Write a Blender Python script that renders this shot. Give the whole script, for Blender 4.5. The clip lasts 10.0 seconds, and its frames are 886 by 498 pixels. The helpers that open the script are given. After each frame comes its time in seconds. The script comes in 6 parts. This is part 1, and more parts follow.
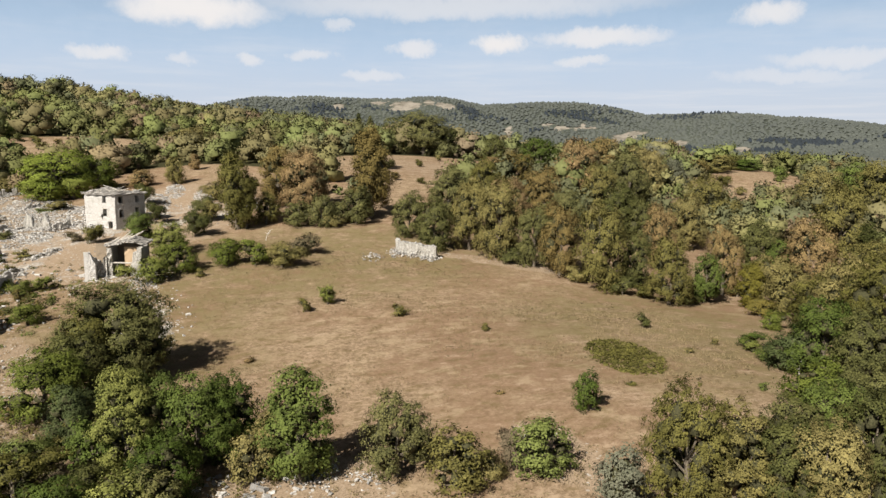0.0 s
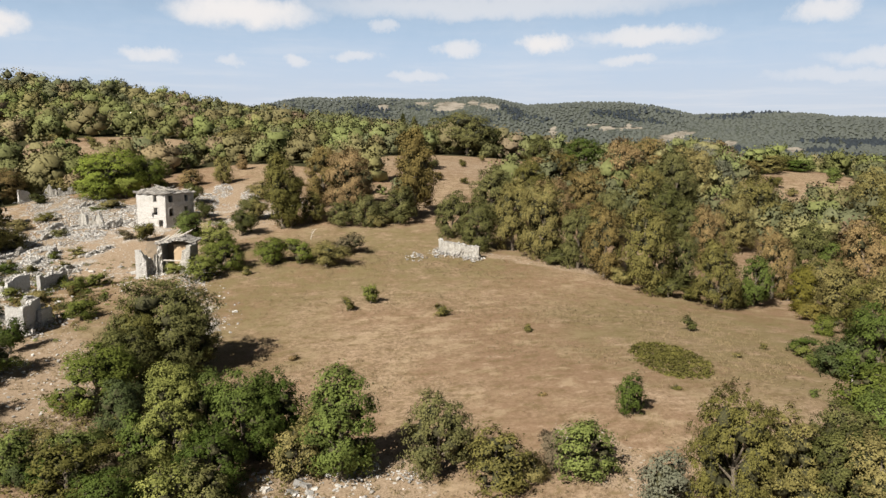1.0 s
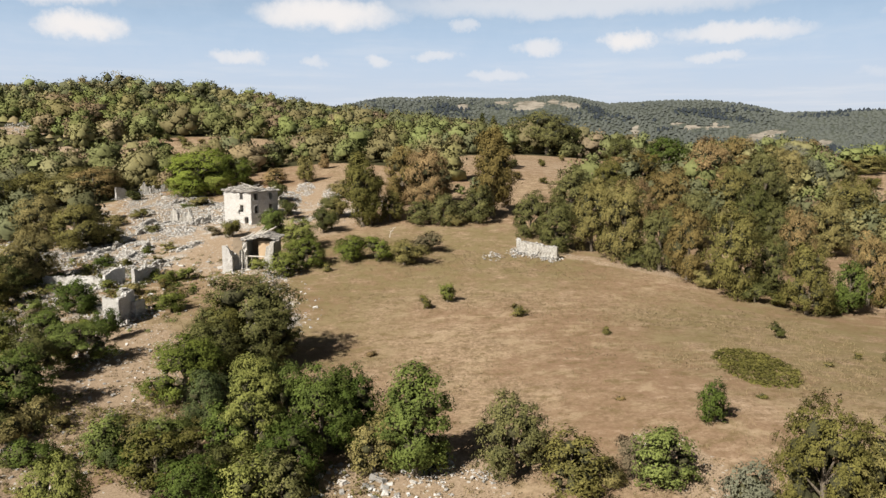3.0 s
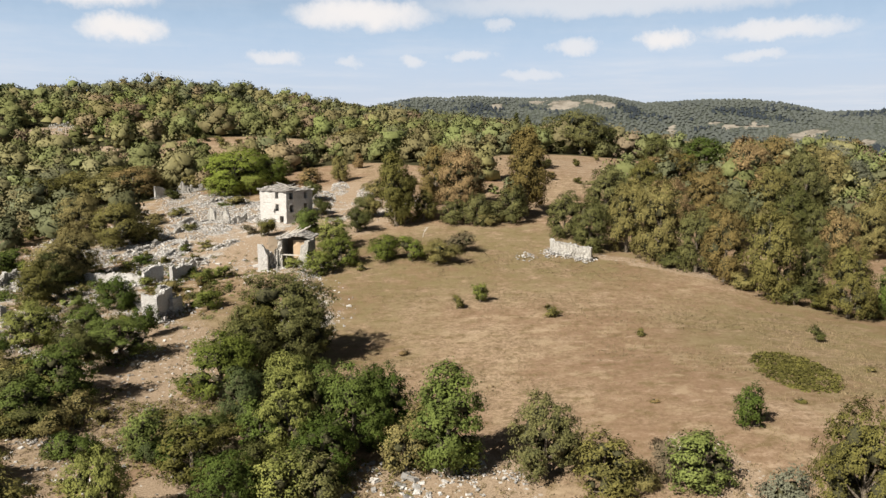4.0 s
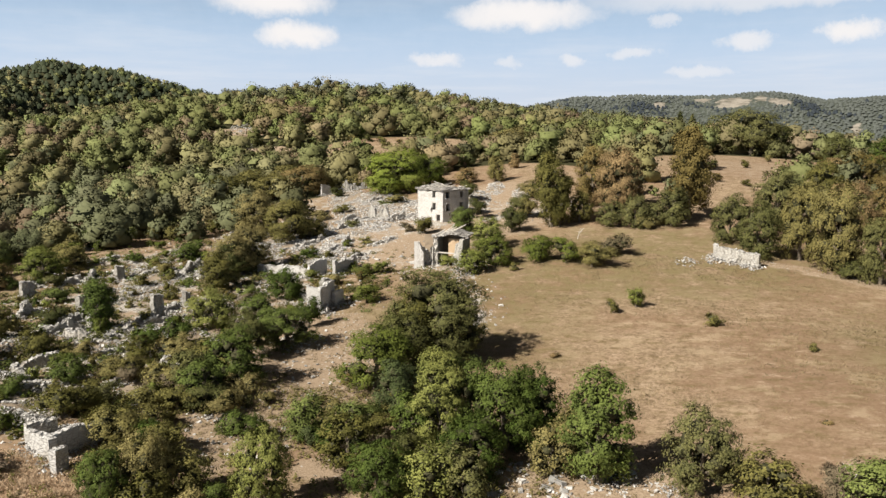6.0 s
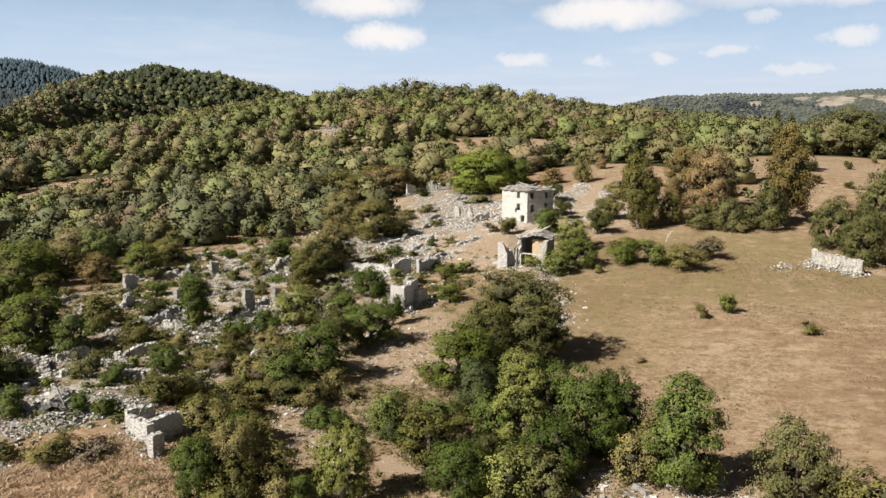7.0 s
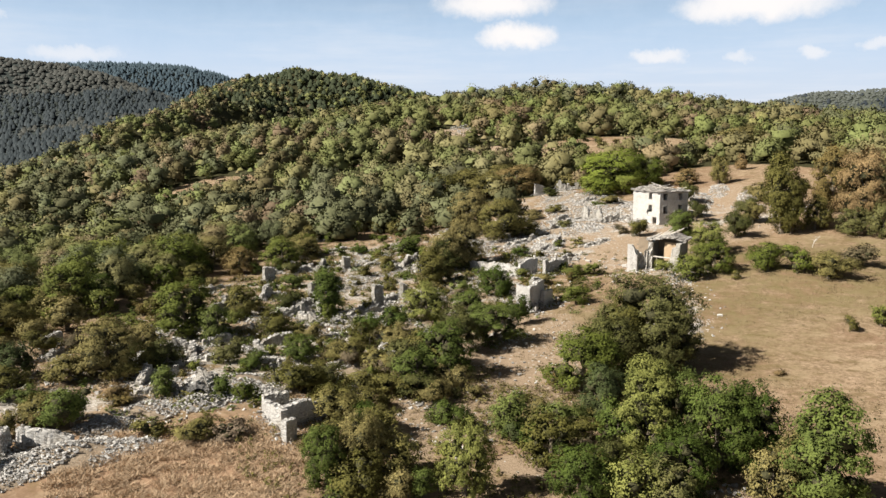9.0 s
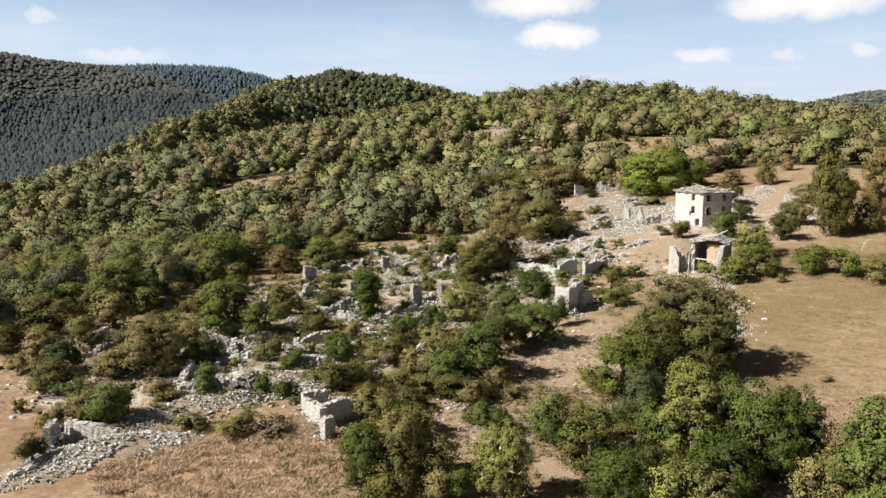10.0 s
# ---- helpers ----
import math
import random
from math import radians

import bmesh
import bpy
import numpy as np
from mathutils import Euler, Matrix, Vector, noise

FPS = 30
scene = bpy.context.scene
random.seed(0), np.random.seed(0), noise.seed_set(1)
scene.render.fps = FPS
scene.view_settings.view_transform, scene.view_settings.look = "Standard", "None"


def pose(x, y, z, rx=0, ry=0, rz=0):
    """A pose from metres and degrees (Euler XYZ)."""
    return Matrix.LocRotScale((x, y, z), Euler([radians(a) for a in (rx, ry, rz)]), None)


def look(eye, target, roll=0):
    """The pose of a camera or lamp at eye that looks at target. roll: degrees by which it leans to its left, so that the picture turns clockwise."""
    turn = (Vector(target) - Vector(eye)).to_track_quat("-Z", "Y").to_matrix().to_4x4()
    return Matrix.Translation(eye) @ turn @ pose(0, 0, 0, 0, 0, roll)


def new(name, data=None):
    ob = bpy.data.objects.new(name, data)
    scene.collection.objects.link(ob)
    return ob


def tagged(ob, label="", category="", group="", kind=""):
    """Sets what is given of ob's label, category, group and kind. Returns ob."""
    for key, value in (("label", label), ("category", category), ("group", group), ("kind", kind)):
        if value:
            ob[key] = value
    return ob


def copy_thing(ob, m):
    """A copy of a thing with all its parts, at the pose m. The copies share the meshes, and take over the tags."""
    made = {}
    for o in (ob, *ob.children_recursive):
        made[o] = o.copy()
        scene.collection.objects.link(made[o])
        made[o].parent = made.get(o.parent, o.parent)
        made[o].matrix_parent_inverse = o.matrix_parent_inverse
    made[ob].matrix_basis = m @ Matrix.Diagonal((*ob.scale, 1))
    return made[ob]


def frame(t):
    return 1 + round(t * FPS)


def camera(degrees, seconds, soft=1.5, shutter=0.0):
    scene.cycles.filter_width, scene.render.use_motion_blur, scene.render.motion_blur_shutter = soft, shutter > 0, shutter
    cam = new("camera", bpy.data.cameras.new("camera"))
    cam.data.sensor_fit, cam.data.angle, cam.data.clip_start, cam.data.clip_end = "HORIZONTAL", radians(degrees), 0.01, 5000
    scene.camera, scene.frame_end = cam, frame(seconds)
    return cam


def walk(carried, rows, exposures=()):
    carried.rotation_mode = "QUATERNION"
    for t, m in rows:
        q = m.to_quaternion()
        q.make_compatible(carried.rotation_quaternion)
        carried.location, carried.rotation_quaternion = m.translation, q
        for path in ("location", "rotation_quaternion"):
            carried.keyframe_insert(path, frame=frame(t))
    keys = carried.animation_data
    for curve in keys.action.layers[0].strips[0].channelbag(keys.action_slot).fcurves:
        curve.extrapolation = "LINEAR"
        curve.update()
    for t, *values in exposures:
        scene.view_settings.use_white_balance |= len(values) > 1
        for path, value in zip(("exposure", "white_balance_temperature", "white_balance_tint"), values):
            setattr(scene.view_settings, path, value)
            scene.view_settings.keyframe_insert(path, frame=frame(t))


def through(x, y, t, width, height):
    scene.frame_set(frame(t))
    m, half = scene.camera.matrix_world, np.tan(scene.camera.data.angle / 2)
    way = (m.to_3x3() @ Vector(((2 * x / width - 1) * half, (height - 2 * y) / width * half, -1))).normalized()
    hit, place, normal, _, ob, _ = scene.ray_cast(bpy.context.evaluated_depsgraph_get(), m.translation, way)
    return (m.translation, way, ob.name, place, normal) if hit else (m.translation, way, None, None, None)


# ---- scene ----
# The drone hovers 25 m over the foot of the slope and turns to its left.
EYE = 25.0
cam = camera(61.14, 10.0, soft=1.45)
YAWS = [
    (0.0, -20.35, -7.81), (0.5, -18.70, -7.80), (1.0, -17.04, -7.79), (1.5, -15.60, -7.82), (2.0, -14.12, -7.82),
    (2.5, -12.59, -7.83), (2.7, -11.95, -7.83), (3.8, -9.07, -7.85), (4.0, -8.52, -7.85), (4.5, -6.22, -7.88), (5.0, -3.30, -7.87), (5.5, 0.0, -7.85), (5.7, 1.31, -7.85), (6.8, 8.48, -7.82),
    (7.0, 9.72, -7.82), (7.5, 12.86, -7.82), (8.0, 15.84, -7.83), (8.5, 18.04, -7.85), (9.0, 19.45, -7.86),
    (9.5, 20.88, -7.82), (10.0, 22.44, -7.83),
]
walk(cam, [(t, pose(0, 0, EYE, 90 + pitch, 0, yaw)) for t, yaw, pitch in YAWS], [(0.0, 0.78), (2.5, 0.80), (5.0, 0.85), (7.5, 0.92), (9.0, 0.98), (10.0, 1.0)])


# ---- sky and sun ----
SUN_ELEVATION, SUN_FROM = 38.5, (-0.77, -0.64)  # where the sun stands, seen from above


class Nodes:
    """A short hand for node trees."""

    def __init__(self, tree):
        self.tree = tree

    def add(self, kind, inputs=None, **settings):
        n = self.tree.nodes.new(kind)
        for key, value in settings.items():
            setattr(n, key, value)
        for key, value in (inputs or {}).items():
            if isinstance(value, bpy.types.NodeSocket):
                self.tree.links.new(value, n.inputs[key])
            else:
                n.inputs[key].default_value = value
        return n

    def math(self, op, a, b=0.0, c=0.0, clamp=False):
        return self.add("ShaderNodeMath", {0: a, 1: b, 2: c}, operation=op, use_clamp=clamp).outputs[0]

    def mix(self, fac, a, b, blend="MIX"):
        n = self.add("ShaderNodeMix", data_type="RGBA", blend_type=blend)
        for sock, value in ((n.inputs[0], fac), (n.inputs[6], a), (n.inputs[7], b)):
            if isinstance(value, bpy.types.NodeSocket):
                self.tree.links.new(value, sock)
            else:
                sock.default_value = value if isinstance(value, float) or len(value) == 4 else (*value, 1)
        return n.outputs[2]

    def noise(self, vector, scale, detail=4.0, rough=0.55, out="Fac"):
        return self.add("ShaderNodeTexNoise", {"Vector": vector, "Scale": scale, "Detail": detail, "Roughness": rough}).outputs[out]

    def ramp(self, fac, lo, hi):
        return self.add("ShaderNodeMapRange", {0: fac, 1: lo, 2: hi}, interpolation_type="SMOOTHSTEP").outputs[0]


world = bpy.data.worlds.new("world")
scene.world = world
world.use_nodes = True
world.node_tree.nodes.clear()
W = Nodes(world.node_tree)
sky = W.add("ShaderNodeTexSky", sky_type="NISHITA", sun_disc=False, sun_elevation=radians(SUN_ELEVATION),
            sun_rotation=math.atan2(SUN_FROM[0], SUN_FROM[1]), altitude=700.0, air_density=1.0, dust_density=0.5, ozone_density=1.2)
way = W.add("ShaderNodeTexCoord").outputs["Generated"]
xyz = W.add("ShaderNodeSeparateXYZ", {0: way})
# a flat layer of clouds seen in perspective
up = W.math("MAXIMUM", xyz.outputs[2], 0.02)
layer = W.add("ShaderNodeCombineXYZ", {0: W.math("DIVIDE", xyz.outputs[0], up), 1: W.math("DIVIDE", xyz.outputs[1], up), 2: 0.0}).outputs[0]
veil = W.ramp(W.noise(layer, 0.35, 5.0, 0.6), 0.42, 0.78)
# single fair-weather clouds: azimuth to the left, height, half width, half height, in degrees, and strength
CLOUDS_EAST = [
    (-2.4, 9.5, 5.0, 1.12, 1.00),
    (3.8, 6.3, 2.0, 0.56, 0.70),
    (-1.5, 6.2, 1.0, 0.47, 0.50),
    (-6.0, 6.1, 1.0, 0.52, 0.60),
    (-10.5, 6.6, 1.6, 0.39, 0.55),
    (-15.1, 5.2, 2.1, 0.39, 0.50),
    (-12.7, 8.7, 1.1, 0.39, 0.50),
    (-18.3, 7.1, 1.6, 0.56, 0.70),
    (-24.8, 7.4, 1.8, 0.73, 0.95),
    (-32.0, 7.8, 4.8, 0.65, 0.80),
]
CLOUDS_WEST = [
    (-30.8, 6.2, 2.0, 0.39, 0.60),
    (-21.0, 10.1, 14.2, 0.95, 0.60),
    (-43.5, 8.9, 2.2, 0.82, 0.80),
    (-47.8, 5.8, 4.1, 0.60, 0.55),
    (-44.8, 4.7, 4.7, 0.43, 0.40),
    (14.1, 7.9, 2.7, 0.91, 1.00),
    (15.6, 10.2, 4.0, 1.04, 1.00),
    (3.7, 6.4, 1.8, 0.47, 0.70),
    (50.0, 8.3, 0.9, 0.60, 0.50),
    (45.1, 6.1, 2.7, 0.56, 0.50),
]
az = W.math("MULTIPLY", W.math("ARCTAN2", W.math("MULTIPLY", xyz.outputs[0], -1.0), xyz.outputs[1]), 57.2958)
el = W.math("MULTIPLY", W.math("ARCSINE", xyz.outputs[2]), 57.2958)
wob = W.add("ShaderNodeSeparateColor", {0: W.noise(way, 30.0, 8.0, 0.65, "Color")})
az = W.math("ADD", az, W.math("MULTIPLY", W.math("SUBTRACT", wob.outputs[0], 0.5), 4.0))
el = W.math("ADD", el, W.math("MULTIPLY", W.math("SUBTRACT", wob.outputs[1], 0.5), 1.9))
cloud = None
for ca, ce, wa, we, strength in CLOUDS_EAST + CLOUDS_WEST:
    da = W.math("DIVIDE", W.math("SUBTRACT", az, ca), wa)
    de = W.math("DIVIDE", W.math("SUBTRACT", el, ce), we)
    r = W.math("ADD", W.math("MULTIPLY", da, da), W.math("MULTIPLY", de, de))
    m = W.math("MULTIPLY", W.ramp(r, 1.7, 0.0), strength)
    cloud = m if cloud is None else W.math("MAXIMUM", cloud, m)
cloud = W.math("MAXIMUM", cloud, W.math("MULTIPLY", veil, 0.3))
low = W.ramp(el, 21.0, 5.0)
air = W.mix(W.ramp(el, 0.0, 11.5), (17.9, 19.2, 21.7, 1), (13.3, 17.9, 23.6, 1))
hazy = W.mix(W.math("MULTIPLY", low, 0.92), sky.outputs[0], air)
deep = W.math("SUBTRACT", 1.0, W.math("MULTIPLY", W.ramp(el, 11.0, 38.0), 0.83))
hazy = W.mix(1.0, hazy, W.add("ShaderNodeCombineColor", {0: deep, 1: deep, 2: deep}).outputs[0], "MULTIPLY")
tinted = W.mix(cloud, hazy, (24.0, 23.2, 22.9, 1))
W.add("ShaderNodeOutputWorld", {0: W.add("ShaderNodeBackground", {0: tinted, 1: 0.0215}).outputs[0]})

sun = new("sun", bpy.data.lights.new("sun", "SUN"))
sun.data.energy, sun.data.angle, sun.data.color = 5.0, radians(0.55), (1.0, 0.93, 0.82)
s_h = math.cos(radians(SUN_ELEVATION)) / math.hypot(*SUN_FROM)
sun.matrix_world = look((SUN_FROM[0] * s_h, SUN_FROM[1] * s_h, math.sin(radians(SUN_ELEVATION))), (0, 0, 0))



# ---- materials ----
def material(name):
    m = bpy.data.materials.new(name)
    m.use_nodes = True
    m.node_tree.nodes.clear()
    return m, Nodes(m.node_tree)


def finish(n, color, rough=0.9, bump=None, strength=0.5, distance=0.1, spec=0.2, through=0.0):
    """Principled surface with an optional bump, and some light let through for leaves."""
    inputs = {"Base Color": color, "Roughness": rough, "Specular IOR Level": spec}
    if bump is not None:
        inputs["Normal"] = n.add("ShaderNodeBump", {"Height": bump, "Strength": strength, "Distance": distance}).outputs[0]
    b = n.add("ShaderNodeBsdfPrincipled", inputs).outputs[0]
    if through:
        t = n.add("ShaderNodeBsdfTranslucent", {"Color": color}).outputs[0]
        b = n.add("ShaderNodeMixShader", {0: through, 1: b, 2: t}).outputs[0]
    n.add("ShaderNodeOutputMaterial", {0: b})


def leaf_material(name, base, tip, spread=0.36, grain=0.55):
    """Foliage: two tones by leaf clump, and a shift from tree to tree."""
    m, n = material(name)
    island = n.add("ShaderNodeNewGeometry").outputs["Random Per Island"]
    tree = n.add("ShaderNodeObjectInfo").outputs["Random"]
    place = n.add("ShaderNodeNewGeometry").outputs["Position"]
    blotch, leafy = n.noise(place, grain, 3.0), n.noise(place, grain * 6.0, 3.0, 0.7)
    fac = n.math("ADD", n.math("MULTIPLY", island, 0.22), n.math("MULTIPLY", n.math("SUBTRACT", blotch, 0.26), 0.85), clamp=True)
    fac = n.math("ADD", fac, n.math("MULTIPLY", n.math("SUBTRACT", leafy, 0.45), 0.7), clamp=True)
    col = n.mix(fac, base, tip)
    hue = n.add("ShaderNodeHueSaturation", {"Hue": n.math("MULTIPLY_ADD", tree, -0.03, 0.515), "Saturation": n.math("MULTIPLY_ADD", tree, -0.15, 1.05),
                                            "Value": n.math("MULTIPLY_ADD", tree, spread * 1.6, 1.0 - spread * 0.8), "Color": col}).outputs[0]
    finish(n, hue, 0.75, leafy, 0.6, 0.25, spec=0.15, through=0.05)
    return m


def hill_leaf_material(name, base, tip):
    """Foliage of the hillside woods: leafy grain, a tone for every tree, and slow drifts of colour over the slope."""
    m, n = material(name)
    place = n.add("ShaderNodeNewGeometry").outputs["Position"]
    island = n.add("ShaderNodeNewGeometry").outputs["Random Per Island"]
    tone = n.add("ShaderNodeAttribute", attribute_name="tone").outputs["Fac"]
    leafy, drift = n.noise(place, 0.95, 5.0, 0.75), n.noise(place, 0.012, 3.0)
    fac = n.math("ADD", n.math("MULTIPLY", island, 0.15), n.math("MULTIPLY_ADD", n.ramp(leafy, 0.3, 0.7), 0.5, 0.12))
    col = n.mix(fac, base, tip)
    shift = n.math("ADD", n.math("MULTIPLY", tone, 0.6), n.math("MULTIPLY", drift, 0.4))
    col = n.add("ShaderNodeHueSaturation", {"Hue": n.math("MULTIPLY_ADD", shift, -0.05, 0.525), "Saturation": n.math("MULTIPLY_ADD", drift, -0.5, 1.24),
                                            "Value": n.math("MULTIPLY_ADD", tone, -0.6, 1.56), "Color": col}).outputs[0]
    finish(n, col, 0.8, leafy, 0.3, 0.5, spec=0.08)
    return m


LEAF = {
    "green": leaf_material("green_leaves", (0.022, 0.034, 0.006), (0.186, 0.24, 0.046), 0.5),
    "bright": leaf_material("bright_green_leaves", (0.044, 0.06, 0.009), (0.267, 0.29, 0.06)),
    "dark": leaf_material("dark_green_leaves", (0.017, 0.023, 0.006), (0.205, 0.202, 0.06), 0.5),
    "olive": leaf_material("olive_leaves", (0.042, 0.04, 0.011), (0.335, 0.292, 0.088), 0.5),
    "rust": leaf_material("browning_oak_leaves", (0.062, 0.045, 0.016), (0.4, 0.29, 0.108), 0.5),
    "yellow": leaf_material("yellowing_leaves", (0.095, 0.088, 0.014), (0.22, 0.18, 0.034)),
    "silver": leaf_material("silvery_leaves", (0.085, 0.092, 0.058), (0.215, 0.21, 0.15)),
    "blue": leaf_material("blue_green_leaves", (0.03, 0.043, 0.015), (0.157, 0.18, 0.067)),
    "dry": leaf_material("dry_twigs", (0.114, 0.0907, 0.0535), (0.223, 0.175, 0.113)),
    # aerial haze is painted into the far pine and scrub colours: greyer, bluer
    "pine": leaf_material("haze_tinted_pine_needles", (0.027, 0.036, 0.044), (0.046, 0.056, 0.062), 0.12, 0.05),
    "scrub": leaf_material("haze_tinted_scrub", (0.058, 0.062, 0.058), (0.088, 0.088, 0.079), 0.12, 0.05),
    "hazed_pine": leaf_material("haze_blued_pines", (0.03, 0.05, 0.075), (0.07, 0.1, 0.125), 0.12, 0.04),
    "conifer": leaf_material("hilltop_conifer_needles", (0.034, 0.044, 0.024), (0.074, 0.083, 0.044), 0.2, 0.05),
    "lime": leaf_material("light_green_leaves", (0.115, 0.145, 0.022), (0.302, 0.331, 0.064), 0.1),
    # far woods, paled and greyed in colour to stand in for haze
    "haze": leaf_material("haze_greyed_wood", (0.075, 0.085, 0.08), (0.125, 0.133, 0.115), 0.1, 0.016),
    "hill_olive": hill_leaf_material("hill_olive_leaves", (0.092, 0.083, 0.038), (0.168, 0.151, 0.07)),
    "hill_green": hill_leaf_material("hill_green_leaves", (0.071, 0.077, 0.028), (0.138, 0.147, 0.055)),
    "hill_dark": hill_leaf_material("hill_dark_leaves", (0.06, 0.063, 0.033), (0.112, 0.116, 0.06)),
    "hill_rust": hill_leaf_material("hill_browning_leaves", (0.104, 0.078, 0.046), (0.18, 0.14, 0.085)),
}
WEEDS = leaf_material("rusty_weeds", (0.44, 0.3, 0.2), (0.72, 0.55, 0.4))
TUSSOCK = leaf_material("brown_tussocks", (0.15, 0.115, 0.062), (0.29, 0.225, 0.13))
STRAW = leaf_material("straw", (0.237, 0.174, 0.0972), (0.383, 0.3, 0.188))


def wood_material(name, a, b):
    m, n = material(name)
    place = n.add("ShaderNodeTexCoord").outputs["Object"]
    grain = n.noise(place, 9.0, 6.0)
    finish(n, n.mix(n.ramp(grain, 0.3, 0.7), a, b), 0.9, grain, 0.6, 0.03)
    return m


BARK = wood_material("bark", (0.07, 0.055, 0.04), (0.2, 0.17, 0.13))
# dark crown interior: shade painted as a colour on the inner lumps
CROWN_SHADE = wood_material("painted_crown_shade", (0.026, 0.027, 0.012), (0.07, 0.066, 0.032))
OLD_WOOD = wood_material("weathered_timber", (0.16, 0.14, 0.115), (0.46, 0.42, 0.36))
PALE_WOOD = wood_material("bleached_wood", (0.34, 0.31, 0.27), (0.6, 0.57, 0.52))


def stone_material(name, a, b, stain, joints=0.0, scale=1.0):
    """Limestone: mottled, streaked and, for walls, with courses of rubble masonry."""
    m, n = material(name)
    place = n.add("ShaderNodeTexCoord").outputs["Object"]
    piece = n.add("ShaderNodeNewGeometry").outputs["Random Per Island"]
    coarse, fine = n.noise(place, 0.45 * scale, 5.0), n.noise(place, 5.0 * scale, 8.0, 0.7)
    col = n.mix(n.ramp(n.math("ADD", n.math("MULTIPLY", fine, 0.6), n.math("MULTIPLY", piece, 0.45)), 0.25, 0.85), a, b)
    col = n.mix(n.math("MULTIPLY", n.ramp(coarse, 0.52, 0.75), 0.75), col, stain)
    bump = fine
    if joints:
        flat = n.add("ShaderNodeMapping", {"Vector": place, "Scale": (1.9, 1.9, 4.2)}).outputs[0]
        cell = n.add("ShaderNodeTexVoronoi", {"Vector": flat, "Scale": 1.0, "Randomness": 0.8}, feature="DISTANCE_TO_EDGE").outputs["Distance"]
        tone = n.add("ShaderNodeSeparateColor", {0: n.add("ShaderNodeTexVoronoi", {"Vector": flat, "Scale": 1.0, "Randomness": 0.8}).outputs["Color"]}).outputs[0]
        gap = n.ramp(cell, 0.0, 0.09)
        col = n.mix(n.math("MULTIPLY", tone, joints * 0.5), col, stain)
        col = n.mix(n.math("MULTIPLY", n.math("SUBTRACT", 1.0, gap), joints), col, (0.2, 0.18, 0.15))
        bump = n.math("ADD", n.math("MULTIPLY", fine, 0.4), gap)
    finish(n, col, 0.95, bump, 1.0, 0.13 * joints if joints else 0.06)
    return m


MASONRY = stone_material("limestone_masonry", (0.36, 0.345, 0.315), (0.57, 0.55, 0.515), (0.26, 0.24, 0.205), 0.6)
PLASTER = stone_material("old_lime_plaster", (0.44, 0.43, 0.415), (0.6, 0.588, 0.57), (0.33, 0.305, 0.27), 0.4)
RUBBLE = stone_material("limestone_rubble", (0.2, 0.192, 0.182), (0.6, 0.585, 0.56), (0.27, 0.24, 0.205))
SLATE = stone_material("stone_roof_slabs", (0.23, 0.215, 0.2), (0.46, 0.44, 0.41), (0.134, 0.126, 0.116))
# earth for rubble bedding; also paints shade on the ruin's back wall
EARTH_AND_SHADE = stone_material("dusty_earth_and_room_shade", (0.194, 0.149, 0.104), (0.328, 0.268, 0.201), (0.164, 0.126, 0.0891))
CLAY = stone_material("clay_render", (0.343, 0.246, 0.156), (0.447, 0.335, 0.224), (0.268, 0.186, 0.119))


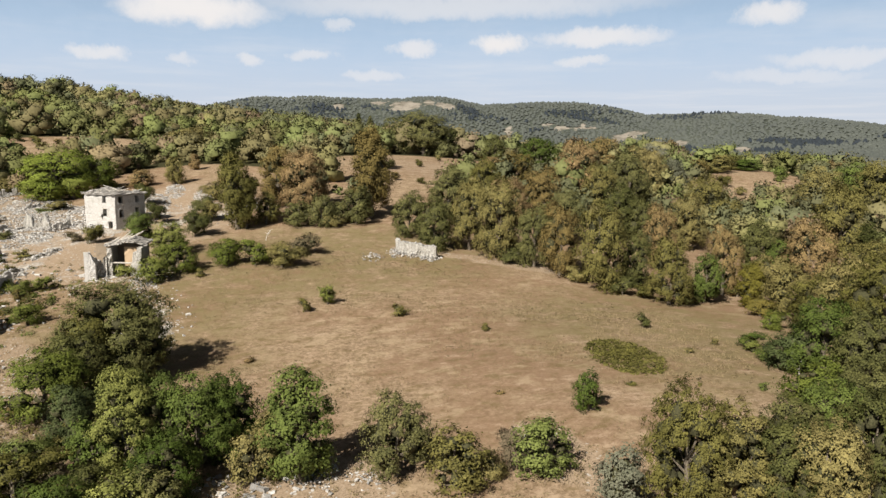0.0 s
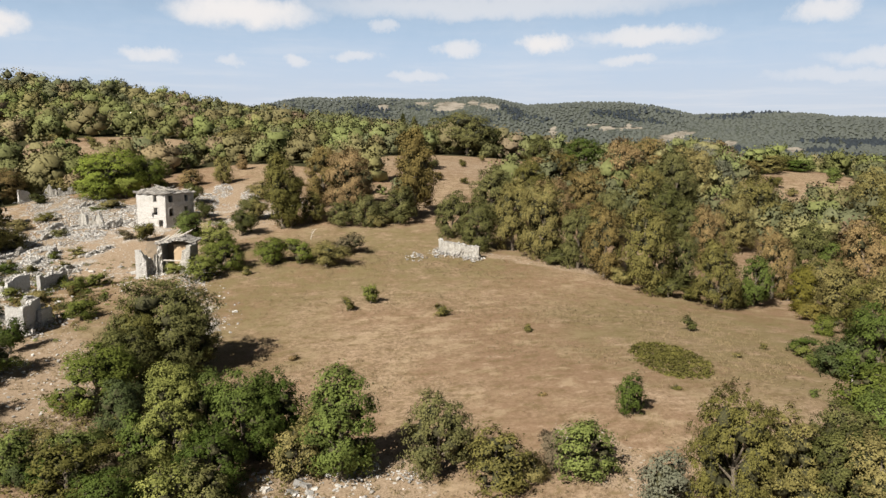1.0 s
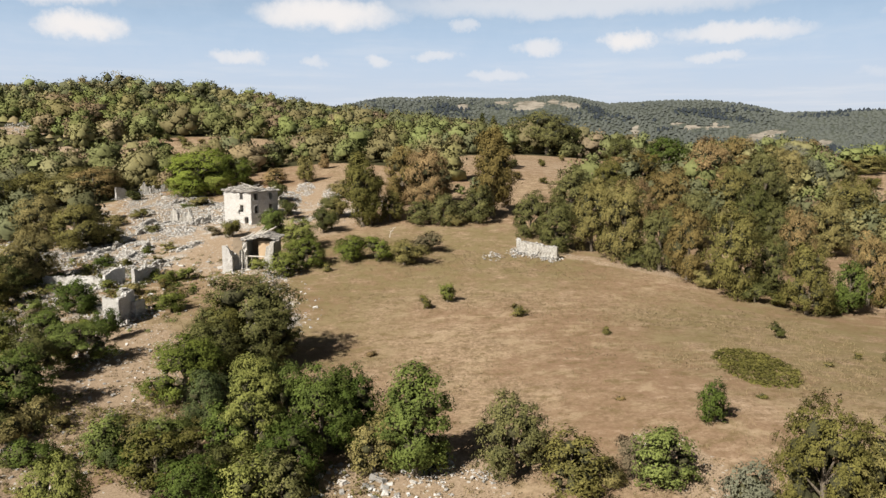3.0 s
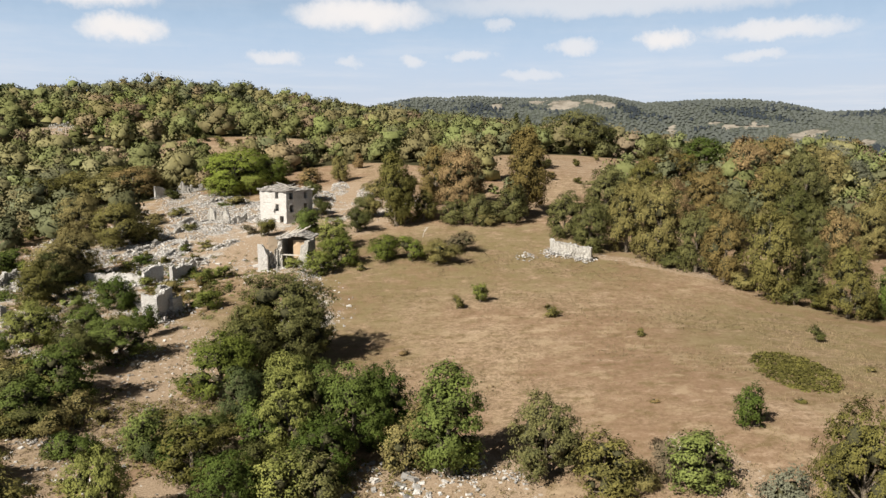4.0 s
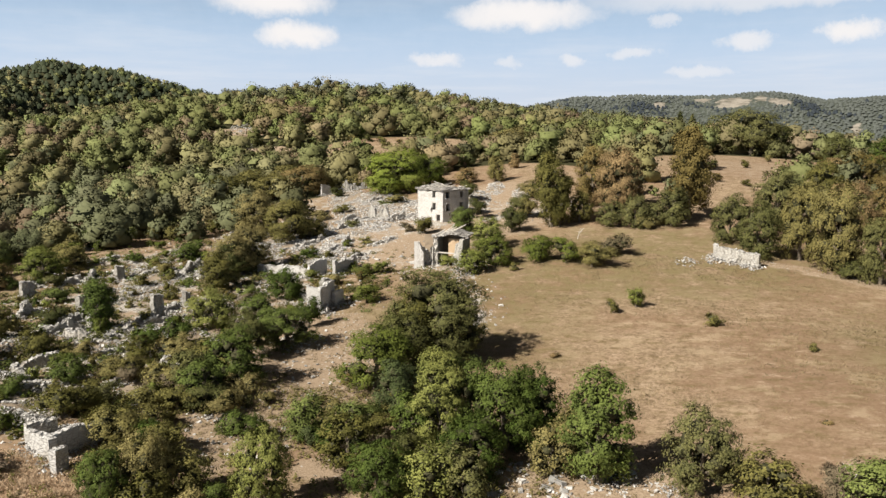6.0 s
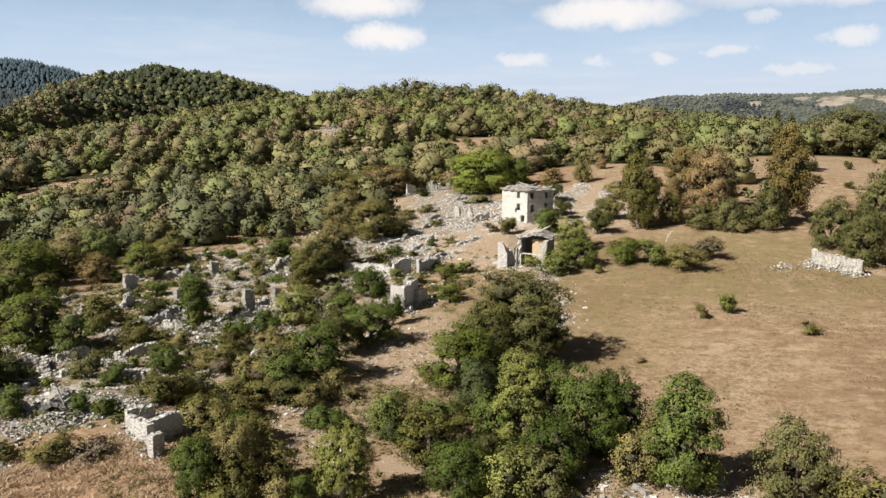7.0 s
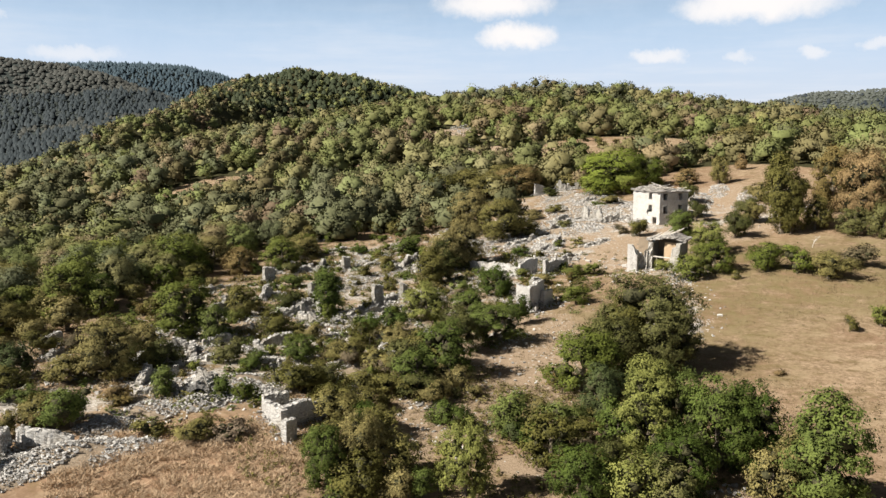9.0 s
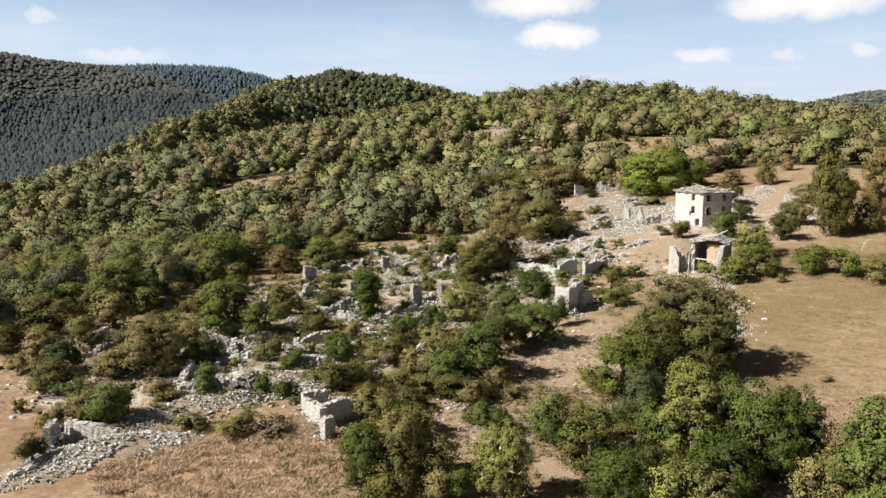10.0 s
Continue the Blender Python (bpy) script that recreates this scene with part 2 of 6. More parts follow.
def ground_material():
    """Dry pasture, greener and browner in places, bare stony earth in the village, a dark olive floor under the woods.
    """
    m, n = material("ground")
    place = n.add("ShaderNodeNewGeometry").outputs["Position"]
    village = n.add("ShaderNodeAttribute", attribute_name="village").outputs["Fac"]
    woods = n.add("ShaderNodeAttribute", attribute_name="woods").outputs["Fac"]
    green = n.add("ShaderNodeAttribute", attribute_name="green").outputs["Fac"]
    earth = n.add("ShaderNodeAttribute", attribute_name="earth").outputs["Fac"]
    far = n.add("ShaderNodeAttribute", attribute_name="far").outputs["Fac"]
    pine = n.add("ShaderNodeAttribute", attribute_name="pine").outputs["Fac"]
    weedy = n.add("ShaderNodeAttribute", attribute_name="weedy").outputs["Fac"]
    big, mid = n.noise(place, 0.045, 5.0, 0.6), n.noise(place, 0.33, 6.0, 0.65)
    drawn = n.add("ShaderNodeMapping", {"Vector": place, "Rotation": (0, 0, 0.5), "Scale": (1.0, 0.9, 1.0)}).outputs[0]
    tuft, fine = n.noise(drawn, 2.6, 8.0, 0.75), n.noise(place, 6.0, 5.0, 0.75)
    speck = n.noise(place, 1.35, 9.0, 0.8)
    grass = n.mix(n.ramp(n.math("ADD", n.math("MULTIPLY", tuft, 0.5), n.math("MULTIPLY", speck, 0.5)), 0.4, 0.6), (0.145, 0.101, 0.062), (0.36, 0.264, 0.18))
    grass = n.mix(n.math("MULTIPLY", n.ramp(big, 0.42, 0.6), 0.7), grass, (0.2, 0.126, 0.08))
    grass = n.mix(n.math("MULTIPLY", n.ramp(mid, 0.5, 0.64), 0.6), grass, (0.375, 0.287, 0.194))
    scuff = n.noise(n.add("ShaderNodeMapping", {"Vector": place, "Rotation": (0, 0, 0.25), "Scale": (0.6, 1.0, 1.0)}).outputs[0], 0.55, 9.0, 0.78)
    grass = n.mix(n.math("MULTIPLY", n.ramp(scuff, 0.53, 0.66), 0.65), grass, (0.41, 0.312, 0.222))
    grass = n.mix(n.math("MULTIPLY", n.ramp(scuff, 0.48, 0.38), 0.7), grass, (0.135, 0.098, 0.047))
    greenish = n.math("MULTIPLY", green, n.ramp(n.math("ADD", n.math("MULTIPLY", mid, 0.6), n.math("MULTIPLY", tuft, 0.4)), 0.36, 0.6))
    grass = n.mix(n.math("MULTIPLY", greenish, 0.78), grass, (0.133, 0.112, 0.046))
    grass = n.mix(n.math("MULTIPLY", weedy, n.ramp(tuft, 0.25, 0.6)), grass, (0.335, 0.218, 0.14))
    bare = n.mix(n.ramp(fine, 0.3, 0.7), (0.195, 0.142, 0.092), (0.37, 0.285, 0.205))
    bare_at = n.ramp(n.math("ADD", earth, n.math("MULTIPLY", n.math("SUBTRACT", mid, 0.5), 1.0)), 0.32, 0.6)
    grass = n.mix(bare_at, grass, bare)
    chips = n.add("ShaderNodeTexVoronoi", {"Vector": place, "Scale": 4.6}).outputs["Color"]
    chip = n.add("ShaderNodeSeparateColor", {0: chips})
    stone = n.mix(chip.outputs[0], (0.21, 0.185, 0.155), (0.5, 0.465, 0.42))
    stony = n.ramp(n.math("ADD", village, n.math("MULTIPLY", n.math("SUBTRACT", n.noise(place, 0.16, 6.0, 0.7), 0.5), 2.2)), 0.74, 1.02)
    col = n.mix(stony, grass, stone)
    scatter = n.math("MULTIPLY", n.ramp(chip.outputs[1], 0.965, 0.975), n.ramp(n.math("ADD", village, n.math("MULTIPLY", earth, 0.7)), 0.05, 0.6))
    col = n.mix(scatter, col, (0.43, 0.408, 0.374))
    wood_floor = n.mix(tuft, (0.0221, 0.0238, 0.011), (0.0595, 0.0544, 0.0255))
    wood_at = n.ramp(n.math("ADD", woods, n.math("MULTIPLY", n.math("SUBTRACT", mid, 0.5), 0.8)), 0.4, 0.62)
    col = n.mix(wood_at, col, wood_floor)
    # distant hills: close woodland, haze painted into its colours, with bald pastures and rock
    w1, w2 = n.noise(place, 0.035, 6.0, 0.7), n.noise(place, 0.0042, 5.0, 0.6)
    wood = n.mix(n.ramp(w1, 0.3, 0.7), (0.051, 0.0595, 0.0493), (0.0765, 0.085, 0.0697))
    wood = n.mix(pine, wood, n.mix(n.ramp(w1, 0.3, 0.7), (0.0298, 0.0382, 0.0365), (0.051, 0.0595, 0.0561)))
    bald = n.mix(n.ramp(w1, 0.4, 0.6), (0.15, 0.135, 0.11), (0.26, 0.235, 0.2))
    rocky = n.add("ShaderNodeAttribute", attribute_name="bald").outputs["Fac"]
    wood = n.mix(n.ramp(n.math("ADD", rocky, n.math("MULTIPLY", n.math("SUBTRACT", w1, 0.5), 2.6)), 0.35, 0.75), wood, bald)
    col = n.mix(far, col, wood)
    relief = n.math("ADD", n.math("MULTIPLY", tuft, 0.1), n.math("ADD", n.math("MULTIPLY", fine, 0.3), n.math("MULTIPLY", n.math("MULTIPLY", chip.outputs[0], stony), 1.2)))
    finish(n, col, 0.97, relief, 0.5, 0.14, spec=0.1)
    return m


GROUND = ground_material()


# ---- the lie of the land ----
# mounds and hollows near by: x, y, radius, height
MOUNDS = [
    (42, 50, 39, 3.7),
    (0, 65, 39, -1.0),
    (-42, 50, 39, 1.9),
    (89, 80, 58, 0.3),
    (51, 109, 58, -0.7),
    (6, 120, 58, 1.9),
    (-41, 113, 58, -2.5),
    (-85, 85, 58, 3.1),
    (127, 141, 81, -5.7),
    (59, 181, 81, 9.1),
    (-17, 189, 81, -0.4),
    (-89, 168, 81, 4.5),
    (-150, 117, 81, -0.1),
    (194, 216, 114, 6.2),
    (90, 276, 114, 6.1),
    (-25, 289, 114, 4.3),
    (-136, 256, 114, -7.0),
    (-229, 179, 114, -11.8),
    (226, 246, 62, 5.5),
    (241, 344, 157, 4.7),
    (37, 418, 157, 22.8),
    (-177, 381, 157, 31.1),
    (-322, 270, 157, 6.0),
    (-620, 470, 190, -54.0),
    (-860, 640, 260, -53.0),
    (-365, 228, 75, -20.0),
]
# ridges farther off: width, crest line (x, y, height)
HILL = (125.0, [(-230, 545, 49), (-195, 545, 55), (-157, 540, 56.5), (-120, 540, 60.5), (-92, 542, 60), (-74, 545, 59), (-38, 549, 53), (7, 550, 47), (60, 548, 41), (140, 540, 26), (260, 520, 12)])
HILLTOP = (110.0, [(-240, 985, 45), (-300, 965, 62), (-371, 929, 90), (-438, 899, 108.5), (-502, 865, 117.4), (-545, 830, 105), (-518, 722, 83.5)])
FLANK = (46.0, [(-518, 722, 83.5), (-440, 560, 52.2), (-390, 430, 36.2), (-345, 330, 8.3), (-318, 262, -3.8), (-300, 200, -16.6)])
PINE_RIDGE = (250.0, [(-2600, 700, 300), (-1900, 900, 255), (-1504, 1160, 217.5), (-1429, 1222, 205.4), (-1340, 1276, 195.0), (-1251, 1267, 176.3), (-1148, 1254, 141.4), (-1038, 1218, 102.4), (-931, 1176, 63.2)])
BLUE_RIDGE = (240.0, [(-1723, 1524, 210.7), (-1656, 1596, 232.8), (-1584, 1668, 241.4), (-1506, 1738, 243.6), (-1423, 1807, 238.9), (-1373, 1845, 226.1), (-1329, 1877, 199.8), (-1242, 1936, 139.1)])
FAR_RIDGE = (380.0, [(71, 2399, 76.9), (186, 2393, 115.0), (228, 2389, 135.8), (270, 2385, 160.0), (312, 2380, 170.8), (362, 2372, 164.7), (447, 2358, 174.3), (523, 2342, 169.9), (659, 2308, 167.3), (744, 2282, 169.4), (795, 2265, 174.7), (845, 2246, 162.5), (878, 2234, 148.5), (935, 2210, 143.2), (1008, 2178, 151.6), (1118, 2123, 156.1), (1180, 2090, 155.5), (1212, 2060, 149.4), (1258, 2020, 131.3)])
FAR_SPUR = (340.0, [(1258, 2020, 131.3), (1290, 1976, 119.7), (1355, 1896, 112.5), (1400, 1825, 112.0), (1471, 1742, 114.5), (1503, 1688, 109.7), (1544, 1637, 94.6), (1582, 1586, 97.9), (1615, 1523, 88.8), (1653, 1452, 75.5), (1671, 1400, 61.8), (1678, 1376, 49.0), (1716, 1296, 11.9), (2300, 1000, 20)])
VALLEY_RISE = (210.0, [(120, 900, 14), (300, 850, 16), (480, 800, 14), (610, 690, 8), (740, 560, 2), (900, 300, 0)])
RIDGES = [HILL, HILLTOP, FLANK, PINE_RIDGE, BLUE_RIDGE, FAR_RIDGE, FAR_SPUR, VALLEY_RISE]


def height(x, y):
    """The ground's height at x, y (arrays or numbers)."""
    x, y = np.asarray(x, float), np.asarray(y, float)
    z = np.full(np.broadcast(x, y).shape, -1.5)
    for mx, my, r, h in MOUNDS:
        z = z + h * np.exp(-((x - mx) ** 2 + (y - my) ** 2) / r**2)
    rise = np.zeros_like(z)
    for w, crest in RIDGES:
        for (ax, ay, az), (bx, by, bz) in zip(crest, crest[1:]):
            s = np.clip(((x - ax) * (bx - ax) + (y - ay) * (by - ay)) / ((bx - ax) ** 2 + (by - ay) ** 2), 0, 1)
            d2 = (x - ax - s * (bx - ax)) ** 2 + (y - ay - s * (by - ay)) ** 2
            crest_z = az + s * (bz - az)
            rise = np.maximum(rise, (crest_z - z) * np.exp(-d2 / w**2))
    return z + rise


# ---- ground: one sheet to the horizon ----
def soft(v, lo, hi):
    s = np.clip((v - lo) / (hi - lo), 0, 1)
    return s * s * (3 - 2 * s)


def patch(x, y, cx, cy, rx, ry, turn=0.0):
    """1 at the middle of an ellipse, 0 at its edge and beyond."""
    c, s = math.cos(radians(turn)), math.sin(radians(turn))
    u, v = ((x - cx) * c + (y - cy) * s) / rx, (-(x - cx) * s + (y - cy) * c) / ry
    return np.clip(1 - np.sqrt(u * u + v * v), 0, 1)


VILLAGE = [(-26, 168, 36, 26, 0), (-46, 142, 44, 32, 20), (-48, 108, 40, 30, 30), (-50, 82, 34, 24, 40), (-52, 60, 30, 16, 30), (4, 172, 26, 16, 0), (-8, 130, 14, 14, 0), (-46, 200, 26, 16, 0),
           (-4, 104, 7, 16, 0)]
OPEN = [(18, 84, 60, 48, 0), (34, 108, 46, 38, 0), (-20, 78, 24, 40, 0), (-40, 46, 34, 20, 0), (84, 232, 42, 46, -20), (62, 200, 22, 34, -20), (195, 207, 20, 50, -43), (6, 212, 30, 46, 0),
        (-36, 297, 38, 33, 10), (-192, 258, 23, 16, 30), (-128, 258, 22, 12, 30), (-144, 420, 13, 17, 18), (-112, 334, 14, 18, 18), (-92, 300, 15, 10, 18), (-71, 291, 11, 9, 14), (-203, 497, 6, 14, 22), (-24, 205, 30, 24, 0), (24, 159, 22, 14, 0)]


# worn bare spots between the bushes
BARE = [(-23.3, 56.4, 2.6, 2.2), (-12.4, 54.8, 3.4, 3.0), (-18.3, 76.1, 4, 4), (-23.0, 80.4, 3, 4), (-14.2, 64.9, 3, 2.5), (-31.6, 49.7, 3, 1.5)]
BALD = [(785, 2093, 36, 42, -21), (743, 2124, 23, 45, -19), (490, 2175, 23, 34, -13), (674, 2135, 58, 65, -18), (607, 2186, 32, 31, -16), (875, 1856, 17, 61, -25), (1009, 1811, 26, 27, -29), (1061, 1771, 60, 14, -31), (1164, 1684, 41, 35, -35), (1107, 1656, 45, 43, -34), (1043, 1611, 41, 48, -33), (1132, 1558, 36, 15, -36), (1162, 1499, 18, 47, -38), (1197, 1334, 30, 51, -42), (1071, 1800, 10, 19, -31), (990, 1845, 30, 19, -28)]


def bald_at(x, y):
    return np.max([soft(patch(x, y, *p), 0.0, 0.4) for p in BALD], axis=0)


def pine_side(x, y):
    """The dark pine valley on the far left, behind the near flank."""
    return soft(np.degrees(np.arctan2(-x, y)), 45, 48) * soft(np.hypot(x, y), 520, 580)


def village_at(x, y):
    return np.max([soft(patch(x, y, *p), 0.0, 0.5) for p in VILLAGE], axis=0)


def open_at(x, y):
    return np.max([soft(patch(x, y, *p), 0.0, 0.25) for p in OPEN], axis=0)


def mesh_from(name, verts, faces, mat, smooth=False, normals=None):
    """A mesh from arrays of places and of faces of one size."""
    me = bpy.data.meshes.new(name)
    verts, faces = np.asarray(verts, np.float32), np.asarray(faces, np.int32)
    me.vertices.add(len(verts))
    me.vertices.foreach_set("co", verts.ravel())
    k = faces.shape[1]
    me.loops.add(faces.size)
    me.loops.foreach_set("vertex_index", faces.ravel())
    me.polygons.add(len(faces))
    me.polygons.foreach_set("loop_start", np.arange(0, faces.size, k, dtype=np.int32))
    me.polygons.foreach_set("use_smooth", np.full(len(faces), smooth))
    me.materials.append(mat)
    me.update(calc_edges=True)
    me.validate()
    if normals is not None:
        me.normals_split_custom_set_from_vertices(np.asarray(normals, np.float32))
    return me


def waves(x, y, seed):
    """Cheap rolling unevenness, about -1 to 1."""
    rng = np.random.default_rng(seed)
    z = np.zeros(np.broadcast(x, y).shape)
    for k in range(10):
        a, f, p = rng.uniform(0, 6.283), 1.6**k, rng.uniform(0, 6.283)
        z = z + np.sin((x * math.cos(a) + y * math.sin(a)) * f + p) / (1 + k)
    return z / 3


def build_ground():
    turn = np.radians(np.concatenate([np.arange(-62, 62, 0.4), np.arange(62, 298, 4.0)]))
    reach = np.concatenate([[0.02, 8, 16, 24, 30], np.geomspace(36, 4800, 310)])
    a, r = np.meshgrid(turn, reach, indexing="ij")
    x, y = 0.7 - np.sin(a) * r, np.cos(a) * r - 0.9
    z = height(x, y)
    rough = soft(r, 30, 60)
    z = z + rough * (0.16 * waves(x / 9, y / 9, 3) + 0.35 * village_at(x, y) * waves(x / 2.5, y / 2.5, 4)) + soft(r, 900, 1600) * 4 * waves(x / 110, y / 110, 5)
    na, nr = a.shape
    i = np.arange(na)[:, None] * nr + np.arange(nr - 1)[None]
    j = ((np.arange(na) + 1) % na)[:, None] * nr + np.arange(nr - 1)[None]
    faces = np.stack([i, j, j + 1, i + 1], -1).reshape(-1, 4)[:, ::-1]
    me = mesh_from("ground", np.stack([x, y, z], -1).reshape(-1, 3), faces, GROUND, True)
    vil, opened = village_at(x, y), open_at(x, y)
    masks = {
        "village": vil * 0.84,
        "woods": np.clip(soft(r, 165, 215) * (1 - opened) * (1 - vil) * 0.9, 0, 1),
        "green": np.clip(soft(patch(x, y, 26, 128, 44, 30), 0, 0.6) + soft(patch(x, y, 60, 76, 28, 36), 0, 0.6) + soft(patch(x, y, -2, 100, 22, 34), 0, 0.7) * 0.7 + soft(patch(x, y, -50, 100, 44, 54, 20), 0, 0.6) * 0.6 + 0.15, 0, 1),
        "earth": np.clip(soft(patch(x, y, -20, 76, 10, 30, -4), 0, 0.5) * 0.9 + soft(patch(x, y, 7, 50, 9, 9), 0, 0.4) + soft(patch(x, y, 56, 120, 20, 4, -35), 0, 0.5) * 0.6
                         + soft(patch(x, y, -12, 160, 34, 24), 0, 0.5) * 0.8 + soft(patch(x, y, -14, 140, 14, 16), 0, 0.5) + soft(patch(x, y, 27, 48, 4, 9), 0, 0.5) * 0.7
                         + soft(patch(x, y, 80, 225, 40, 44), 0, 0.6) * 0.45 + soft(patch(x, y, 4, 195, 24, 30), 0, 0.6) * 0.6 + soft(patch(x, y, -70, 141, 12, 8), 0, 0.5) + soft(patch(x, y, -192, 258, 16, 12, 30), 0, 0.5) * 0.4 + soft(patch(x, y, -115, 352, 42, 78, 18), 0, 0.3) + soft(patch(x, y, -48, 100, 40, 40), 0, 0.5) * 0.5 + sum(soft(patch(x, y, *p), 0, 0.5) for p in BARE) * 0.7, 0, 1),
        "far": np.maximum(np.where(x < -60, soft(r, 1120, 1220), soft(r, 620, 760)), pine_side(x, y)),
        "bald": bald_at(x, y),
        "pine": np.maximum(soft(-x, 350, 700) * soft(r, 1000, 1200), pine_side(x, y)),
        "weedy": soft(patch(x, y, -37, 47, 15, 9, 32), 0, 0.4) * 0.9,
    }
    for key, value in masks.items():
        me.attributes.new(key, "FLOAT", "POINT").data.foreach_set("value", value.astype(np.float32).ravel())
    tagged(new("ground", me), "dry tan pasture and stony hillside running to distant wooded ridges", "ground", kind="structure")


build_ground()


# ---- houses, ruins and fallen stones ----
def wall_mesh(name, length, top, thick, mat, seed, holes=(), step=0.6, jag=0.0, foot=-0.9, lean=0.0, rough=0.03, bend=None):
    """A stone wall along +x from 0 to length, y from 0 (face) to thick; top(x) gives its height; holes (x0, z0, x1, z1) go through it."""
    rng = np.random.default_rng(seed)
    xs = sorted({0.0, length, *np.arange(step, length - step * 0.4, step).round(3).tolist(), *[h[0] for h in holes], *[h[2] for h in holes]})
    xs = [x for i, x in enumerate(xs) if i == 0 or x - xs[i - 1] > 0.02]
    tops = [max(0.15, top(x) + rng.uniform(-jag, jag)) for x in xs]
    low = min(tops)
    zs = [foot, *sorted({0.0, *[h[1] for h in holes], *[h[3] for h in holes], *[z for z in np.arange(0.5, low - 0.3, 0.5)]})]
    zs = [z for z in zs if z < low - 0.05 or z in [h[3] for h in holes]]
    bm = bmesh.new()
    grid = {}
    for side in (0, 1):
        for i, x in enumerate(xs):
            for k in range(len(zs) + 1):
                z = zs[k] if k < len(zs) else max(tops[i], zs[-1] + 0.05)
                dx = rng.normal() * 0.04 if 0 < i < len(xs) - 1 else 0
                grid[side, i, k] = bm.verts.new((x + dx, side * thick + rng.normal() * rough + lean * max(z, 0) + (bend(x) if bend else 0.0), z))

    def solid(i, k):
        if not (0 <= i < len(xs) - 1 and 0 <= k < len(zs)):
            return False
        cx = (xs[i] + xs[i + 1]) / 2
        cz = (zs[k] + (zs[k + 1] if k + 1 < len(zs) else zs[k] + 0.1)) / 2
        return not any(h[0] < cx < h[2] and h[1] < cz < h[3] for h in holes)

    for i in range(len(xs) - 1):
        for k in range(len(zs)):
            if not solid(i, k):
                continue
            g = lambda s, a, b: grid[s, i + a, k + b]
            bm.faces.new((g(0, 0, 0), g(0, 1, 0), g(0, 1, 1), g(0, 0, 1)))
            bm.faces.new((g(1, 1, 0), g(1, 0, 0), g(1, 0, 1), g(1, 1, 1)))
            if not solid(i - 1, k):
                bm.faces.new((g(1, 0, 0), g(0, 0, 0), g(0, 0, 1), g(1, 0, 1)))
            if not solid(i + 1, k):
                bm.faces.new((g(0, 1, 0), g(1, 1, 0), g(1, 1, 1), g(0, 1, 1)))
            if not solid(i, k + 1):
                bm.faces.new((g(0, 0, 1), g(0, 1, 1), g(1, 1, 1), g(1, 0, 1)))
            if not solid(i, k - 1):
                bm.faces.new((g(1, 0, 0), g(1, 1, 0), g(0, 1, 0), g(0, 0, 0)))
    me = bpy.data.meshes.new(name)
    bm.to_mesh(me)
    bm.free()
    me.materials.append(mat)
    return me


def rock_shape(rng):
    """A broken block: a box with shifted corners."""
    c = np.array([(x, y, z) for x in (-1, 1) for y in (-1, 1) for z in (-1, 1)], float) * 0.5
    return c * (1, rng.uniform(0.55, 0.9), rng.uniform(0.3, 0.6)) + rng.uniform(-0.16, 0.16, (8, 3))


ROCK_FACES = np.array([(0, 1, 3, 2), (4, 6, 7, 5), (0, 4, 5, 1), (2, 3, 7, 6), (0, 2, 6, 4), (1, 5, 7, 3)])


def rocks_mesh(name, rng, x, y, z, size, mat, flat=False):
    """Many loose stones in one mesh."""
    shapes = np.array([rock_shape(rng) for _ in range(24)])
    n = len(x)
    v = shapes[rng.integers(0, 24, n)] * np.asarray(size)[:, None, None]
    if flat:
        v = v * (1.3, 1.3, 0.4)
    a, t = rng.uniform(0, 6.283, n), rng.normal(0, 0.14 if flat else 0.35, n)
    ct, st = np.cos(t)[:, None], np.sin(t)[:, None]
    v = np.stack([v[..., 0] * ct - v[..., 2] * st, v[..., 1], v[..., 0] * st + v[..., 2] * ct], -1)
    c, s = np.cos(a)[:, None], np.sin(a)[:, None]
    v = np.stack([v[..., 0] * c - v[..., 1] * s, v[..., 0] * s + v[..., 1] * c, v[..., 2]], -1) + np.stack([x, y, z], -1)[:, None]
    f = ROCK_FACES[None] + (np.arange(n) * 8)[:, None, None]
    return mesh_from(name, v.reshape(-1, 3), f.reshape(-1, 4), mat)


WALLS = 0


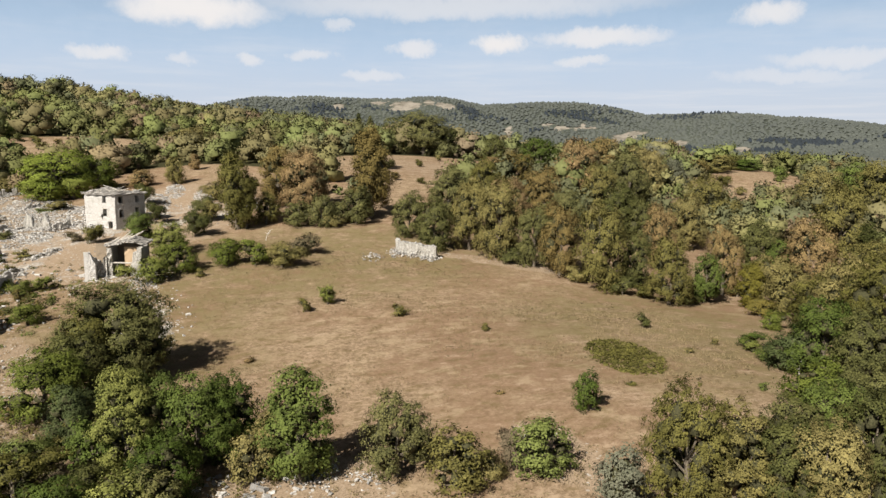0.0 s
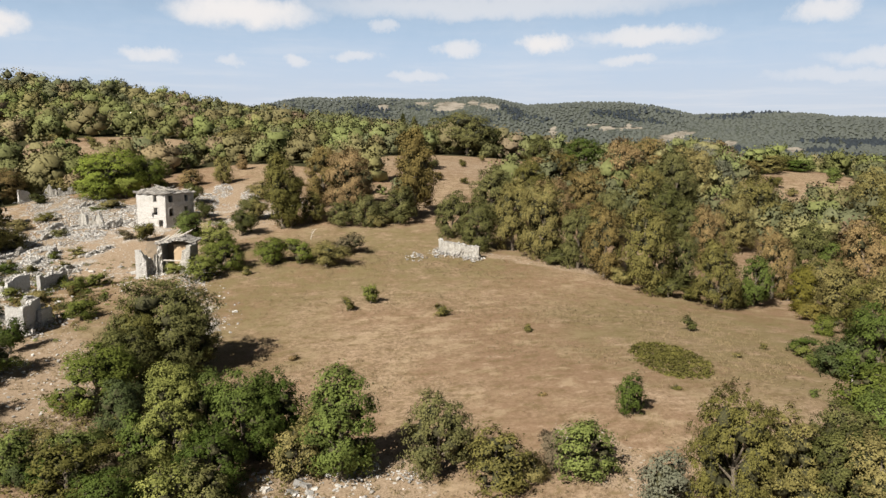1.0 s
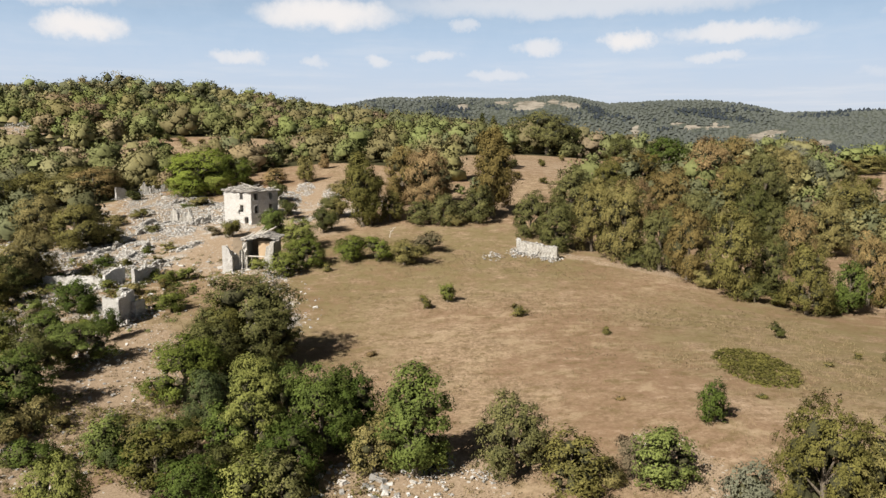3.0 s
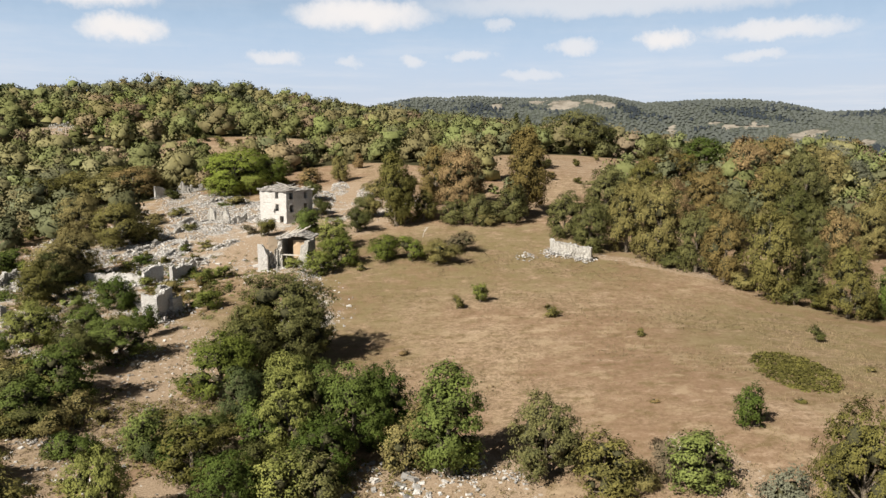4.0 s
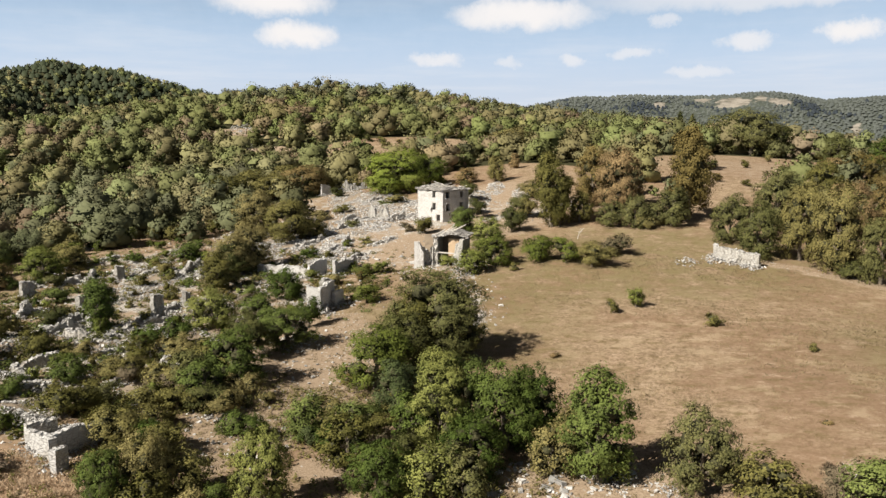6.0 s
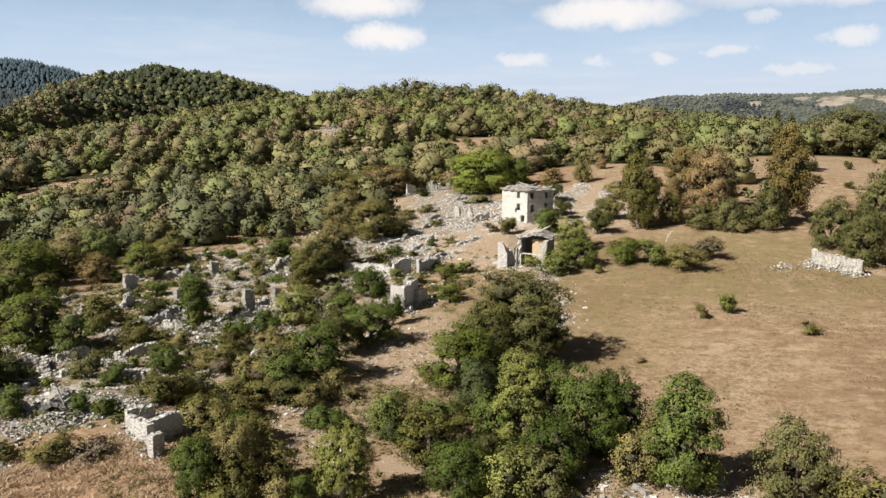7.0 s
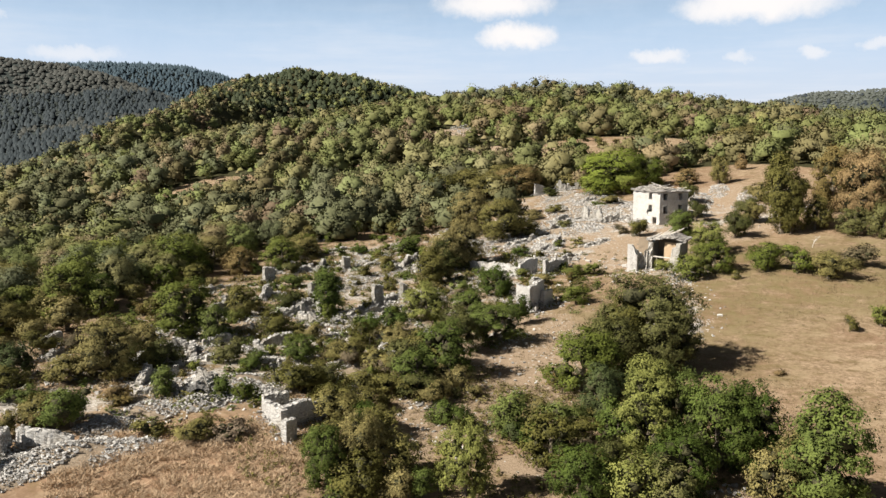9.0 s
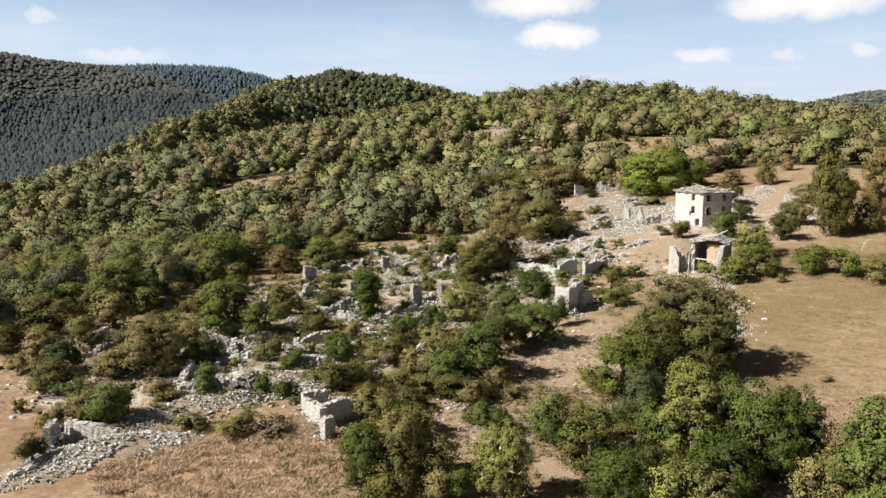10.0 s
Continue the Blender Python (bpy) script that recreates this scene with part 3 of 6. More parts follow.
def ruined_wall(x0, y0, x1, y1, h0, h1, thick=0.6, mat=None, holes=(), label="broken rubble-stone wall of a ruined village house", broken=1.0):
    """A broken wall from one foot to the other, with loose stones left on its crown."""
    global WALLS
    WALLS += 1
    rng = np.random.default_rng(WALLS * 13)
    length = math.hypot(x1 - x0, y1 - y0)
    g0, g1 = float(height(x0, y0)), float(height(x1, y1))
    base = min(g0, g1)
    ph = rng.uniform(0, 6.283, 5)
    rendered = mat if mat is PLASTER else None
    worn = min(1.0, max(0.0, (length - 2.2) / 3.0)) * broken  # long walls are broken down further than stubs

    def top(x):
        s = x / length
        h = h0 * (1 - s) + h1 * s
        lump = 0.62 + 0.3 * math.sin(x * 1.05 + ph[0]) + 0.2 * math.sin(x * 2.3 + ph[1]) + 0.1 * math.sin(x * 5.3 + ph[2])
        end = 1 - 0.6 * (math.exp(-x / 0.8) + math.exp(-(length - x) / 0.8))
        h *= 1 - worn + worn * max(0.12, lump) * end
        return (g0 - base) * (1 - s) + (g1 - base) * s + max(0.2, h + (0.07 if rendered is None else 0.02) * math.sin(x * 8.0 + ph[3]))

    bend = lambda x: worn * 0.3 * (math.sin(x * 0.55 + ph[4]) + 0.4 * math.sin(x * 1.7 + ph[3]))
    me = wall_mesh("ruined_wall", length, top, thick, mat or MASONRY, WALLS, holes, 0.28, 0.1 if rendered is None else 0.04, rough=0.085 if rendered is None else 0.03, bend=bend)
    root = new("ruined_wall")
    ob = new("masonry", me)
    ob.parent = root
    near = 0.6 if math.hypot(x0, y0) < 78 else 1.0
    n = max(8, int(length * (16 if rendered is None else 5) / near))
    x = rng.uniform(0.1, length - 0.1, n)
    caps = rocks_mesh("stone_capping", rng, x, rng.uniform(0.05, thick - 0.05, n) + np.array([bend(v) for v in x]), np.array([top(v) for v in x]) + 0.02, rng.uniform(0.14, 0.42, n) * near, RUBBLE)
    cap = new("stone_capping", caps)
    cap.parent = root
    n = int(length * 26 / near)
    x, out = rng.uniform(-0.8, length + 0.8, n), np.abs(rng.normal(0, 1.0, n)) + 0.05
    y = np.where(rng.random(n) < 0.6, -out, thick + out) + np.array([bend(min(max(v, 0.0), length)) for v in x])
    bank = 0.35 * (h0 + h1) / 2
    z = (g0 - base) + (g1 - g0) * np.clip(x / length, 0, 1) + np.clip(bank * (1 - out / 1.3), 0.02, 1.0) * rng.uniform(0.2, 1.0, n)
    foot = new("fallen_stones", rocks_mesh("fallen_stones", rng, x, y, z, np.exp(rng.normal(-1.5, 0.4, n)) * near, RUBBLE))
    foot.parent = root
    root.matrix_basis = pose(x0, y0, base, 0, 0, math.degrees(math.atan2(y1 - y0, x1 - x0)))
    tagged(root, label, "ruined wall", "ruined walls")
    return root


def beam(name, a, b, r, mat, parent=None):
    """A rough timber or pole from a to b."""
    v, f = [], []
    a, b = Vector(a), Vector(b)
    m = a.lerp(b, 0.5) + Vector((0.02, 0.03, -0.02)) * (b - a).length * 0.4
    tube(v, f, [(*a, r), (*m, r * 0.92), (*b, r * 0.8)], 6)
    n = len(v)
    f.append(tuple(range(5, -1, -1)))
    f.append(tuple(range(n - 6, n)))
    me = bpy.data.meshes.new(name)
    me.from_pydata([tuple(p) for p in v], [], f)
    me.materials.append(mat)
    ob = new(name, me)
    ob.parent = parent
    return ob


def slab_roof(name, rng, corners, ridge, count, mat, parent, sag=0.25):
    """Loose stone slabs lying over a roof given by a height function."""
    (x0, y0), (x1, y1) = corners
    x, y = rng.uniform(x0, x1, count), rng.uniform(y0, y1, count)
    z = np.array([ridge(a, b) for a, b in zip(x, y)]) + rng.uniform(0, 0.08, count)
    ob = new(name, rocks_mesh(name, rng, x, y, z, rng.uniform(0.25, 0.6, count), mat, True))
    ob.parent = parent
    return ob


def roof_deck(name, corners, ridge, mat, parent, drop=0.18, n=12, gaps=0.0, seed=1):
    """The bedded layer under the slabs, uneven, with some of it fallen in."""
    rng = np.random.default_rng(seed)
    (x0, y0), (x1, y1) = corners
    bm = bmesh.new()
    g = {}
    for s in (0, 1):
        for i in range(n + 1):
            for j in range(n + 1):
                x, y = x0 + (x1 - x0) * i / n, y0 + (y1 - y0) * j / n
                g[s, i, j] = bm.verts.new((x, y, ridge(x, y) - s * drop + rng.normal() * 0.035))
    keep = {(i, j) for i in range(n) for j in range(n) if rng.random() >= gaps or i in (0, n - 1) or j in (0, n - 1)}
    for i, j in keep:
        bm.faces.new((g[0, i, j], g[0, i + 1, j], g[0, i + 1, j + 1], g[0, i, j + 1]))
        bm.faces.new((g[1, i, j + 1], g[1, i + 1, j + 1], g[1, i + 1, j], g[1, i, j]))
        for di, dj, a, b in ((-1, 0, (0, 1), (0, 0)), (1, 0, (1, 0), (1, 1)), (0, -1, (0, 0), (1, 0)), (0, 1, (1, 1), (0, 1))):
            if (i + di, j + dj) not in keep:
                p, q = (i + a[0], j + a[1]), (i + b[0], j + b[1])
                bm.faces.new((g[0, *q], g[0, *p], g[1, *p], g[1, *q]))
    me = bpy.data.meshes.new(name)
    bm.to_mesh(me)
    bm.free()
    me.materials.append(mat)
    ob = new(name, me)
    ob.parent = parent
    return ob


def wall_part(parent, x, y, turn, *args, **kw):
    ob = new("wall", wall_mesh("wall", *args, **kw))
    ob.parent = parent
    ob.matrix_basis = pose(x, y, 0, 0, 0, turn)
    return ob


def stone_house(x, y, turn, wide, deep, tall):
    """The standing house: four walls with bare window openings, and a low slab roof half fallen in. x, y: its near corner."""
    root = new("stone_house")
    top = lambda v: tall
    # local frame: near corner at 0, 0; the sunlit front runs along -x, the side runs along +y
    front = [(1.1, 0.0, 2.4, 1.8), (2.8, 2.75, 4.0, 4.25), (2.9, 5.45, 4.0, 6.85), (4.0, 2.2, 4.6, 3.2)]
    side = [(0.8, 5.45, 1.8, 6.85), (4.7, 5.5, 5.6, 6.85), (0.9, 2.6, 1.9, 4.15), (4.6, 2.9, 5.6, 4.4), (3.0, 0.7, 4.0, 1.8)]
    flip = lambda hs, l: [(l - b[2], b[1], l - b[0], b[3]) for b in hs]
    wall_part(root, -wide, 0, 0, wide, top, 0.65, PLASTER, 3, flip(front, wide), 0.8, 0.0, -1.6)
    wall_part(root, 0, 0.66, 90, deep - 0.66, top, 0.65, PLASTER, 4, [(a - 0.66, b, c - 0.66, d) for a, b, c, d in side], 0.8, 0.0, -1.6)
    wall_part(root, -0.66, deep, 180, wide - 1.32, top, 0.65, MASONRY, 5, (), 0.8, 0.2, -1.6)
    wall_part(root, -wide, deep, -90, deep - 0.66, top, 0.65, MASONRY, 6, (), 0.8, 0.0, -1.6)
    # unseen floors, added so the rooms behind the windows stay dark
    for z in (2.4, 5.0):
        bm = bmesh.new()
        bmesh.ops.create_cube(bm, size=1, matrix=Matrix.LocRotScale((-wide / 2, deep / 2, z), None, (wide - 1.36, deep - 1.36, 0.18)))
        me = bpy.data.meshes.new("floor_boards")
        bm.to_mesh(me), bm.free()
        me.materials.append(OLD_WOOD)
        new("floor_boards", me).parent = root
    for h in front[1:3]:
        bm = bmesh.new()
        bmesh.ops.create_cube(bm, size=1, matrix=Matrix.LocRotScale((-(h[0] + h[2]) / 2, 0.3, h[3] + 0.07), None, (h[2] - h[0] + 0.3, 0.7, 0.12)))
        me = bpy.data.meshes.new("lintel")
        bm.to_mesh(me), bm.free()
        me.materials.append(OLD_WOOD)
        new("lintel", me).parent = root
    rng = np.random.default_rng(9)

    def ridge(a, b):
        u, v = min(a + wide + 0.4, 0.4 - a), min(b + 0.4, deep + 0.4 - b)
        pit = -0.75 * math.exp(-((a + wide * 0.35) ** 2 + (b - deep * 0.55) ** 2) / 5.0)
        return tall + 0.05 + 0.34 * min(u, v, 3.4) + pit + 0.1 * math.sin(a * 2.3 + b * 1.7)

    roof = roof_deck("roof", ((-wide - 0.4, -0.4), (0.4, deep + 0.4)), ridge, SLATE, root, 0.16, 14, 0.0, 8)
    slab_roof("slab_cover", rng, ((-wide - 0.4, -0.4), (0.4, deep + 0.4)), ridge, 760, SLATE, roof)
    for k in range(34):
        a, b = rng.uniform(-wide * 0.7, -0.6), rng.uniform(0.6, deep - 0.8)
        t, l = rng.uniform(0, 6.283), rng.uniform(1.0, 2.6)
        z = ridge(a, b) + 0.15
        beam("rafter", (a, b, z), (a + l * math.cos(t), b + l * math.sin(t), z + rng.uniform(0.0, 0.7)), 0.07, PALE_WOOD, roof)
    root.matrix_basis = pose(x, y, float(height(x, y)) - 0.1, 0, 0, turn)
    tagged(root, "tall pale stone house, windowless, with half-collapsed slab roof", "house")


def broken_house(x, y, turn):
    """The lower ruin: its front has fallen, a clay-rendered back wall and part of the slab roof still stand. x, y: front left corner."""
    root = new("ruined_house")
    w, d, t = 8.2, 6.0, 5.2
    jag = lambda v: 4.8 if v < 1.0 else 2.2 + 0.6 * math.sin(v * 5)
    wall_part(root, 0, d, -90, d, lambda v: jag(d - v), 0.7, PLASTER, 14, (), 0.35, 0.3, -1.5)
    wall_part(root, 0.7, 0, 0, 0.9, lambda v: 4.6 - 1.4 * v, 0.7, PLASTER, 15, (), 0.3, 0.3, -1.5)
    wall_part(root, w, 0.2, 90, d - 0.2, lambda v: t - 2.6 * soft(v, 1.6, 0.2), 0.7, MASONRY, 16, (), 0.4, 0.1, -1.5)
    wall_part(root, w - 1.9, 1.6, 0, 1.2, lambda v: 1.0 + 3.7 * soft(v, 0.0, 0.7), 0.6, MASONRY, 17, (), 0.3, 0.12, -1.5)
    # back wall in the earth colour: the room's shade painted into the wall
    wall_part(root, 0.0, d, 0, w, lambda v: t + 0.2, 0.7, EARTH_AND_SHADE, 18, (), 0.6, 0.05, -1.5)
    wall_part(root, 5.2, 3.1, 0, w - 6.0, lambda v: t, 0.25, CLAY, 19, (), 0.8, 0.0, 2.9)
    wall_part(root, 0.75, 1.6, 0, 2.1, lambda v: 3.7 - 0.7 * soft(v, 0.3, 1.1) + 0.9 * soft(v, 1.5, 2.0), 0.6, MASONRY, 21, (), 0.22, 0.3, -1.5, rough=0.14)
    wall_part(root, 2.8, 1.9, 0, 0.75, lambda v: t, 0.7, MASONRY, 22, (), 0.25, 0.06, -1.5, rough=0.12)
    wall_part(root, 3.4, 2.2, 90, d - 2.2, lambda v: t - 0.5 * soft(v, 1.0, 0.0), 0.6, MASONRY, 20, (), 0.3, 0.12, -1.5)
    ridge = lambda a, b: t + 0.28 + 0.16 * (b - 2.2) * (1 if b < 4.6 else 0.3) + 0.75 * max(0.0, 1 - abs(a - 6.2) / 3.0) + 0.09 * math.sin(3 * a + 2 * b)
    roof = roof_deck("roof", ((2.7, 2.2), (w + 0.5, d + 0.6)), ridge, SLATE, root, 0.16, 13, 0.25, 23)
    rng = np.random.default_rng(24)
    slab_roof("slab_cover", rng, ((2.6, 2.1), (w + 0.5, d + 0.6)), ridge, 560, SLATE, roof)
    for k in range(16):
        a, b, q = rng.uniform(3.0, 6.6), rng.uniform(2.6, 5.0), rng.uniform(-0.5, 1.1)
        z = ridge(a, b) + 0.2
        beam("rafter", (a, b, z), (a + 1.7 * math.cos(q), b + 1.3 * math.sin(q), z + rng.uniform(0.1, 1.1)), 0.08, PALE_WOOD, roof)
    beam("floor_beam", (3.0, 2.3, 2.85), (w - 0.6, 2.2, 2.7), 0.13, PALE_WOOD, root)
    beam("prop", (4.2, 2.4, -0.3), (4.2, 2.4, 2.7), 0.1, OLD_WOOD, root)
    beam("prop", (5.2, 1.2, 0.3), (w - 1.0, 1.9, 3.6), 0.11, PALE_WOOD, root)
    root.matrix_basis = pose(x, y, float(height(x, y)) - 0.1, 0, 0, turn)
    tagged(root, "roofed stone ruin with fallen front and clay-plastered back wall", "ruined house")


def rubble_heap(x, y, rx, ry, turn, tall, size=0.35, dense=1.0, flat=False):
    """A heap of fallen stones, on a rough dome of smaller stuff."""
    global WALLS
    WALLS += 1
    rng = np.random.default_rng(WALLS * 17)
    close = math.hypot(x, y) < 78
    size *= 0.36 if close else 0.52
    n = int(dense * min(1.0, 0.12 + tall * 1.3) * rx * ry * (170 if close else 34))
    a, r = rng.uniform(0, 6.283, n), np.sqrt(rng.uniform(0, 1.15, n))
    u, v = r * np.cos(a) * rx, r * np.sin(a) * ry
    c, s = math.cos(radians(turn)), math.sin(radians(turn))
    px, py = x + u * c - v * s, y + u * s + v * c
    lump = waves(px / 1.3, py / 1.3, WALLS + 3) > -0.25
    px, py, r, n = px[lump], py[lump], r[lump], int(lump.sum())
    pz = height(px, py) + tall * np.clip(1 - r * r, 0, 1) * (0.7 + 0.5 * waves(px / 1.6, py / 1.6, WALLS)) + 0.03
    stones = rocks_mesh("rubble_heap", rng, px, py, pz, np.clip(np.exp(rng.normal(-0.25, 0.45, n)) * size * rng.choice([1, 1, 1, 1, 1.6], n), 0.06, 0.3 if close else 0.42), RUBBLE, flat)
    ob = tagged(new("rubble_heap", stones), "heap of broken pale grey limestone fallen from house walls", "rubble", kind="stuff")
    if tall < 0.35:
        return
    k = 14
    i, j = np.meshgrid(np.arange(k), np.arange(24), indexing="ij")
    rr, aa = i / (k - 1) * 1.05, j / 24 * 6.283
    gu, gv = rr * np.cos(aa) * rx, rr * np.sin(aa) * ry
    gx, gy = x + gu * c - gv * s, y + gu * s + gv * c
    gz = height(gx, gy) + tall * np.clip(1 - rr * rr, 0, 1) * (0.7 + 0.5 * waves(gx / 1.6, gy / 1.6, WALLS)) - 0.08 - 0.5 * (rr > 1.0)
    q = (np.arange(k - 1)[:, None] * 24 + np.arange(24)[None])
    q2 = (np.arange(k - 1)[:, None] * 24 + (np.arange(24)[None] + 1) % 24)
    faces = np.stack([q, q2, q2 + 24, q + 24], -1).reshape(-1, 4)[:, ::-1]
    dome = new("bedding", mesh_from("bedding", np.stack([gx, gy, gz], -1).reshape(-1, 3), faces, EARTH_AND_SHADE))
    dome.parent = ob


def stone_vault(x, y, turn):
    """The mouth of a half-buried barrel vault: a ring of wedge stones round a deep dark hollow, banked up with rubble."""
    root = new("stone_vault")
    rng = np.random.default_rng(88)
    inner, outer, deep, count = 0.85, 1.25, 3.0, 11
    for k in range(count):
        a0, a1 = math.pi * k / count + 0.015, math.pi * (k + 1) / count - 0.015
        o = outer + rng.uniform(-0.06, 0.1)
        bm = bmesh.new()
        v = [bm.verts.new((r * math.cos(a), yy, r * math.sin(a) * 1.05)) for yy in (rng.uniform(-0.08, 0.04), 0.6) for a, r in ((a0, inner), (a1, inner), (a1, o), (a0, o))]
        for f in ((0, 1, 2, 3), (7, 6, 5, 4), (0, 4, 5, 1), (1, 5, 6, 2), (2, 6, 7, 3), (3, 7, 4, 0)):
            bm.faces.new([v[i] for i in f])
        bmesh.ops.recalc_face_normals(bm, faces=bm.faces)
        me = bpy.data.meshes.new("wedge_stone")
        bm.to_mesh(me), bm.free()
        me.materials.append(RUBBLE)
        new("wedge_stone", me).parent = root
    bm = bmesh.new()
    rings = []
    for yy in (0.55, deep):
        for r in (inner, outer + 0.25):
            rings.append([bm.verts.new((r * math.cos(math.pi * k / 12), yy, r * math.sin(math.pi * k / 12) * 1.05 - (0.3 if k in (0, 12) else 0))) for k in range(13)])
    for a, b in ((0, 2), (1, 3), (0, 1), (2, 3)):
        for k in range(12):
            bm.faces.new((rings[a][k], rings[a][k + 1], rings[b][k + 1], rings[b][k]))
    bm.faces.new(rings[2])
    bmesh.ops.recalc_face_normals(bm, faces=bm.faces)
    me = bpy.data.meshes.new("barrel")
    bm.to_mesh(me), bm.free()
    me.materials.append(MASONRY)
    new("barrel", me).parent = root
    n = 420
    a, out = rng.uniform(0.0, math.pi, n), outer + 0.25 + np.abs(rng.normal(0, 0.5, n))
    px, py = out * np.cos(a), rng.uniform(0.1, deep + 0.6, n)
    pz = np.clip(np.sin(a) * (outer + 0.3) * np.clip(1.6 - out * 0.4, 0.2, 1), 0.02, 2)
    new("banked_rubble", rocks_mesh("banked_rubble", rng, px, py, pz, np.exp(rng.normal(-1.4, 0.35, n)), RUBBLE)).parent = root
    root.matrix_basis = pose(x, y, float(height(x, y)) - 0.1, 0, 0, turn)
    tagged(root, "half-buried stone vault with a dark open mouth", "stone vault")


def house_plot(x, y, turn, wide, deep, tall):
    """What is left of a house: some of its four walls, each broken to its own height."""
    rng = np.random.default_rng(int(abs(x * 7 + y)))
    c, s = math.cos(radians(turn)), math.sin(radians(turn))
    p = [(x + u * c - v * s, y + u * s + v * c) for u, v in ((0, 0), (wide, 0), (wide, deep), (0, deep))]
    for k in range(4):
        if rng.random() < 0.75:
            (ax, ay), (bx, by) = p[k], p[(k + 1) % 4]
            f = rng.uniform(0.0, 0.3), rng.uniform(0.55, 0.93)
            ruined_wall(ax + (bx - ax) * f[0], ay + (by - ay) * f[0], ax + (bx - ax) * f[1], ay + (by - ay) * f[1], tall * rng.uniform(0.3, 1.3), tall * rng.uniform(0.2, 1.0))
    rubble_heap(x + (wide * c - deep * s) / 2, y + (wide * s + deep * c) / 2, wide * 0.45, deep * 0.45, turn, 0.45, 0.34)


def bare_tree(name, label, x, y, tall, lean, seed):
    """A dead, bleached tree: a bent stem that forks."""
    rng = np.random.default_rng(seed)
    v, f = [], []
    z = float(height(x, y))
    r = 0.03 * tall
    tip = Vector((x + lean[0], y + lean[1], z + tall))
    mid = Vector((x + lean[0] * 0.3, y + lean[1] * 0.3, z + tall * 0.5))
    tube(v, f, [(x, y, z - 0.3, r), (*mid, r * 0.7), (*tip, r * 0.2)])
    for k in range(7):
        s = rng.uniform(0.3, 0.9)
        b = Vector((x, y, z)).lerp(tip, s)
        a = rng.uniform(0, 6.283)
        e = b + Vector((math.cos(a), math.sin(a), rng.uniform(0.1, 0.9))) * tall * rng.uniform(0.2, 0.4)
        tube(v, f, [(*b, r * 0.4), (*b.lerp(e, 0.5), r * 0.3), (*e, r * 0.08)], 5)
    me = bpy.data.meshes.new(name)
    me.from_pydata([tuple(p) for p in v], [], f)
    me.materials.append(PALE_WOOD)
    tagged(new(name, me), label, "dead tree")


def loose_stones():
    """Stones strewn over the bare ground about the ruins."""
    rng = np.random.default_rng(71)
    a, r = rng.uniform(-12, 58, 24000), rng.uniform(48, 215, 24000)
    x, y = -np.sin(np.radians(a)) * r, np.cos(np.radians(a)) * r
    chance = village_at(x, y) * 0.55 + 0.5 * soft(patch(x, y, -20, 76, 10, 30, -4), 0, 0.5) * 0.5 + soft(patch(x, y, 7, 50, 10, 9), 0, 0.4) * 0.9 + soft(patch(x, y, -3, 108, 8, 22), 0, 0.6) * 0.7
    keep = rng.random(len(x)) < chance
    x, y = x[keep], y[keep]
    stones = rocks_mesh("loose_stones", rng, x, y, height(x, y) + 0.04, np.exp(rng.normal(-1.55, 0.45, len(x))), RUBBLE)
    tagged(new("loose_stones", stones), "pale loose stones strewn over the dry ground", "stones", kind="stuff")




# ---- trees and shrubs ----
def part(name, me, parent, label=""):
    ob = new(name, me)
    ob.parent = parent
    return tagged(ob, label)


def crown_arrays(rng, lobes, count, size, flat=0.8):
    """Leaf sprays (small leaf blades) over the outside of a cluster of lobes (x, y, z, radius)."""
    lobes = np.asarray(lobes, float)
    share = lobes[:, 3] ** 2
    tufts = max(20, count // (30 if size < 0.175 else 20))
    which = rng.choice(len(lobes), tufts, p=share / share.sum())
    out = rng.normal(size=(tufts, 3))
    out /= np.linalg.norm(out, axis=1)[:, None]
    out[:, 2] = np.where(out[:, 2] < -0.5, -out[:, 2], out[:, 2])
    core = lobes[which, :3] + out * (lobes[which, 3] * rng.uniform(0.68, 1.1, tufts))[:, None] * (1, 1, flat)
    reach = size * rng.uniform(1.0, 2.6, tufts)
    pick = rng.integers(0, tufts, count)
    off = rng.normal(size=(count, 3)) * (1, 1, 0.75)
    p = core[pick] + off * reach[pick][:, None] * 0.75
    middle = (lobes[:, :3] * share[:, None]).sum(0) / share.sum()
    away = p - middle
    away /= np.linalg.norm(away, axis=1)[:, None] + 1e-6
    n = out[pick] * 0.6 + off * 0.3 + away * 0.55 + rng.normal(size=(count, 3)) * 0.34 + (0, 0, 0.2)
    n /= np.linalg.norm(n, axis=1)[:, None]
    ref = rng.normal(size=(count, 3))
    u = np.cross(n, ref)
    u /= np.linalg.norm(u, axis=1)[:, None]
    v = np.cross(n, u)
    s = size * rng.uniform(0.55, 1.35, count)[:, None]
    long = rng.uniform(0.9, 1.5, count)[:, None]
    verts = np.stack([p - u * s * 0.6 * long, p + u * s * 0.45 - v * s * 0.42, p + u * s * 0.45 + v * s * 0.42], 1).reshape(-1, 3)
    soft_n = out[pick] * 0.45 + away * 0.62 + off * 0.15 + n * 0.42 + (0, 0, 0.05)
    soft_n /= np.linalg.norm(soft_n, axis=1)[:, None]
    return verts, np.arange(count * 3).reshape(-1, 3), np.repeat(soft_n, 3, 0)


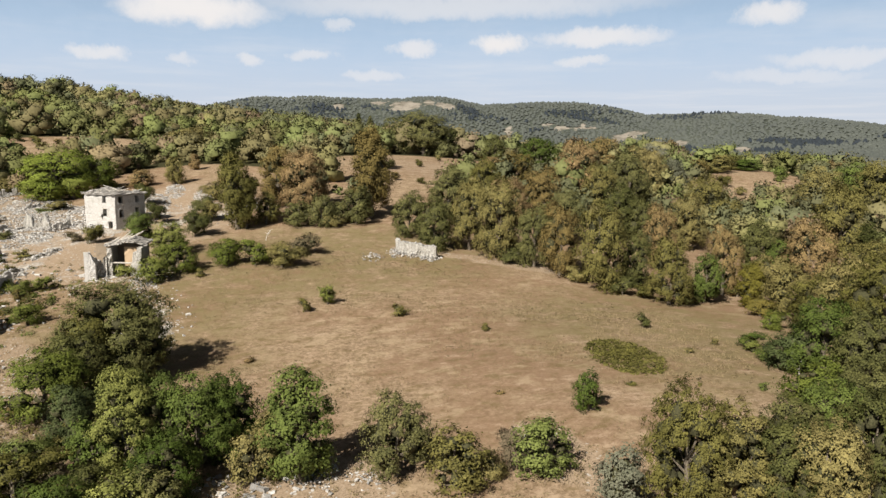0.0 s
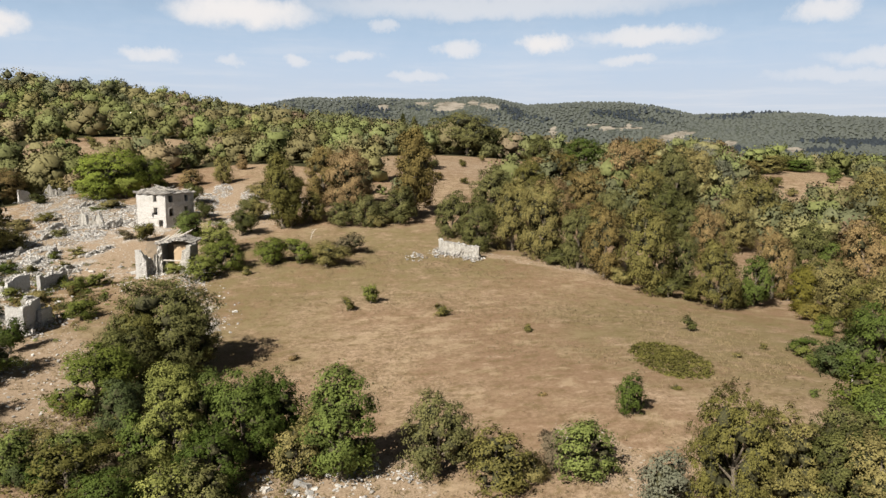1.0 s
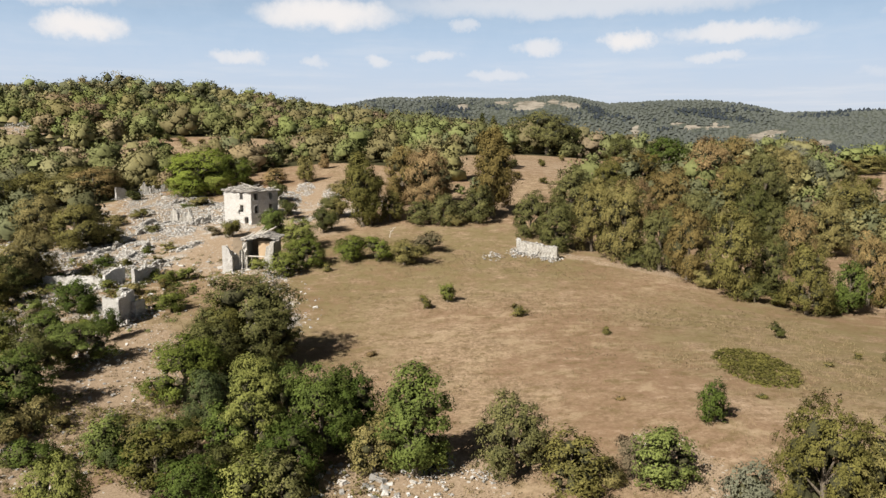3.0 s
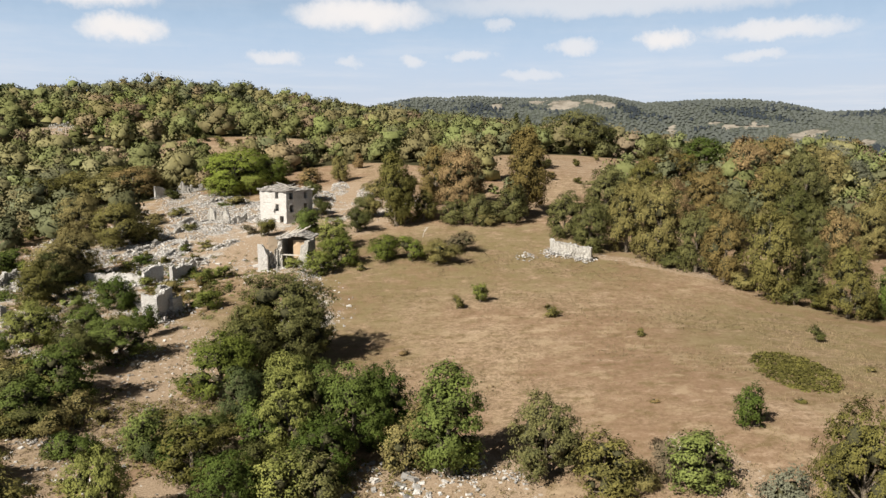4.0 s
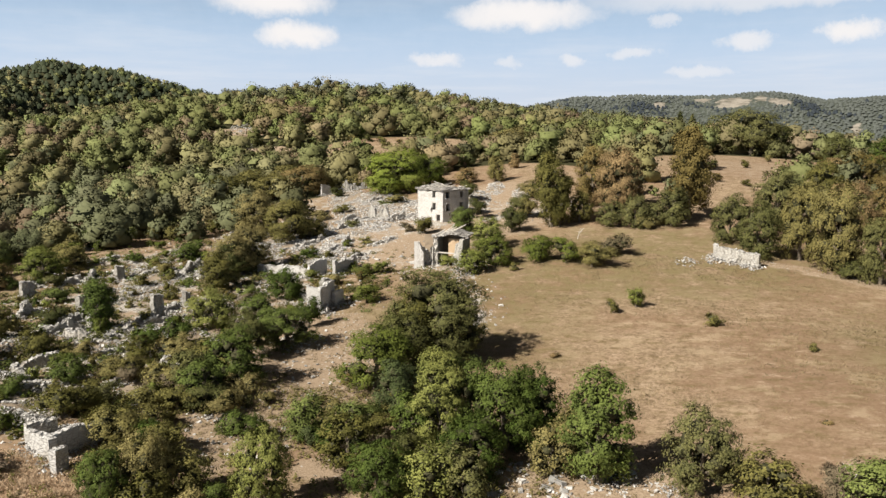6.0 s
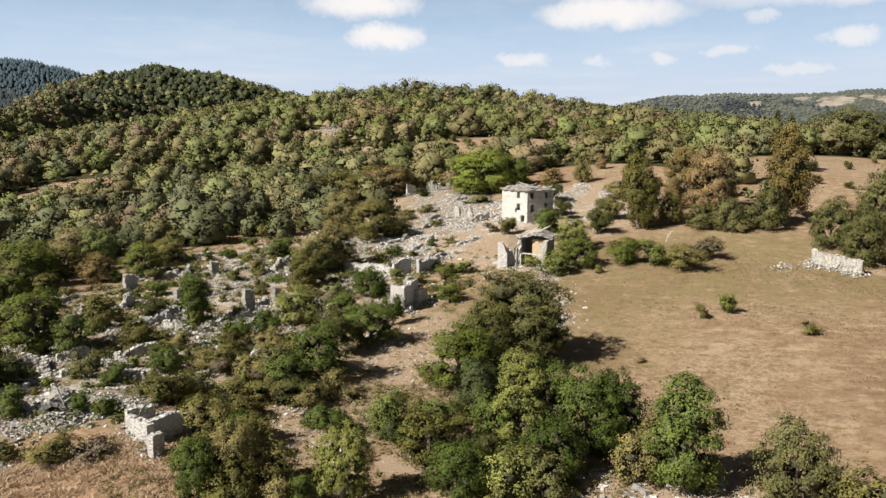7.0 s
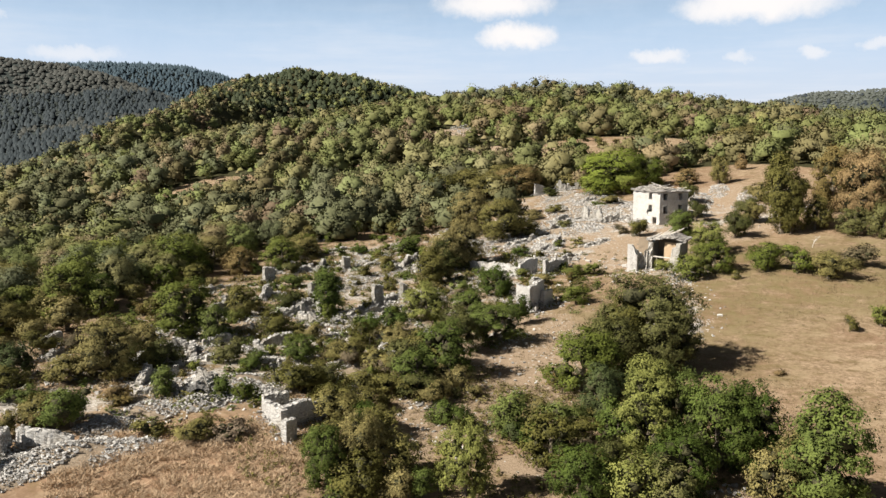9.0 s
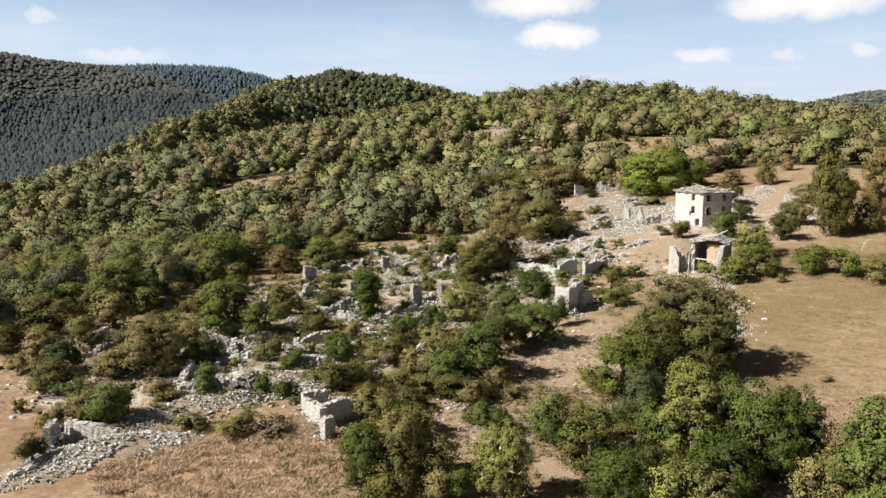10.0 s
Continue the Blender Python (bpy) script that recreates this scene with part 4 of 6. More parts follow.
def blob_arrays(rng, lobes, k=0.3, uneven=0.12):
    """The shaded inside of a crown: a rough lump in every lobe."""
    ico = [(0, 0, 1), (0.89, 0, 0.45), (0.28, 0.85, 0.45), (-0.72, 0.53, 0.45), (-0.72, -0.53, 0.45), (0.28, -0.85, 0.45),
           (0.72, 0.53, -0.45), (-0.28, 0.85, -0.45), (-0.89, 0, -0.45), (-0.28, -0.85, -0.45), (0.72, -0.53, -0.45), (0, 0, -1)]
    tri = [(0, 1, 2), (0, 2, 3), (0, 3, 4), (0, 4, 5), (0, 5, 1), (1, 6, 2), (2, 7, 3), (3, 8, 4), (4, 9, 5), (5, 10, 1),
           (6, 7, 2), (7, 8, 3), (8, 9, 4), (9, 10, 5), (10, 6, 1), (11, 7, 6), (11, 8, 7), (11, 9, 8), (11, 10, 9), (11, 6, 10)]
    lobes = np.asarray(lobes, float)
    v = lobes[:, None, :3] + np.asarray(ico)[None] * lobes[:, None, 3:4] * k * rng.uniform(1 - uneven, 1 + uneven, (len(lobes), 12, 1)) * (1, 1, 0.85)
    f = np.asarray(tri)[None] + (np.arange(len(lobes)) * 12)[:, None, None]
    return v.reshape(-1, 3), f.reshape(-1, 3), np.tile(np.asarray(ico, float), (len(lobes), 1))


def tube(verts, faces, path, sides=6):
    """Adds a tapered round limb along path (x, y, z, radius) to the lists."""
    rings = []
    for i, (px, py, pz, r) in enumerate(path):
        a, b = Vector(path[max(i - 1, 0)][:3]), Vector(path[min(i + 1, len(path) - 1)][:3])
        d = (b - a).normalized()
        u = d.orthogonal().normalized()
        w = d.cross(u)
        rings.append(len(verts))
        for k in range(sides):
            t = 2 * math.pi * k / sides
            verts.append(Vector((px, py, pz)) + (u * math.cos(t) + w * math.sin(t)) * r)
    for r0, r1 in zip(rings, rings[1:]):
        for k in range(sides):
            faces.append((r0 + k, r0 + (k + 1) % sides, r1 + (k + 1) % sides, r1 + k))


def tree_proto(name, seed, tall, wide, count, size, form, low=0.02):
    """A tree (or shrub) with a tapered trunk, limbs and a crown of leaf sprays; kept below the scene's use by copies only."""
    rng = np.random.default_rng(seed)
    top, half = tall, wide / 2
    lobes = []
    number = {"round": 20, "tall": 20, "shrub": 12, "cone": 14}[form] if size < 0.19 else {"round": 18, "tall": 18, "shrub": 11, "cone": 14}[form]
    for k in range(number):
        f = (k + 0.5) / number
        if form == "cone":
            z, ring, r = low * top + f * (0.9 - low) * top, half * (1 - f) * 0.75, half * (0.75 - 0.5 * f) * 0.75
        elif form == "tall":
            z = low * top + (f * 0.84 + 0.05) * (1 - low) * top
            ring, r = half * math.sin(math.pi * (0.18 + 0.72 * f)) * 0.62, half * rng.uniform(0.24, 0.52)
        elif form == "shrub":
            z, ring, r = top * rng.uniform(0.16, 0.74), half * rng.uniform(0.1, 0.72), half * rng.uniform(0.22, 0.46)
        else:
            z = low * top + (f * 0.8 + 0.05) * (1 - low) * top
            ring, r = half * math.sin(math.pi * (0.26 + 0.6 * f)) * 0.7, half * rng.uniform(0.24, 0.46)
        a = k * 2.4 + rng.uniform(-0.5, 0.5)
        r = min(r, (top - z) * 1.25 + 0.12 * half, z * 1.3 + 0.22 * half)
        lobes.append((ring * math.cos(a), ring * math.sin(a), z, max(r, 0.22 * half)))
    root = new(name)
    cv, cf, cn = crown_arrays(rng, lobes, count, size)
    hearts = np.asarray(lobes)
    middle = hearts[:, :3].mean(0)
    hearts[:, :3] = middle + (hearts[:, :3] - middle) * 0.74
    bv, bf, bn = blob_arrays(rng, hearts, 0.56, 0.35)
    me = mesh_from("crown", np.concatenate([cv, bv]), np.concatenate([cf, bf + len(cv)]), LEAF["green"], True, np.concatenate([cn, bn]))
    # inner lumps take the painted shade colour, so gaps between leaves look dark
    me.materials.append(CROWN_SHADE)
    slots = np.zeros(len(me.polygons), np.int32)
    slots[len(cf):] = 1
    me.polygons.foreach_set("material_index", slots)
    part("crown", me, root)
    tv, tf = [], []
    r0 = 0.028 * top + 0.05
    bend = rng.uniform(-0.06, 0.06, 2) * top
    spine = [(0, 0, -0.4, r0 * 1.3), (bend[0] * 0.2, bend[1] * 0.2, top * 0.2, r0), (bend[0], bend[1], top * 0.5, r0 * 0.5), (bend[0] * 0.6, bend[1] * 0.6, top * 0.75, r0 * 0.15)]
    tube(tv, tf, spine)
    for lx, ly, lz, lr in lobes[1::2]:
        z0 = min(lz * 0.55, top * 0.5)
        tube(tv, tf, [(bend[0] * z0 / top, bend[1] * z0 / top, z0, r0 * 0.4), (lx * 0.5, ly * 0.5, (z0 + lz) * 0.5, r0 * 0.2), (lx * 0.9, ly * 0.9, lz, r0 * 0.06)], 5)
    tm = bpy.data.meshes.new("trunk")
    tm.from_pydata([tuple(v) for v in tv], [], tf)
    tm.materials.append(BARK)
    part("trunk", tm, root)
    root["tall"], root["wide"] = tall, wide
    return root


PROTOS = {}


def place_tree(kind, form, x, y, tall, wide, label, group, sink=0.15, noun="shrub"):
    """Sets a copy of a fitting tree at x, y."""
    near = math.hypot(x, y) < 100
    step = 0 if tall < 2.2 else 1 if tall < 5.0 else 2 if tall < 9.0 else 3
    key = (form, near, step, random.randrange(3), noun)
    if key not in PROTOS:
        t = (1.5, 3.6, 7.5, 11.0)[step]
        w = {"round": 0.95, "tall": 0.62, "shrub": 1.25, "cone": 0.55}[form] * t
        count = ((1100, 4600, 14000, 22000), (800, 3200, 9500, 16000))[0 if near else 1][step]
        size = ((0.1, 0.13, 0.155, 0.17), (0.125, 0.17, 0.2, 0.22))[0 if near else 1][step]
        name = noun if form == "shrub" else "tree"
        PROTOS[key] = [tree_proto(name, len(PROTOS) * 7 + 5, t, w, count, size, form), False]
    proto, used = PROTOS[key]
    m = pose(x, y, float(height(x, y)) - sink, 0, 0, random.uniform(0, 360)) @ Matrix.Diagonal((wide / proto["wide"], wide / proto["wide"], tall / proto["tall"], 1))
    if used:
        ob = copy_thing(proto, m @ Matrix.Diagonal((*[1 / s for s in proto.scale], 1)))
    else:
        ob, PROTOS[key][1] = proto, True
        ob.matrix_basis = m
    for c in ob.children:
        if c.name.startswith("crown"):
            c.material_slots[0].link = "OBJECT"
            c.material_slots[0].material = LEAF[kind]
    tagged(ob, label, noun if form == "shrub" else "tree", group)
    return ob


WORDS = {"green": "fresh green", "bright": "bright yellow-green", "lime": "light green", "dark": "dark green", "olive": "olive-green", "rust": "browning", "yellow": "yellowing",
         "silver": "silvery grey-green", "blue": "blue-green", "dry": "bare, dry-twigged", "hill_olive": "greyish olive", "hill_green": "mid-green", "hill_dark": "dull dark green", "hill_rust": "brownish"}


def plant(rows, where, group, shrub="shrub"):
    """Rows: kind, form, x, y, height, width."""
    for kind, form, x, y, tall, wide in rows:
        noun = {"shrub": f"low rounded {shrub}", "tall": "slender broadleaf tree", "cone": "pointed tree"}.get(form, "broad leafy tree")
        place_tree(kind, form, x, y, tall, wide, f"{WORDS[kind]} {noun} {where}", group, noun=shrub)


plant([
    ("dark", "round", -5.5, 83.8, 11.7, 11.7),
    ("olive", "round", -8.0, 83.1, 8.5, 7.1),
    ("dark", "round", -2.9, 82.4, 7.2, 6.4),
    ("bright", "round", -11.2, 74.2, 7.1, 8.1),
    ("dark", "round", -8.9, 79.3, 7.5, 7.4),
    ("blue", "round", -8.1, 65.8, 5.8, 4.9),
    ("bright", "tall", -3.7, 58.6, 9.0, 5.1),
    ("green", "round", -1.4, 59.7, 8.0, 5.2),
    ("green", "round", 1.4, 58.5, 8.1, 6.9),
    ("green", "round", 4.0, 58.6, 7.2, 5.6),
    ("green", "round", -1.0, 53.5, 5.3, 5.1),
    ("green", "tall", 8.4, 52.6, 8.8, 5.8),
    ("olive", "tall", 7.0, 54.6, 5.4, 3.5),
    ("dark", "round", 15.0, 50.1, 6.8, 5.4),
    ("olive", "round", 18.3, 46.5, 4.4, 5.2),
    ("green", "round", 24.7, 45.8, 4.3, 5.1),
], "at the foot of the pasture", "foreground trees")
plant([
    ("dry", "shrub", 22.9, 47.0, 3.1, 2.6),
    ("silver", "round", 26.8, 38.9, 4.8, 3.7),
    ("olive", "round", 30.6, 37.3, 9.0, 6.2),
    ("olive", "round", 33.6, 36.4, 7.2, 5.5),
    ("dark", "round", 36.3, 35.1, 6.4, 5.5),
    ("olive", "round", 38.5, 33.8, 7.0, 5.4),
    ("dark", "round", 42.0, 33.5, 8.6, 5.9),
    ("green", "round", 33.2, 53.8, 4.0, 2.7),
    ("olive", "round", -10.7, 55.5, 4.6, 4.8),
    ("green", "round", -7.3, 50.0, 5.0, 5.2),
    ("bright", "round", -3.8, 50.1, 4.6, 4.6),
    ("dark", "round", -1.4, 50.5, 4.0, 4.0),
], "at the foot of the pasture", "foreground trees")
plant([
    ("dark", "shrub", -6.3, 55.6, 3.2, 4.9),
    ("olive", "shrub", -7.8, 53.7, 3.1, 4.3),
    ("bright", "round", -15.4, 48.4, 6.3, 4.4),
    ("olive", "round", -23.4, 47.5, 5.7, 4.6),
], "at the foot of the pasture", "foreground trees")
plant([
    ("green", "shrub", -26.4, 55.3, 3.1, 4.8),
    ("olive", "shrub", -30.3, 56.9, 3.5, 5.4),
    ("olive", "shrub", -36.2, 63.7, 3.0, 5.5),
    ("olive", "shrub", -30.0, 64.4, 3.1, 5.6),
    ("green", "shrub", -41.7, 70.9, 3.3, 5.0),
    ("olive", "shrub", -38.4, 73.0, 3.0, 5.1),
    ("olive", "shrub", -38.4, 79.2, 3.2, 4.9),
    ("olive", "shrub", -9.3, 61.0, 2.6, 4.8),
    ("green", "shrub", -13.1, 58.5, 2.5, 4.2),
    ("green", "round", -5.9, 60.0, 4.6, 4.3),
    ("olive", "round", 5.2, 54.0, 4.5, 3.9),
    ("green", "shrub", -2.7, 52.7, 2.6, 4.2),
], "in the thicket below the ruins", "thicket shrubs")
plant([
    ("olive", "shrub", -23.8, 65.3, 2.7, 4.6),
    ("dry", "shrub", -32.1, 70.3, 2.4, 4.4),
    ("green", "round", -15.2, 60.4, 4.3, 3.9),
    ("blue", "shrub", -13.9, 58.4, 2.5, 2.8),
    ("dry", "shrub", -11.0, 59.0, 2.5, 3.2),
    ("green", "shrub", -18.3, 47.1, 2.5, 3.2),
    ("olive", "shrub", -19.7, 46.2, 2.9, 4.0),
    ("green", "round", -25.0, 45.6, 5.4, 3.7),
    ("olive", "shrub", -22.2, 45.1, 3.9, 5.2),
    ("olive", "round", -21.4, 48.5, 3.7, 4.6),
    ("olive", "shrub", -25.8, 56.1, 3.0, 5.3),
    ("green", "shrub", -23.5, 44.1, 2.1, 3.2),
    ("rust", "round", -54.1, 219.7, 9.9, 15.2),
], "in the thicket below the ruins", "thicket shrubs")
plant([
    ("olive", "round", -61.3, 214.7, 8.5, 11.7),
    ("olive", "round", -50.3, 225.5, 6.6, 10.3),
    ("olive", "round", -63.0, 236.8, 7.6, 14.6),
    ("rust", "round", -31.7, 241.7, 6.0, 10.6),
    ("olive", "round", -70.4, 223.9, 8.9, 14.1),
    ("olive", "round", -74.8, 215.1, 8.7, 13.7),
    ("olive", "shrub", -70.1, 53.2, 2.5, 3.5),
    ("olive", "round", -61.2, 50.4, 3.3, 4.9),
    ("olive", "round", -59.3, 55.9, 3.0, 4.6),
    ("olive", "shrub", -54.5, 58.2, 3.0, 4.6),
    ("olive", "shrub", -53.7, 43.3, 2.5, 3.8),
    ("rust", "shrub", -52.3, 45.0, 2.1, 2.9),
    ("olive", "shrub", -54.4, 62.0, 2.9, 4.2),
    ("olive", "shrub", -59.7, 59.8, 3.2, 5.5),
    ("olive", "shrub", -95.3, 72.1, 5.4, 7.9),
    ("olive", "round", -81.6, 66.1, 5.5, 7.8),
], "in the thicket below the ruins", "thicket shrubs")
plant([
    ("olive", "shrub", -27.5, 50.8, 3.6, 5.4),
    ("olive", "shrub", -25.7, 54.2, 2.9, 5.2),
    ("green", "shrub", -20.5, 59.6, 3.0, 4.5),
    ("olive", "shrub", -29.3, 59.4, 2.7, 5.2),
    ("olive", "shrub", -28.2, 64.9, 2.9, 5.5),
    ("olive", "round", -28.0, 75.5, 4.9, 6.9),
    ("green", "round", -26.9, 67.6, 4.4, 5.1),
    ("olive", "shrub", -32.1, 70.8, 3.2, 5.4),
    ("olive", "shrub", -31.7, 59.6, 2.8, 4.7),
    ("olive", "shrub", -23.9, 69.2, 3.0, 5.1),
    ("olive", "round", 38.7, 35.8, 4.9, 4.9),
    ("dark", "round", 37.6, 38.7, 3.8, 4.3),
    ("green", "round", 41.9, 35.6, 3.7, 4.2),
    ("olive", "shrub", 34.6, 44.7, 1.9, 3.0),
    ("yellow", "shrub", 39.5, 35.7, 1.6, 2.3),
    ("dry", "shrub", 23.9, 49.8, 2.3, 2.6),
], "in the thicket below the ruins", "thicket shrubs")
plant([
    ("olive", "shrub", 21.0, 46.5, 2.2, 2.8),
    ("green", "shrub", -11.3, 63.2, 3.1, 4.8),
    ("olive", "shrub", -8.0, 65.5, 2.8, 4.2),
], "in the thicket below the ruins", "thicket shrubs")
plant([
    ("blue", "round", 60.0, 58.4, 4.5, 5.0),
    ("green", "round", 62.0, 56.3, 8.8, 7.5),
    ("dark", "round", 60.8, 50.0, 8.6, 6.9),
    ("olive", "round", 76.6, 61.1, 13.1, 9.8),
    ("olive", "round", 79.4, 69.0, 12.2, 8.6),
    ("bright", "round", 52.8, 48.3, 4.6, 5.5),
    ("dark", "round", 50.6, 41.2, 6.8, 6.2),
    ("green", "round", 46.3, 40.5, 6.1, 6.0),
    ("dark", "round", 42.5, 40.6, 5.1, 5.0),
    ("dark", "round", 47.6, 37.3, 6.3, 5.3),
    ("yellow", "tall", 84.6, 90.6, 7.5, 4.4),
    ("yellow", "shrub", 81.5, 85.3, 3.4, 5.0),
    ("green", "round", 108.1, 107.9, 8.5, 8.5),
    ("rust", "round", 105.3, 99.3, 14.4, 9.5),
    ("dark", "cone", 121.8, 101.8, 13.7, 8.4),
    ("olive", "round", 135.2, 120.4, 18.2, 12.2),
], "beside the pasture", "wood edge by the pasture")
plant([
    ("olive", "round", 168.0, 156.0, 17.7, 14.0),
    ("green", "round", 189.1, 164.7, 16.5, 15.0),
    ("olive", "round", 183.9, 151.8, 18.6, 15.6),
    ("olive", "round", 114.4, 93.9, 10.8, 9.8),
    ("rust", "round", 242.3, 218.5, 8.6, 13.0),
    ("rust", "shrub", 61.3, 61.7, 1.9, 3.1),
    ("bright", "shrub", 62.4, 66.2, 1.9, 2.9),
], "beside the pasture", "wood edge by the pasture")
plant([
    ("dark", "round", 44.4, 138.3, 9.9, 6.9),
    ("dark", "round", 46.4, 129.4, 10.4, 7.5),
    ("olive", "round", 53.2, 129.2, 13.8, 8.1),
    ("olive", "round", 57.1, 124.0, 15.0, 9.3),
    ("dark", "round", 61.0, 117.9, 11.6, 7.2),
    ("rust", "round", 62.9, 112.1, 13.1, 7.4),
    ("olive", "round", 65.5, 103.2, 15.1, 9.1),
    ("dark", "round", 73.0, 104.8, 9.5, 6.3),
    ("rust", "round", 87.6, 118.1, 12.9, 7.2),
    ("olive", "round", 71.1, 93.0, 10.8, 7.0),
    ("green", "round", 78.7, 94.2, 8.5, 5.6),
    ("rust", "round", 86.6, 99.3, 12.8, 6.3),
    ("dark", "round", 105.6, 111.4, 12.1, 8.7),
    ("dark", "shrub", 57.6, 120.1, 3.1, 5.1),
    ("olive", "shrub", 63.6, 107.6, 3.2, 4.7),
    ("dark", "shrub", 67.1, 99.5, 3.4, 4.5),
], "along the upper edge of the pasture", "trees behind the pasture")
plant([
    ("olive", "shrub", 69.8, 97.3, 2.7, 4.4),
    ("dark", "shrub", 74.4, 92.9, 3.0, 3.8),
    ("olive", "shrub", 88.7, 98.1, 2.9, 4.1),
    ("dark", "round", 58.5, 153.8, 12.4, 10.1),
    ("olive", "round", 72.1, 165.5, 11.5, 9.8),
    ("rust", "round", 87.9, 181.3, 12.0, 10.9),
    ("rust", "round", 80.5, 151.7, 13.4, 9.8),
    ("dark", "round", 77.2, 135.5, 11.7, 8.4),
    ("rust", "round", 108.4, 184.5, 17.3, 13.5),
    ("green", "round", 125.4, 239.4, 11.9, 15.3),
    ("rust", "round", 70.1, 147.7, 11.1, 8.9),
    ("dark", "round", 92.9, 140.3, 13.6, 9.5),
    ("dark", "round", 120.8, 177.9, 15.6, 12.0),
    ("olive", "round", 101.6, 161.7, 14.0, 10.2),
    ("rust", "round", 150.9, 237.3, 13.3, 12.0),
], "along the upper edge of the pasture", "trees behind the pasture")
plant([
    ("olive", "round", 134.9, 187.2, 15.8, 11.2),
    ("olive", "round", 156.2, 223.9, 11.8, 10.7),
    ("silver", "round", 174.6, 240.6, 11.0, 11.6),
    ("silver", "round", 145.8, 190.4, 13.0, 8.5),
    ("rust", "round", 471.3, 626.6, 26.7, 25.3),
    ("olive", "round", 130.8, 157.5, 14.0, 13.2),
    ("olive", "round", 107.7, 135.4, 12.5, 9.0),
    ("dark", "round", 96.5, 136.3, 11.0, 7.7),
    ("rust", "round", 98.6, 221.0, 5.4, 8.2),
    ("olive", "round", 195.4, 231.3, 7.2, 15.4),
    ("rust", "round", 182.6, 226.6, 6.2, 9.3),
    ("green", "round", 214.6, 236.3, 4.8, 12.0),
    ("olive", "round", 209.3, 239.7, 5.8, 12.0),
    ("green", "shrub", 209.6, 213.6, 5.3, 7.4),
    ("green", "round", 162.6, 166.9, 8.0, 7.2),
    ("dark", "shrub", 174.2, 181.0, 4.5, 7.0),
], "along the upper edge of the pasture", "trees behind the pasture")
plant([
    ("dark", "shrub", 183.6, 179.1, 7.7, 7.7),
    ("olive", "shrub", 178.3, 206.0, 4.6, 5.8),
    ("olive", "round", 134.9, 153.4, 8.7, 7.8),
], "along the upper edge of the pasture", "trees behind the pasture")
plant([
    ("rust", "round", 28.6, 163.8, 14.1, 11.1),
    ("rust", "tall", 40.7, 154.2, 19.5, 9.7),
    ("dark", "round", 29.4, 149.1, 6.8, 5.8),
    ("dark", "round", 36.6, 150.1, 8.1, 7.0),
    ("rust", "round", 24.0, 169.6, 13.8, 10.2),
    ("olive", "tall", 13.2, 152.4, 15.5, 7.6),
    ("olive", "tall", 57.5, 217.3, 13.2, 9.2),
    ("dark", "round", 95.4, 278.6, 17.3, 20.7),
    ("dark", "round", 92.3, 298.5, 15.2, 15.9),
    ("dark", "round", 107.3, 285.3, 12.6, 11.6),
    ("dark", "round", 108.1, 240.0, 10.7, 9.2),
    ("olive", "round", 2.8, 216.0, 7.9, 6.0),
    ("olive", "round", 8.4, 270.6, 11.0, 17.3),
    ("rust", "round", -5.8, 217.4, 4.8, 7.1),
    ("dark", "round", 33.2, 150.6, 4.6, 5.9),
    ("rust", "tall", 9.0, 240.8, 5.1, 3.6),
], "on the grassy knoll", "knoll trees")
plant([
    ("dark", "round", 664.6, 1618.9, 51.6, 32.7),
    ("olive", "shrub", 75.9, 226.3, 2.8, 3.2),
    ("olive", "shrub", 91.1, 250.7, 2.8, 3.2),
    ("rust", "shrub", 59.2, 196.8, 2.5, 3.4),
    ("olive", "shrub", 64.5, 190.9, 2.1, 3.0),
    ("dark", "shrub", 63.6, 217.1, 3.7, 4.1),
    ("olive", "shrub", 85.4, 222.1, 2.1, 2.9),
    ("olive", "shrub", 174.3, 193.9, 2.9, 4.4),
    ("rust", "shrub", 177.9, 187.8, 2.9, 4.7),
    ("green", "shrub", 205.8, 209.6, 2.8, 4.8),
    ("olive", "shrub", 21.6, 197.6, 2.9, 4.3),
    ("olive", "shrub", 16.7, 222.9, 2.9, 3.9),
    ("dark", "cone", 492.5, 1971.4, 50.3, 30.1),
    ("dark", "cone", 520.9, 1962.0, 44.4, 27.1),
], "on the grassy knoll", "knoll trees")
plant([
    ("olive", "round", 14.9, 152.3, 10.3, 5.3),
    ("olive", "round", 19.1, 154.8, 7.0, 5.4),
    ("dark", "round", 24.8, 151.2, 5.3, 7.0),
    ("olive", "shrub", 8.6, 161.0, 5.3, 5.3),
    ("green", "shrub", 14.4, 175.7, 4.5, 4.5),
    ("olive", "shrub", 31.5, 148.2, 3.0, 5.0),
    ("rust", "shrub", 29.7, 154.2, 2.9, 4.3),
    ("olive", "shrub", 25.1, 176.5, 4.0, 5.4),
    ("rust", "shrub", 15.0, 199.9, 3.6, 6.0),
    ("lime", "round", -25.3, 211.0, 12.9, 18.3),
    ("lime", "shrub", -29.5, 208.5, 7.5, 11.0),
    ("lime", "shrub", -21.5, 209.0, 7.0, 10.5),
    ("bright", "round", -16.2, 218.1, 10.1, 11.5),
    ("green", "round", -4.5, 153.4, 5.4, 5.8),
    ("bright", "round", 0.6, 138.2, 6.3, 7.4),
    ("bright", "round", 1.5, 126.5, 5.8, 6.4),
    ("bright", "round", -2.2, 122.5, 4.3, 5.2),
    ("bright", "shrub", 9.4, 127.9, 5.6, 7.4),
], "beside the ruined stone house", "shrubs about the ruins")
